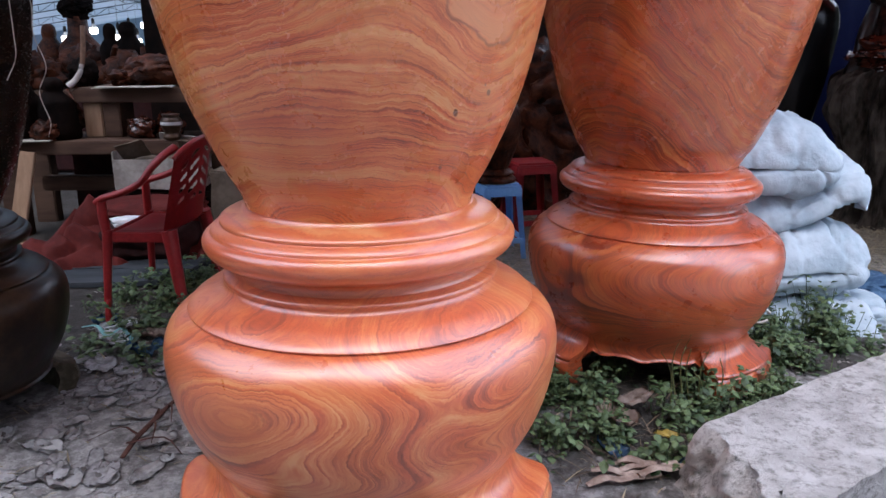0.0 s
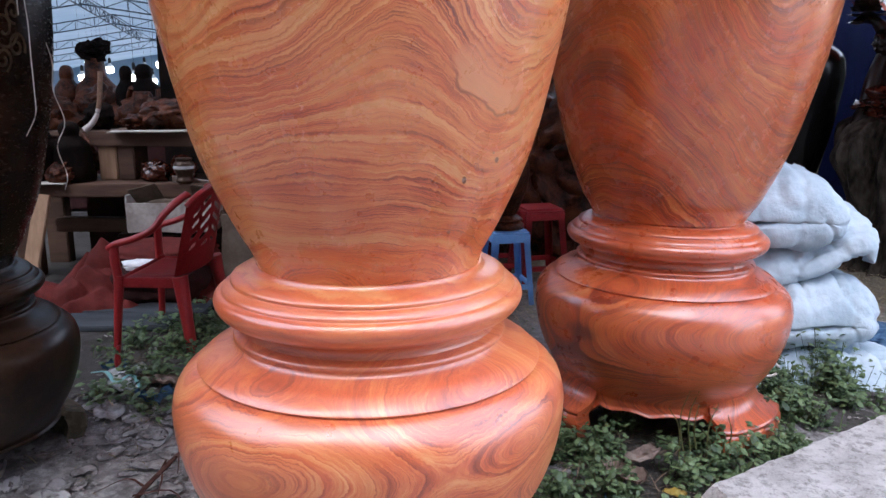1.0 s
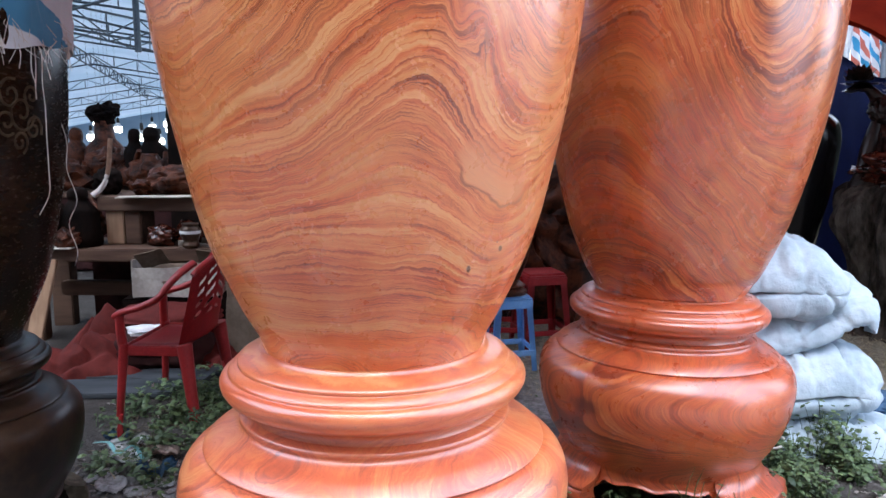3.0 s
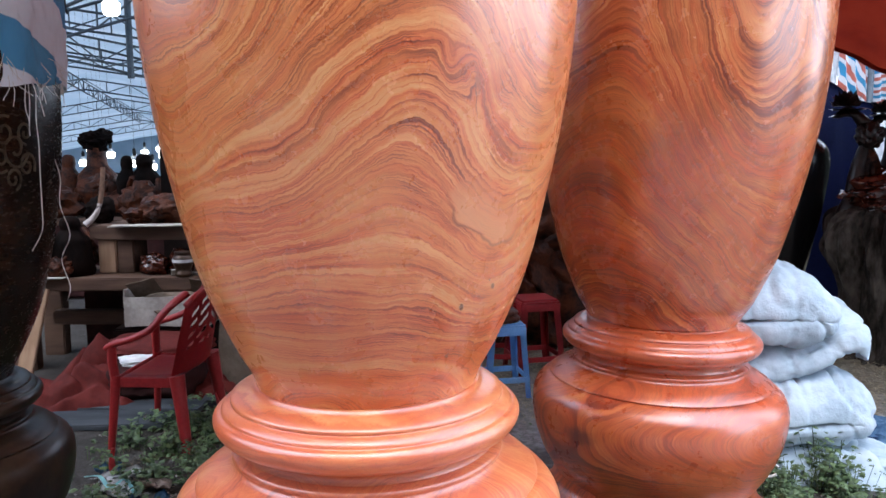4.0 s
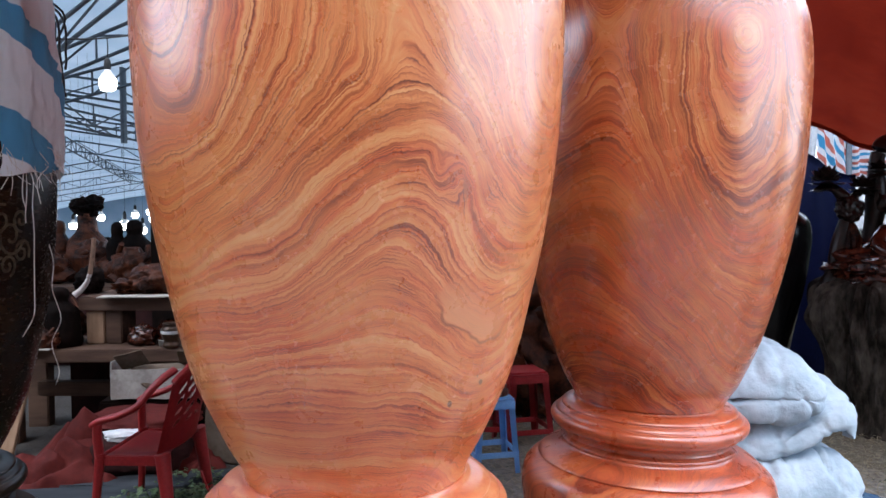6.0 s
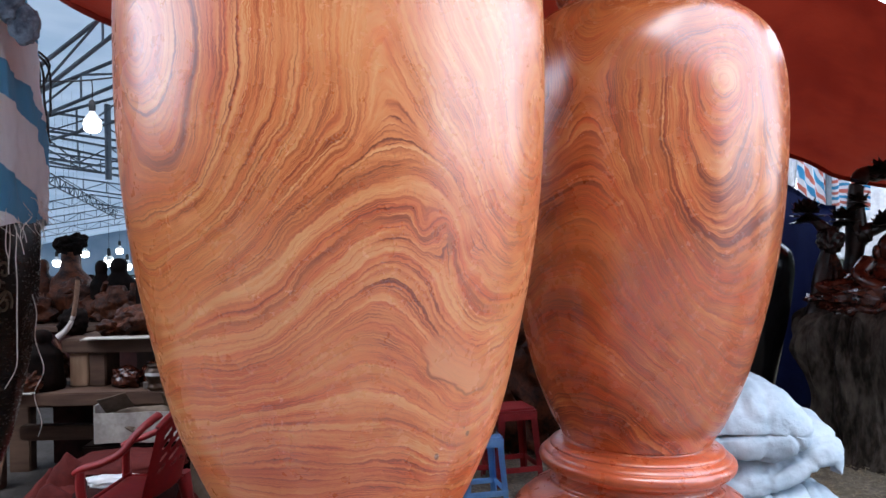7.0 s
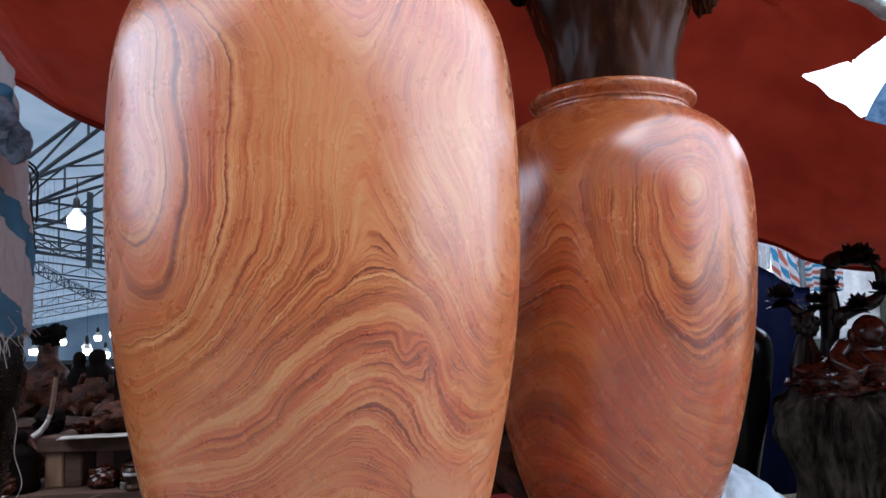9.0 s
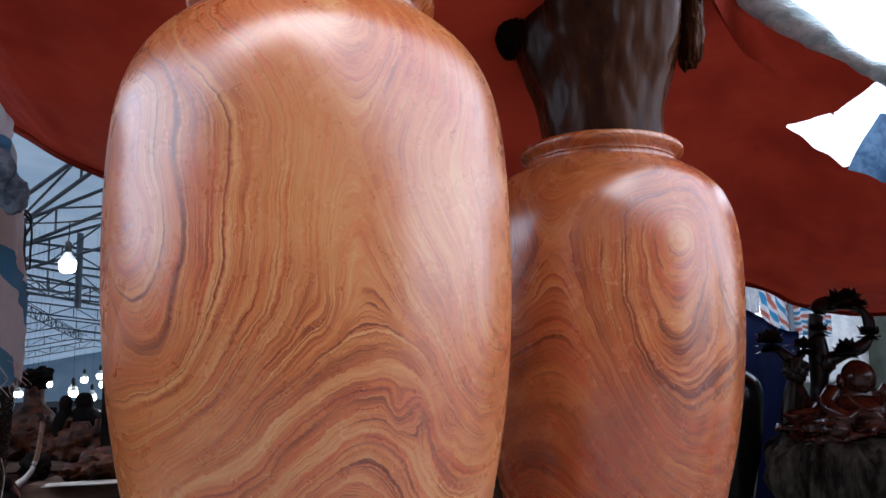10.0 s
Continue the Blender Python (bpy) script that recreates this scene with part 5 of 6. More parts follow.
part("burl", blob((0.185, 0.16, 0.125), 9, 5, 0.42, 1.9, 0.0, False, at=(0, 0, 1.645)), CARVED_DARK, urn, "black lumpy burl")


def figure(label, at, h, w, seed, material, name="upright_carving", group="upright carvings"):
    """A simple hooded upright carving: broad base, shoulders, rounded top."""
    def uneven(a, r, z):
        return r * (1 + 0.16 * noise.noise((math.cos(a) * 1.5, math.sin(a) * 1.5, z * 5 + seed)) + 0.06 * noise.noise((math.cos(a) * 4, math.sin(a) * 4, z * 12 + seed)))

    solo(name, lathe([(w * r, h * z) for r, z in ((0.9, -0.01), (1.0, 0.1), (0.92, 0.3), (0.85, 0.5), (0.8, 0.62), (0.55, 0.72), (0.42, 0.78), (0.48, 0.86), (0.42, 0.95), (0.22, 1.0), (0.0, 1.01))], 32, uneven, 4), material, label, "wood carving", at, group=group)


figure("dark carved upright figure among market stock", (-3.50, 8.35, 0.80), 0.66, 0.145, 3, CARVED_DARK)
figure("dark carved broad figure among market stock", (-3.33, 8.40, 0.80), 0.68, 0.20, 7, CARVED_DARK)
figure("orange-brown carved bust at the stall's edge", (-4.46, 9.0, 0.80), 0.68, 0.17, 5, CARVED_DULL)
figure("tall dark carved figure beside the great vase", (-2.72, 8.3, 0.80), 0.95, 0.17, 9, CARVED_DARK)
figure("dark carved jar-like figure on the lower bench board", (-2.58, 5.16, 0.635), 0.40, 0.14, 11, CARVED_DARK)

# ---- heap under the bench ----
def cloth_heap(label, at, w, d, h, seed, material, turn=0.0):
    """Stiff cloth dropped in a heap: planes that meet in sharp folds."""
    rnd = random.Random(seed)
    tips = [(0.25, 0.1, 0.95), (0.1, -0.3, 0.62)] + [(rnd.uniform(-0.6, 0.7), rnd.uniform(-0.7, 0.0), rnd.uniform(0.25, 0.42)) for _ in range(3)]
    bm = bmesh.new()
    rows = []
    for j in range(81):
        row = []
        for i in range(81):
            u, v = i / 40 - 1, j / 40 - 1
            z = max(top * (1 - 1.0 * math.hypot((u - a) * 1.0, (v - b) * 1.2)) for a, b, top in tips)
            z = max(z, 0.10 * (1 - max(abs(u), abs(v)) ** 6))
            z += 0.12 * (0.5 - abs(noise.noise((u * 1.2 + v * 0.8 + seed, v * 2.4, seed)))) - 0.15 * max(0.0, 1 - abs(noise.noise((u * 1.3 + seed, v * 2.2, 9))) * 9) + 0.02 * noise.noise((u * 7, v * 7 + seed, 3))
            z *= 1 - max(abs(u), abs(v)) ** 8
            row.append(bm.verts.new((u * w * (1 + 0.12 * noise.noise((v * 3, seed, 0))), v * d * (1 + 0.12 * noise.noise((u * 3, seed, 5))), z * h - 0.015)))
        rows.append(row)
    grid_faces(bm, rows)
    return solo("crumpled_cloth", bm, material, label, "cloth", at, turn)


cloth_heap("crumpled dull red cloth heaped on the ground", (-2.18, 4.40, 0.0), 0.36, 0.30, 0.42, 5, RED_CLOTH, 8)
cloth_heap("low spread of dull red cloth beside the heap", (-1.62, 4.62, 0.0), 0.34, 0.24, 0.20, 8, RED_CLOTH, -10)
solo("red_cushion", blob((0.30, 0.22, 0.055), 15, 4, 0.12, 1.5, 0.15, square=3), RED_CLOTH, "faded red cushion on heaped red cloth", "cushion", (-1.80, 4.62, 0.225), 5)
solo("bundled_cloth", blob((0.27, 0.26, 0.12), 17, 4, 0.12, 1.6, 0.2, square=3), MAROON, "bundled dark maroon cloth under a red cushion", "cloth", (-1.78, 4.54, 0.0), 5)
solo("folded_cloth", blob((0.135, 0.085, 0.035), 17, 4, 0.15, 1.6, 0.3, square=3), WHITE_CLOTH, "folded white cloth on a bundle of maroon cloth", "cloth", (-1.79, 4.40, 0.205), 10)


def build_carton():
    c = thing("open_carton", "open worn grey-white carton with flaps on a crate", "box", (-1.80, 4.92, 0.36), 3)
    for sx, sy, w, d, h in ((-1, 0, 0.012, 0.34, 0.24), (1, 0, 0.012, 0.34, 0.22), (0, -1, 0.54, 0.012, 0.19), (0, 1, 0.54, 0.012, 0.27)):
        part("side", box((w, d, h), (sx * 0.264, sy * 0.164, h / 2), 0.003, 0.006, 4), CARTON_IN if sy > 0 else CARTON, c)
    part("bottom", box((0.52, 0.32, 0.01), (0, 0, 0.006), 0.002), CARTON_IN, c)
    part("filling", blob((0.24, 0.14, 0.09), 4, 4, 0.2, 2, 0.4), CARTON_IN, c, "brown paper filling")
    for x, y, rx, ry, w, d in ((0.12, 0.20, -65, 8, 0.40, 0.12), (-0.16, -0.10, -50, -14, 0.18, 0.14), (0.20, -0.06, -40, 10, 0.16, 0.16)):
        part("flap", box((w, d, 0.008), (x, y, 0.24), 0.002, 0.004, 3, turn=pose(0, 0, 0, rx, ry, 0)), CARTON if y > 0 else CARTON_IN, c)
    # Crate is added under the carton; its near-black stands for the shade there.
    solo("low_crate", box((0.7, 0.45, 0.34), (0, 0, 0.12), 0.01, 0.004, 2), CARVED_DARK, "low crate added under the carton, black for the shade there", "crate", (-1.8, 4.98, 0.06), 3)
    solo("second_carton", box((0.5, 0.4, 0.50), (0, 0, 0.25), 0.012, 0.012, 5), CARTON_IN, "dented brown carton on the ground", "box", (-1.15, 4.75, 0.0), -8)


build_carton()
solo("tin_can", lathe([(0.0, 0.0), (0.045, 0.001), (0.046, 0.12), (0.0, 0.121)], 24), PAPER, "small white tin among cloth", "can", (-2.05, 4.70, 0.02), 0)
for x, y, w, d, a in ((-1.95, 3.98, 0.85, 0.26, 4), (-1.75, 4.22, 0.7, 0.2, -3), (-1.0, 4.35, 0.9, 0.14, 5)):
    solo("old_plank", box((w, d, 0.03), (0, 0, 0.012), 0.006, 0.006, 5), PLANK, "weathered grey board lying on the ground", "board", (x, y, 0.0), a, "old boards")

# ---- quilts ----


def quilt(label, at, lobes, seed, turn=0.0):
    """A thick padded quilt thrown in rounded folds; each lobe is (x, y, z, half width, half depth, half height, tilt)."""
    q = thing("quilt", label, "quilt", at, turn, "quilt pile")
    for k, (x, y, z, w, d, h, tilt) in enumerate(lobes):
        bm = blob((w, d, h), seed + k, 6, 0.08, 1.1, 0.0, False, 3.4)
        off = Vector((seed * 1.3 + k, seed * 2.0, 0))
        for v in bm.verts:
            c = v.co.copy()
            n = Vector((c.x / w ** 2, c.y / d ** 2, c.z / h ** 2)).normalized()
            u = Vector((c.x * 2.8, c.y * 2.8, c.z * 3.6))
            fold = noise.noise(u * 0.7 + off)
            deep = max(0.0, 1 - abs(noise.noise(u * 0.75 + off * 3)) * 17)
            tuck = max(0.0, 1 - abs(c.z / h - 0.35 * math.sin(c.x * 5 + seed) + 0.15) * 9) * (1.0 if k % 2 == 0 else 0.3)
            crimp = max(0.0, 0.30 - abs(noise.noise(Vector((c.x * 9, c.y * 9, c.z * 16)) + off))) * max(0.0, 0.2 + noise.noise(u * 1.2 + off * 2))
            v.co = c + n * (0.022 * fold - 0.019 * deep - 0.022 * tuck + 0.05 * crimp + 0.0025 * noise.noise(c * 38) + 0.0015 * noise.noise(c * 90))
        bmesh.ops.rotate(bm, cent=(0, 0, 0), matrix=Matrix.Rotation(radians(tilt), 3, "Y"), verts=bm.verts)
        bmesh.ops.translate(bm, vec=(x, y, z), verts=bm.verts)
        part("fold", bm, QUILT, q)
    return q


def folded_quilt(label, line, half, mid, deep, seed, turn=0.0):
    """A thick quilt laid in one fold: line is the way of its middle layer (x, z), half its half thickness, mid and deep its place and half depth in y."""
    way = smooth_line([(x, 0, z) for x, z in line], 14)
    n, steps = len(way), 46
    run = [0.0]
    for p, q in zip(way, way[1:]):
        run.append(run[-1] + (q - p).length)
    bm = bmesh.new()
    rows = []
    off = Vector((seed * 2.7, seed * 1.1, seed * 4.3))
    x0, z0 = way[n // 2].x, min(p.z for p in way)
    mean = (z0 + max(p.z for p in way)) / 2
    pinch = 0.25 if abs(way[0].x - way[-1].x) < 0.2 else 1.0
    for k in range(steps + 1):
        v = -math.cos(math.pi * k / steps)
        row = []
        for side in (1, -1):
            for i in (range(n) if side > 0 else range(n - 1, -1, -1)):
                p = way[i]
                d = (way[min(i + 1, n - 1)] - way[max(i - 1, 0)]).normalized()
                out = Vector((-d.z, 0, d.x)) * side
                tip = min(run[i], run[-1] - run[i]) / (half * 0.85)
                h = half * math.sqrt(max(0.0, 1 - max(0.0, 1 - tip) ** 2)) * math.sqrt(max(0.0, 1 - abs(v) ** 3.4))
                fall = math.sqrt(max(0.0, 1 - abs(v) ** 3.4))
                p = Vector((p.x, 0, mean + (p.z - mean) * (pinch + (1 - pinch) * fall)))
                c = p + out * h + Vector((0, v * deep * (1 + 0.06 * noise.noise((p.x * 3, p.z * 3, seed))), 0))
                seam = math.exp(-((run[i] / 0.19 + 0.25 * noise.noise((v, seed, 1))) % 1 - 0.5) ** 2 / 0.004) * 0.012 + math.exp(-(((v + 1) * deep / 0.21 + 0.3) % 1 - 0.5) ** 2 / 0.004) * 0.010
                soft = 0.036 * noise.noise(c * 3.0 + off) + 0.024 * noise.noise(c * 7.5 + off) - 0.020 * max(0.0, 1 - abs(noise.noise(Vector((c.x * 4.0, c.y * 3.0, c.z * 5.0)) + off * 2)) * 9)
                crimp = 0.012 * (0.4 - abs(noise.noise(Vector((c.x * 16, c.y * 9, c.z * 20)) + off))) + 0.002 * noise.noise(c * 60)
                c += (out * min(1.0, 1.6 * fall) + Vector((0, 0.5 * v ** 3, 0))) * (soft + crimp - seam)
                c.z -= 0.05 * max(0.0, -v) ** 3
                row.append(bm.verts.new((c.x - x0, c.y, max(c.z - z0, -z0 - 0.005 if z0 < half + 0.02 else c.z - z0))))
        rows.append(row)
    grid_faces(bm, rows, True)
    bmesh.ops.remove_doubles(bm, verts=bm.verts, dist=0.0005)
    bmesh.ops.recalc_face_normals(bm, faces=bm.faces)
    q = thing("quilt", label, "quilt", (x0, mid, z0), turn, "quilt pile")
    part("padding", bm, QUILT, q)


folded_quilt("pale blue-white quilt spread flat under the pile", [(1.30, 0.05), (1.50, 0.06), (1.70, 0.055), (1.90, 0.05)], 0.075, 3.46, 0.38, 2, -4)
folded_quilt("pale blue-white padded quilt folded low in the pile", [(1.28, 0.19), (1.50, 0.20), (1.70, 0.21), (1.80, 0.27), (1.775, 0.345), (1.65, 0.375), (1.48, 0.36), (1.30, 0.33)], 0.100, 3.58, 0.36, 3, 3)
folded_quilt("pale blue-white padded quilt with its end jutting out", [(1.26, 0.49), (1.45, 0.50), (1.62, 0.535), (1.75, 0.605), (1.83, 0.625), (1.855, 0.57)], 0.105, 3.60, 0.33, 4, -3)
folded_quilt("pale grey-blue padded quilt folded over on top", [(1.20, 0.675), (1.42, 0.66), (1.56, 0.668), (1.63, 0.710), (1.63, 0.780), (1.54, 0.825), (1.38, 0.820), (1.20, 0.785)], 0.096, 3.57, 0.31, 5, 2)
quilt("trailing end of a pale quilt on the ground", (2.0, 3.25, 0.035), [(-0.18, 0.06, 0.02, 0.17, 0.10, 0.065, 0), (0.10, -0.06, 0.0, 0.24, 0.075, 0.05, 4)], 6, -22)
solo("denim_cloth", blob((0.17, 0.13, 0.06), 21, 4, 0.3, 2, 0.5), DENIM, "crumpled denim-blue cloth beside the quilts", "cloth", (2.10, 3.58, 0.0), 20)


# ---- right background ----
bv = thing("black_vase", "tall glossy black vase with a broad shoulder", "vase", (2.52, 5.85, 0))
part("body", lathe([(0.0, 0.3), (0.17, 0.31), (0.20, 0.45), (0.25, 0.7), (0.31, 1.0), (0.345, 1.25), (0.35, 1.38), (0.325, 1.48), (0.25, 1.55), (0.17, 1.575), (0.15, 1.60)], 64, n=5), BLACK, bv)
part("foot", lathe([(0.26, 0.0), (0.27, 0.06), (0.22, 0.12), (0.24, 0.2), (0.19, 0.31)], 48, n=4), BLACK, bv)


def hung_sheet(name, label, at, w, h, material, category, wave=0.03, kind="", drop=0.0, flare=0.0):
    """A hanging sheet. drop: how far its top falls from one side to the other. flare: how far its foot is drawn aside."""
    bm = bmesh.new()
    rows = []
    for j in range(25):
        row = []
        for i in range(41):
            x = w * (i / 40 - 0.5) + flare * (1 - j / 24)
            top = h - drop * min(max((i / 40 - 0.55) / 0.4, 0), 1)
            row.append(bm.verts.new((x, wave * math.sin(i * 0.55 + 0.3 * j * 0.2) + 0.5 * wave * noise.noise((i * 0.3, j * 0.3, 1)), top * j / 24 + 0.02 * noise.noise((i * 0.2, j * 0.1, 5)))))
        rows.append(row)
    grid_faces(bm, rows)
    bmesh.ops.solidify(bm, geom=bm.faces[:], thickness=0.004)
    return solo(name, bm, material, label, category, at, kind=kind)


hung_sheet("blue_sheet", "navy blue plastic sheet hung as a stall wall", (3.10, 6.9, 0.0), 1.4, 2.18, BLUE_SHEET, "sheet", kind="structure", drop=0.30)
hung_sheet("awning_tail", "crumpled white cloth end of the striped awning", (3.69, 7.62, 2.10), 0.22, 0.40, WHITE_CLOTH, "awning", 0.04)
hung_sheet("striped_awning", "blue, white and red striped awning cloth hung at a slant", (3.94, 7.6, 1.84), 0.32, 0.76, STRIPES, "awning", 0.03, flare=0.05)
hung_sheet("striped_awning", "wavy awning cloth with level blue, white and red stripes", (4.33, 7.6, 1.86), 0.44, 0.74, STRIPES_LEVEL, "awning", 0.05)
hung_sheet("pale_sheet", "pale grey-white sheet hung beyond the awning in daylight", (4.88, 8.3, 1.34), 0.96, 0.88, WHITE_CLOTH, "sheet")
for x in (4.42, 5.33):
    solo("sheet_pole", tube([(x, 8.36, -0.05), (x, 8.36, 2.4)], 0.025, 8, 1), STEEL, "thin steel pole carrying a pale sheet", "pole", group="sheet poles")
for x in (3.58, 4.105):
    solo("awning_pole", tube([(x, 7.56, -0.05), (x, 7.56, 2.62)], 0.03, 8, 1), STEEL, "thin steel pole holding the striped awning", "pole", group="awning poles")


def build_stump():
    def gnarl(a, r, z):
        n = noise.noise((math.cos(a) * 1.5, math.sin(a) * 1.5, z * 1.6))
        f = noise.noise((math.cos(a) * 4, math.sin(a) * 4, z * 1.3 + 4))
        g = noise.noise((math.cos(a) * 9 + z, math.sin(a) * 9, z * 3.2 + 9))
        return r * (1 + 0.40 * n + 0.30 * (0.4 - abs(f)) + 0.13 * g + 0.05 * noise.noise((math.cos(a) * 20, math.sin(a) * 20, z * 5)))

    solo("tree_stump", lathe([(0.46, -0.03), (0.37, 0.08), (0.33, 0.25), (0.34, 0.42), (0.41, 0.58), (0.49, 0.72), (0.53, 0.86), (0.50, 0.97), (0.38, 1.05), (0.2, 1.08), (0.0, 1.08)], 160, gnarl, 6), BARK, "weathered grey-brown fluted tree stump on dry earth", "stump", (3.25, 5.42, 0.0))
    root_carving("root_carving", "glossy red-brown carved root on the stump", (3.30, 5.40, 1.0), (0.44, 0.3, 0.34), 41, CARVED, 6)
    st = blob((0.25, 0.20, 0.17), 43, 5, 0.06, 1.4, 0.0)
    blob((0.19, 0.14, 0.13), 45, 4, 0.05, 1.6, 0.0, False, at=(0.0, 0.03, 0.28), bm=st)
    blob((0.115, 0.115, 0.125), 44, 4, 0.04, 2, 0.0, False, at=(0.0, -0.05, 0.43), bm=st)
    for s in (-1, 1):
        blob((0.025, 0.04, 0.06), 47 + s, 3, 0.05, 2, 0.0, False, at=(s * 0.118, -0.02, 0.40), bm=st)
        blob((0.15, 0.13, 0.09), 51 + s, 4, 0.08, 1.6, 0.0, False, at=(s * 0.22, -0.10, 0.08), bm=st)
        tube([(s * 0.17, 0.0, 0.33), (s * 0.27, -0.07, 0.24), (s * 0.20, -0.19, 0.16)], 0.062, 12, 6, lambda f: 1.1 - 0.35 * f, bm=st)
    tube([(0.12 * math.cos(a), -0.12 - 0.07 * math.sin(a), 0.30 - 0.10 * math.sin(a)) for a in np.linspace(0, math.pi, 9)], 0.012, 8, 3, bm=st)
    solo("carved_statue", st, CARVED, "glossy red-brown seated carved wooden statue on the stump", "statue", (3.36, 5.34, 1.06))

    def lotus(bm, at, r, rnd):
        for ring, (n, up, k) in enumerate(((9, -0.6, 0.8), (10, -0.1, 1.0), (10, 0.35, 1.0), (8, 0.8, 0.92), (6, 1.8, 0.8))):
            for i in range(n):
                a = 2 * math.pi * (i + 0.5 * ring) / n + rnd.uniform(-0.3, 0.3)
                k *= rnd.uniform(0.85, 1.1)
                d = Vector((math.cos(a), math.sin(a), up)).normalized()
                p, q = Vector(at), Vector(at) + d * r * k
                s = Vector((-math.sin(a), math.cos(a), 0))
                m = p.lerp(q, 0.55) - Vector((0, 0, 0.12 * r))
                v = [bm.verts.new(c) for c in (p, m + s * 0.42 * r, q, m - s * 0.36 * r, m + Vector((0, 0, 0.06 * r)))]
                for f in ((0, 1, 4), (1, 2, 4), (2, 3, 4), (3, 0, 4), (1, 0, 3, 2)):
                    bm.faces.new([v[i] for i in f])

    rnd = random.Random(5)
    lc = thing("lotus_carving", "blackened carved lotus branches rising from the stump", "wood carving")
    stems = (
        ([(2.84, 5.46, 0.98), (2.87, 5.46, 1.08), (2.89, 5.46, 1.2), (2.94, 5.46, 1.42), (2.97, 5.46, 1.58), (2.90, 5.46, 1.68), (2.81, 5.46, 1.74)], 0.048),
        ([(2.97, 5.46, 1.56), (3.02, 5.47, 1.64), (3.08, 5.47, 1.70)], 0.035),
        ([(3.12, 5.50, 1.02), (3.17, 5.50, 1.35), (3.20, 5.5, 1.62), (3.20, 5.5, 1.92), (3.27, 5.5, 2.04), (3.42, 5.5, 2.08)], 0.065),
        ([(3.20, 5.50, 1.60), (3.40, 5.5, 1.66), (3.58, 5.5, 1.74), (3.62, 5.5, 1.90), (3.54, 5.5, 2.03)], 0.045),
    )
    for line, r in stems:
        part("branch", tube(line, r, 10, 5, lambda f: 1.25 - 0.55 * f + 0.14 * math.sin(19 * f)), LOTUS_WOOD, lc)
    for at, r in (((2.80, 5.44, 1.755), 0.155), ((3.07, 5.44, 1.71), 0.12), ((3.20, 5.47, 1.84), 0.11), ((3.42, 5.47, 2.06), 0.17), ((3.30, 5.5, 2.03), 0.11), ((3.55, 5.5, 2.02), 0.12), ((3.62, 5.5, 1.80), 0.12), ((3.40, 5.46, 1.68), 0.13)):
        bm = bmesh.new()
        lotus(bm, at, r, rnd)
        part("flower", bm, LOTUS_WOOD, lc, "open carved lotus flower", smooth=False)
    part("knob", blob((0.08, 0.07, 0.085), 8.9, 4, 0.3, 3.0, 0.4, False, at=(2.97, 5.44, 1.56)), LOTUS_WOOD, lc)
    pod = tube([(2.98, 5.45, 1.46), (2.985, 5.45, 1.40), (2.99, 5.45, 1.30), (2.985, 5.45, 1.20)], 0.062, 24, 6, lambda f: 0.35 + 0.75 * math.sin(1.9 * f + 0.15))
    for v in pod.verts:
        a = math.atan2(v.co.y - 5.45, v.co.x - 2.985)
        v.co.x = 2.985 + (v.co.x - 2.985) * (1 + 0.14 * math.cos(9 * a))
        v.co.y = 5.45 + (v.co.y - 5.45) * (1 + 0.14 * math.cos(9 * a))
    part("seed_pod", pod, CARVED_DULL, lc, "ribbed reddish-brown pod")
    part("bud", blob((0.06, 0.05, 0.07), 9.3, 3, 0.4, 2.5, 0.5, False, at=(3.22, 5.46, 1.60)), LOTUS_WOOD, lc)


build_stump()


# ---- concrete block ----
def build_block():
    a, b, u = Vector((0.728, 1.961, 0)), Vector((0.79, 1.516, 0)), Vector((0.84, 0.54, 0)) * 1.35
    bm = bmesh.new()
    n, m, k = 70, 28, 14

    def spot(i, j, h):
        p = a.lerp(b, j) + u * i
        p.z = 0.20 * h - 0.01
        p.x -= 0.07 * (1 - h) * (1 - i)
        return p

    faces = (lambda s, t: spot(s, t, 1), n, m), (lambda s, t: spot(0, s, t), m, k), (lambda s, t: spot(1, s, t), m, k), (lambda s, t: spot(s, 0, t), n, k), (lambda s, t: spot(s, 1, t), n, k)
    for fn, cs, ct in faces:
        grid_faces(bm, [[bm.verts.new(fn(i / cs, j / ct)) for i in range(cs + 1)] for j in range(ct + 1)])
    bmesh.ops.remove_doubles(bm, verts=bm.verts, dist=0.002)
    bmesh.ops.recalc_face_normals(bm, faces=bm.faces)
    mid = (a + b) / 2 + u / 2 + Vector((0, 0, 0.1))
    for v in bm.verts:
        rim = 1.0 if v.co.z > 0.17 and len(v.link_faces) < 9 else 0.5
        v.co += noise.noise_vector(v.co * 7) * 0.005 + noise.noise_vector(v.co * 26) * 0.006 * rim
        end = max(0.0, 1 - (v.co - a).dot(u.normalized()) / 0.16)
        v.co += Vector(u.normalized()) * end * (0.028 * noise.noise(v.co * 9 + Vector((3, 0, 0))) + 0.026 * noise.noise(v.co * 30))
        edge = sum(1 for f in v.link_faces if abs(f.normal.z) > 0.8)
        if v.co.z > 0.17 and 0 < edge < len(v.link_faces):
            v.co = v.co.lerp(mid, 0.03 * max(0, noise.noise(v.co * 17)))
    solo("concrete_block", bm, CONCRETE, "rough pale grey broken concrete kerb block on earth", "concrete block")


build_block()


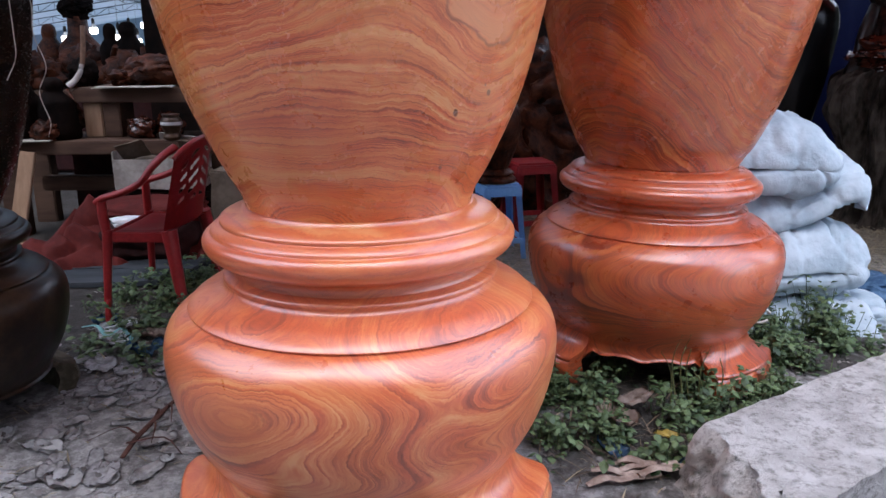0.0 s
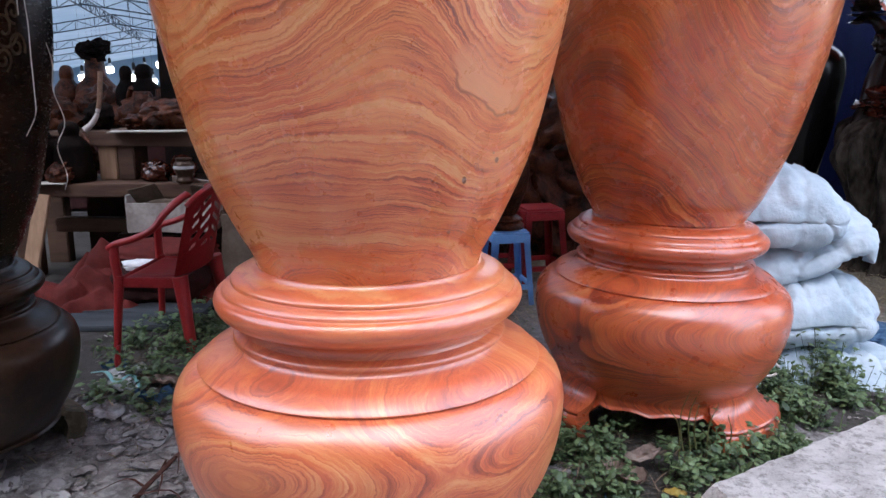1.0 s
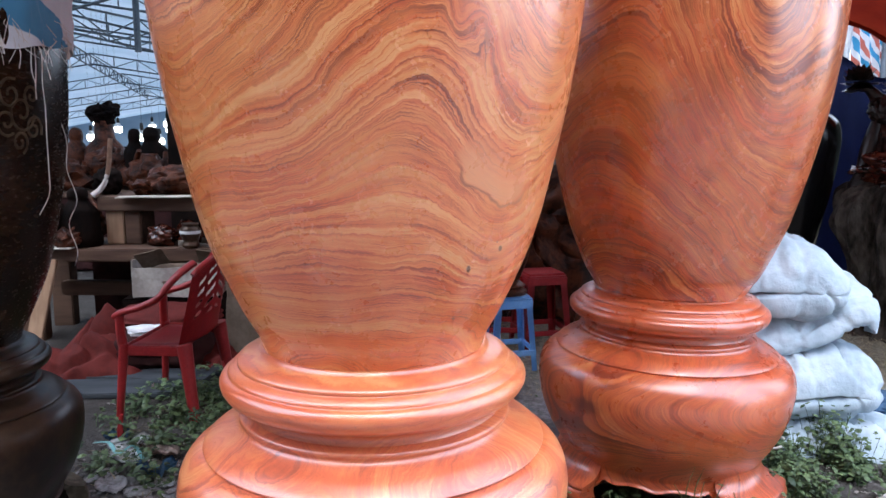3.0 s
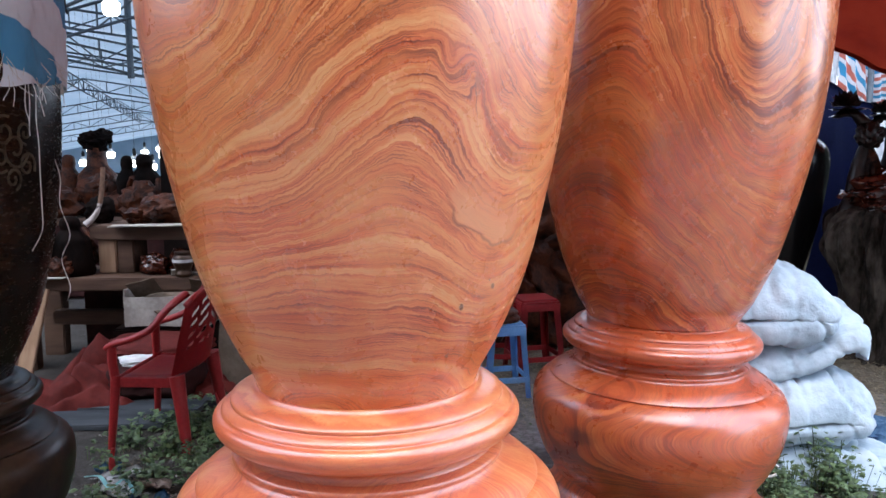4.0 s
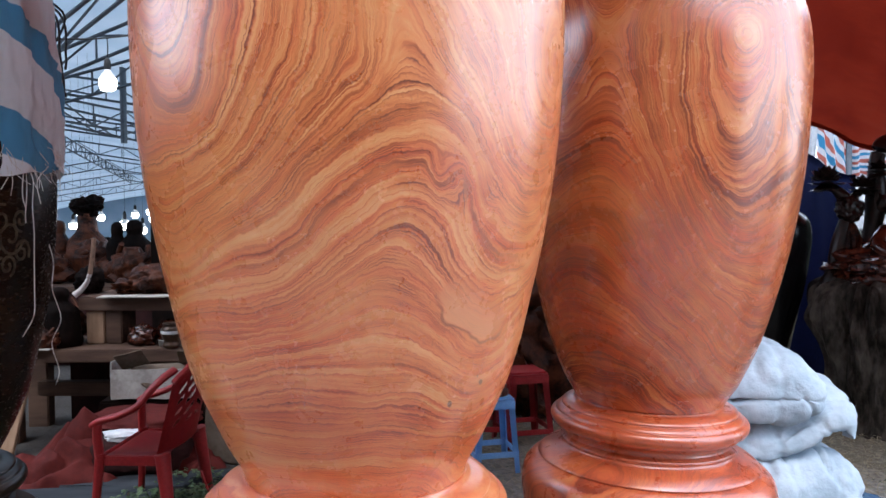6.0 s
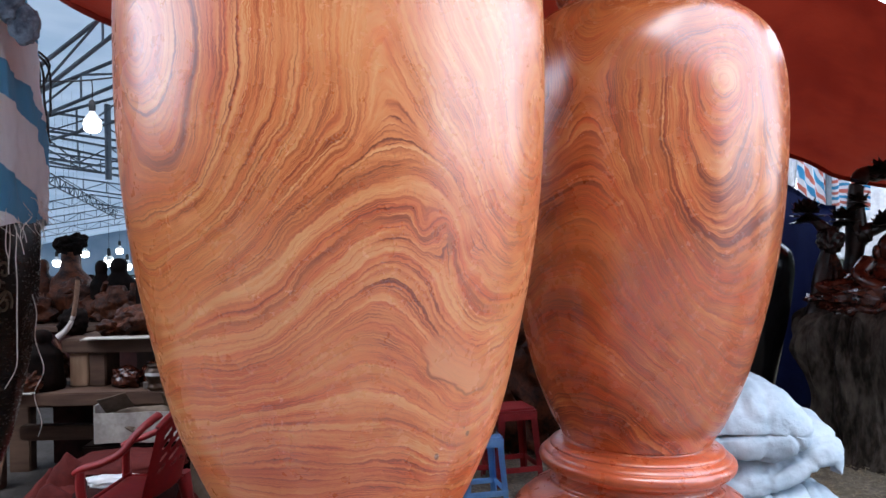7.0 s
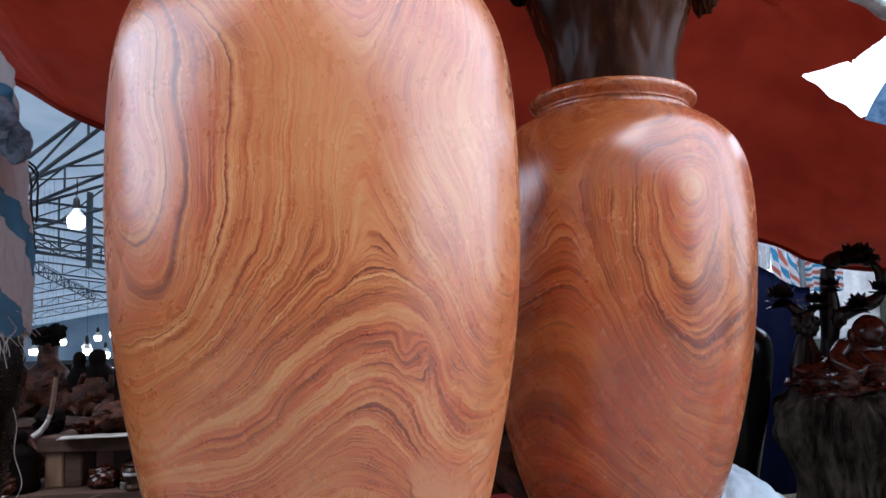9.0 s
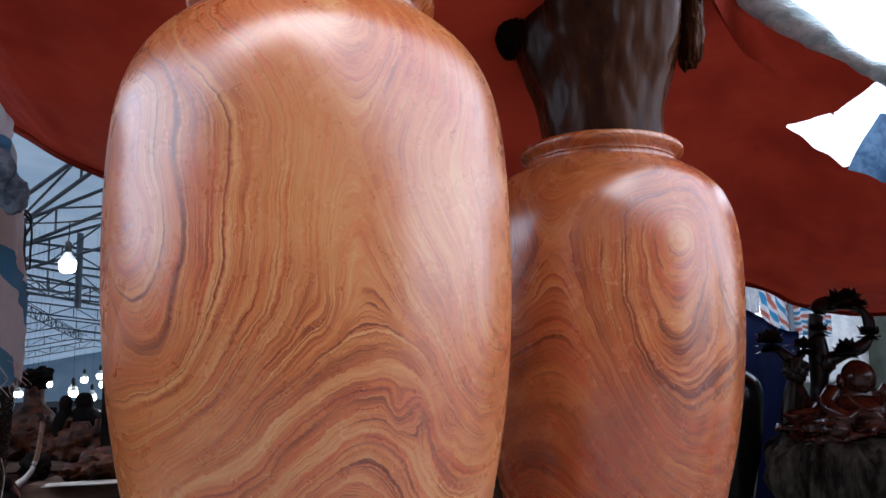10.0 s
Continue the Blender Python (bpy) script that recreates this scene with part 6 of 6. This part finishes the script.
# ---- weeds, straw, litter ----
def leaves(name, label, spots, seed, material, size, count, height, category):
    """Many small folded leaves on thin stems, scattered over round spots (x, y, radius)."""
    rnd = random.Random(seed)
    vs, fs = [], []
    for x0, y0, rad in spots:
        for _ in range(int(count * rad * rad)):
            a, d = rnd.uniform(0, 6.28), rad * math.sqrt(rnd.random()) * (1 + 0.25 * math.sin(3 * x0 + 5))
            x, y = x0 + d * math.cos(a), y0 + d * math.sin(a)
            if noise.noise((x * 7, y * 7, seed)) < -0.10 + 0.40 * rnd.random():
                continue
            z0 = ground_z(x, y)
            h = height * rnd.random() ** 1.4 * (1 - 0.5 * d / rad)
            b = rnd.uniform(0, 6.28)
            top = Vector((x + 0.35 * h * math.cos(b), y + 0.35 * h * math.sin(b), z0 + h))
            if h > 0.03 and rnd.random() < 0.35:
                s = Vector((-math.sin(b), math.cos(b), 0)) * 0.0016
                k = len(vs)
                vs += [Vector((x, y, z0 - 0.01)) - s, Vector((x, y, z0 - 0.01)) + s, top + s, top - s]
                fs.append((k, k + 1, k + 2, k + 3))
            for _ in range(rnd.choice((1, 2, 2, 3))):
                c, up = rnd.uniform(0, 6.28), rnd.uniform(-0.6, 0.9)
                ln = size * rnd.choice((0.3, 0.5, 0.7, 0.8, 1.0, 1.25)) * rnd.uniform(0.8, 1.1)
                f = Vector((math.cos(c), math.sin(c), up)).normalized() * ln
                s = Vector((-math.sin(c), math.cos(c), rnd.uniform(-0.3, 0.3))) * ln * 0.36
                drop = Vector((0, 0, ln * 0.12))
                k = len(vs)
                vs += [top, top + f * 0.35 + s - drop * 0.3, top + f * 0.75 + s * 0.7 - drop, top + f - drop * 2, top + f * 0.75 - s * 0.7 - drop, top + f * 0.35 - s - drop * 0.3, top + f * 0.5 + drop * 0.4]
                fs += [(k, k + 1, k + 6), (k + 1, k + 2, k + 6), (k + 2, k + 3, k + 6), (k + 3, k + 4, k + 6), (k + 4, k + 5, k + 6), (k + 5, k, k + 6)]
    me = bpy.data.meshes.new(name)
    me.from_pydata([tuple(v) for v in vs], [], fs)
    me.materials.append(material)
    tagged(new(name, me), label, category, kind="stuff")


leaves("weeds", "low dark green leafy weeds round the vase's stand", [(0.62, 2.35, 0.30), (0.85, 2.62, 0.36), (0.45, 2.15, 0.22), (0.95, 2.35, 0.26), (1.12, 2.42, 0.16), (1.35, 2.78, 0.26), (1.45, 3.1, 0.28), (0.35, 2.55, 0.25), (0.72, 2.1, 0.2), (1.36, 2.70, 0.24), (1.42, 2.92, 0.3), (1.18, 2.30, 0.16), (1.62, 3.05, 0.25), (0.50, 2.62, 0.22), (1.72, 3.08, 0.16)], 1, LEAF, 0.031, 10500, 0.15, "weeds")
leaves("weeds", "dark green creeping weeds under the plastic chair", [(-1.35, 3.62, 0.34), (-1.12, 3.85, 0.4), (-1.5, 3.35, 0.2), (-0.85, 3.7, 0.35), (-1.1, 3.4, 0.25), (-0.75, 3.2, 0.2), (-1.0, 4.2, 0.3), (-1.25, 3.1, 0.25), (-1.02, 3.12, 0.3), (-1.4, 3.72, 0.3), (-1.3, 4.05, 0.3)], 2, LEAF, 0.036, 9500, 0.15, "weeds")
leaves("weeds", "grey-green taller weeds beside the quilts", [(1.50, 3.22, 0.26), (1.62, 3.30, 0.2), (1.35, 3.3, 0.22), (1.42, 3.08, 0.22), (1.58, 3.10, 0.22)], 3, LEAF, 0.030, 5200, 0.30, "weeds")
leaves("weeds", "sparse weeds on trampled earth", [(1.7, 2.9, 0.5), (0.3, 3.5, 0.5), (0.2, 4.2, 0.5), (-0.6, 4.2, 0.4), (2.2, 3.9, 0.6)], 4, LEAF, 0.022, 260, 0.05, "weeds")
leaves("leaf_litter", "small pale dry leaf crumbs among the litter", [(-1.3, 2.75, 0.32), (-1.1, 2.6, 0.3), (-1.45, 3.0, 0.25), (-1.2, 2.3, 0.35)], 15, DUST_LEAF_LOOSE, 0.026, 2200, 0.016, "litter")
leaves("litter", "dead leaves and pale scraps over dusty ground", [(-1.1, 2.7, 0.75), (-0.8, 2.2, 0.7), (-1.5, 3.1, 0.6), (-0.4, 1.3, 0.8), (0.5, 1.8, 0.4), (-1.9, 3.9, 0.6), (1.8, 2.7, 0.6)], 5, SCRAP, 0.022, 900, 0.012, "litter")


def straw(name, label, areas, seed, count, ln, material=None):
    rnd = random.Random(seed)
    vs, fs = [], []
    for x0, y0, x1, y1 in areas:
        for _ in range(int(count * (x1 - x0) * (y1 - y0))):
            x, y, a = rnd.uniform(x0, x1), rnd.uniform(y0, y1), rnd.uniform(0, 6.28)
            p = Vector((x, y, ground_z(x, y) + rnd.uniform(0.0, 0.012)))
            d = Vector((math.cos(a), math.sin(a), rnd.uniform(-0.05, 0.35))) * ln * rnd.uniform(0.4, 1.3)
            s = Vector((-math.sin(a), math.cos(a), 0)) * rnd.uniform(0.001, 0.0025)
            k = len(vs)
            vs += [p - s, p + s, p + d * 0.5 + s + Vector((0, 0, 0.005)), p + d * 0.5 - s + Vector((0, 0, 0.005)), p + d]
            fs += [(k, k + 1, k + 2, k + 3), (k + 3, k + 2, k + 4)]
    me = bpy.data.meshes.new(name)
    me.from_pydata([tuple(v) for v in vs], [], fs)
    me.materials.append(material or DRY)
    tagged(new(name, me), label, "dry grass", kind="stuff")


straw("dry_grass", "trampled dry straw-coloured grass", [(0.1, 4.0, 3.6, 6.2), (2.0, 3.2, 3.4, 4.0)], 7, 1300, 0.06)
straw("dry_stems", "brown dry stems tangled among the weeds", [(0.3, 1.95, 1.3, 2.9), (-1.6, 3.0, -0.8, 3.9)], 9, 700, 0.09, STEM)
straw("dry_straw", "thin dry stalks scattered on grey earth", [(-1.9, 1.6, -0.5, 3.2), (0.3, 1.4, 2.2, 2.4), (-0.6, 0.9, 0.6, 1.6)], 8, 110, 0.07)


def crumple(name, label, category, at, size, seed, material, turn=0.0, curl=0.3):
    """A thin crumpled piece: leaf, paper or film."""
    bm = bmesh.new()
    rows = []
    for j in range(13):
        row = []
        for i in range(13):
            u, v = i / 6 - 1, j / 6 - 1
            w = math.sqrt(max(0.0, 1 - 0.75 * abs(v) ** 2.2))
            z = curl * size[0] * (u * u * 0.7 + 0.9 * noise.noise((u * 1.7 + seed, v * 1.7, seed)) + 0.5 * noise.noise((u * 4, v * 4 + seed, 2)) + 0.22 * noise.noise((u * 9, v * 9 + seed, 3)))
            row.append(bm.verts.new((u * size[0] * w, v * size[1] * (1 + 0.1 * noise.noise((u * 3, seed, 1))), z)))
        rows.append(row)
    grid_faces(bm, rows)
    bmesh.ops.solidify(bm, geom=bm.faces[:], thickness=0.0025)
    low = min(v.co.z for v in bm.verts)
    return solo(name, bm, material, label, category, (at[0], at[1], ground_z(at[0], at[1]) - low + (at[2] if len(at) > 2 else -0.002)), turn)


crumple("withered_leaf", "large curled withered brown leaf among weeds", "leaf", (0.555, 2.27, 0.05), (0.05, 0.085), 1, BROWN_LEAF, 30, 0.45)
crumple("withered_leaf", "curled pinkish-brown dead leaf among weeds", "leaf", (0.64, 2.36, 0.06), (0.035, 0.085), 4, BROWN_LEAF, -50, 0.5)
crumple("yellow_leaf", "small yellowed leaf lying in weeds", "leaf", (0.70, 2.19, 0.03), (0.022, 0.036), 2, YELLOW_LEAF, 60, 0.4)
crumple("dead_leaf", "pale dry leaf standing among weeds", "leaf", (-1.28, 3.12, 0.01), (0.04, 0.09), 7, BROWN_LEAF, 70, 0.8)
for k, (x, y, w, l, a, m, lab) in enumerate(((-1.37, 2.83, 0.06, 0.08, 30, DUST_LEAF, "dusty pale grey dead leaves flattened on dirt"), (-1.28, 2.60, 0.05, 0.09, 100, DUST_LEAF, "dusty pale curled dead leaf on dirt"), (-1.12, 2.66, 0.05, 0.07, 60, DUST_LEAF, "dusty grey dead leaf lying on dirt"), (-1.05, 2.78, 0.045, 0.08, 10, DUST_LEAF, "dusty lilac-grey dead leaf on dirt"), (-1.45, 2.92, 0.05, 0.07, 150, DUST_LEAF, "dusty pale dead leaf beside litter"), (-1.22, 2.93, 0.08, 0.05, 20, DENIM, "crumpled purple-blue film on dirt"), (-1.48, 3.25, 0.05, 0.09, 120, PAPER, "crumpled white wrapper in litter"), (-1.56, 2.36, 0.04, 0.07, 20, PAPER, "white paper scrap beside the dark stand"), (-1.44, 3.10, 0.055, 0.11, 55, PAPER, "crumpled pale paper scrap on dirt"), (-1.29, 2.20, 0.035, 0.075, 75, PAPER, "torn dirty white paper strip on dirt"), (-1.45, 2.28, 0.035, 0.05, 10, PAPER, "small white paper scrap by the dark stand"),
                                          (-1.12, 2.62, 0.06, 0.08, 20, DUST_LEAF, "grey flattened dead leaf on dirt"), (-0.98, 2.50, 0.05, 0.07, 80, DUST_LEAF, "grey crumpled litter on dirt"), (-1.22, 2.80, 0.05, 0.08, 120, DUST_LEAF, "grey litter scrap on dirt"), (-0.86, 2.12, 0.02, 0.02, 0, PAPER, "tiny white paper scrap on dirt"),
                                          (-1.0, 2.9, 0.055, 0.08, 150, DUST_LEAF, "dusty grey leaf litter on dirt"), (0.52, 2.14, 0.04, 0.06, 20, DENIM, "small dark blue plastic scrap in weeds"), (0.70, 2.06, 0.03, 0.05, 70, DENIM, "dark blue film scrap in weeds"), (1.02, 2.35, 0.025, 0.03, 10, DENIM, "blue wrapper scrap by the stand"),
                                          (-1.55, 3.3, 0.06, 0.05, 10, DENIM, "crumpled blue film on dirt"), (-1.62, 4.02, 0.05, 0.08, 10, HORN, "pale wood chip on boards"), (-1.45, 4.05, 0.05, 0.04, 50, DENIM, "crumpled blue wrapper on boards"))):
    crumple("litter_scrap", lab, "litter", (x, y), (w, l), 10 + k, m, a, 0.2 if m is DUST_LEAF else 0.5)
rnd = random.Random(29)
for k in range(16):
    x, y = -1.58 + 0.045 * k + rnd.uniform(-0.05, 0.05), rnd.uniform(1.88, 2.06)
    crumple("dead_leaf", "broad pale dry leaf on trampled grey dirt", "leaf", (x, y, -0.001), (rnd.uniform(0.025, 0.05), rnd.uniform(0.05, 0.09)), 90 + k, DUST_LEAF, rnd.uniform(0, 180), rnd.uniform(0.15, 0.4))
rnd = random.Random(71)
for k in range(34):
    x, y = rnd.uniform(-1.42, -0.72), rnd.uniform(2.12, 3.02)
    if math.hypot(x + 1.70, y - 2.42) < 0.42:
        continue
    crumple("dead_leaf", "dusty pale grey dead leaf flattened on trampled dirt", "leaf", (x, y, -0.001), (rnd.uniform(0.022, 0.045), rnd.uniform(0.035, 0.075)), 40 + k, DUST_LEAF, rnd.uniform(0, 180), rnd.uniform(0.15, 0.45))
solo("teal_strap", tube([(-1.62, 3.22, 0.02), (-1.52, 3.15, 0.05), (-1.45, 3.08, 0.03), (-1.40, 3.12, 0.05), (-1.33, 3.05, 0.02)], 0.009, 6, 5, squash=0.25), TEAL, "teal plastic strap lying in litter", "strap")
solo("red_wrapper", tube([(-1.53, 3.30, 0.0), (-1.535, 3.30, 0.06), (-1.525, 3.30, 0.12)], 0.016, 7, 4, lambda f: 1.2 - 0.7 * f), RED_PLASTIC, "twisted red plastic scrap standing in litter", "litter")
solo("plastic_string", tube([(-1.13, 3.55, 0.30), (-1.05, 3.50, 0.14), (-0.98, 3.44, 0.05), (-1.06, 3.36, 0.03), (-1.16, 3.38, 0.02)], 0.005, 6, 5), RED_PLASTIC, "thin red plastic cord by the chair's leg", "cord")
stalk = thing("dry_stalk", "dry reddish-brown fringed plant stalk on dirt", "stalk")
part("stem", tube([(-0.93, 2.50, 0.03), (-0.95, 2.42, 0.035), (-0.97, 2.30, 0.03), (-0.985, 2.20, 0.025), (-0.99, 2.10, 0.015)], 0.0065, 7, 5, lambda f: 0.5 + 1.1 * math.sin(math.pi * (0.15 + 0.6 * f)), squash=0.5), STALK, stalk)
for k, (dx, dy) in enumerate(((0.05, 0.02), (0.035, -0.03), (-0.03, 0.03), (0.02, -0.05), (-0.19, 0.02), (0.14, 0.0))):
    y = 2.46 - 0.06 * k
    part("shred", tube([(-0.95 - 0.01 * k, y, 0.03), (-0.95 + dx * 0.5, y + dy * 0.5, 0.05), (-0.95 + dx, y + dy - 0.05, 0.02)], 0.005, 5, 3, lambda f: 1.2 - 0.9 * f, squash=0.4), STALK, stalk)
rnd = random.Random(23)
for k in range(8):
    x, y, g, ln = 0.47 + 0.16 * rnd.random(), 1.93 + 0.12 * rnd.random(), radians(rnd.uniform(-35, 30)), rnd.uniform(0.05, 0.11)
    c, d, z = math.cos(g) * ln, math.sin(g) * ln, 0.008 + 0.004 * k
    strip = tube([(x - c, y - d, z), (x - c * 0.3, y - d * 0.3 + 0.006, z + 0.012), (x + c * 0.4, y + d * 0.4, z + 0.005), (x + c, y + d, z + 0.010)], 0.014, 8, 4, lambda f: 0.5 + 0.6 * math.sin(math.pi * (0.15 + 0.7 * f)), squash=0.4)
    for v in strip.verts:
        v.co += noise.noise_vector(v.co * 40) * 0.004
    solo("bark_strip", strip, BROWN_LEAF, "dry curled bark strip on earth", "bark", group="bark strips")
sprig = bmesh.new()
rnd = random.Random(9)
for k in range(7):
    x, y = 0.79 + 0.02 * k, 2.45 - 0.012 * k
    h = rnd.uniform(0.14, 0.30)
    tube([(x, y, -0.01), (x + rnd.uniform(-0.03, 0.03), y, h * 0.6), (x + rnd.uniform(-0.07, 0.05), y - 0.02, h)], 0.0028, 5, 4, lambda f: 1.1 - 0.6 * f, sprig)
solo("weed_sprig", sprig, plain("weed_stem", (0.09, 0.10, 0.04), (0.17, 0.16, 0.07), 10, 0.7), "thin upright weed stems before the stand's foot", "weeds", kind="stuff")
leaves("weed_sprig_leaves", "small leaves on upright weed stems", [(0.83, 2.42, 0.12)], 12, LEAF, 0.028, 2600, 0.30, "weeds")
solo("pale_ring", tube([(1.30 + 0.045 * math.cos(a), 2.98, 0.14 + 0.03 * math.sin(a)) for a in np.linspace(0.4, 5.6, 9)], 0.006, 6, 3), STRING, "white plastic loop lying in weeds", "cord")

# cables hanging beside the sack
rnd = random.Random(17)
for k in range(6):
    x, y = -1.655 + 0.012 * k, 3.2 + 0.01 * k
    low = 1.92 + rnd.uniform(0.0, 0.25)
    solo("hanging_cable", tube([(-1.80, 2.75, 2.36), (-1.74, 3.0, 2.44), (x + rnd.uniform(-0.02, 0.02), y, 2.38), (x + rnd.uniform(-0.03, 0.03), y, 2.2), (x + rnd.uniform(-0.03, 0.04), y, low)], 0.005, 6, 6), BLACK_PLASTIC, "thin black cable hanging beside the sack cover", "cable", group="hanging cables")
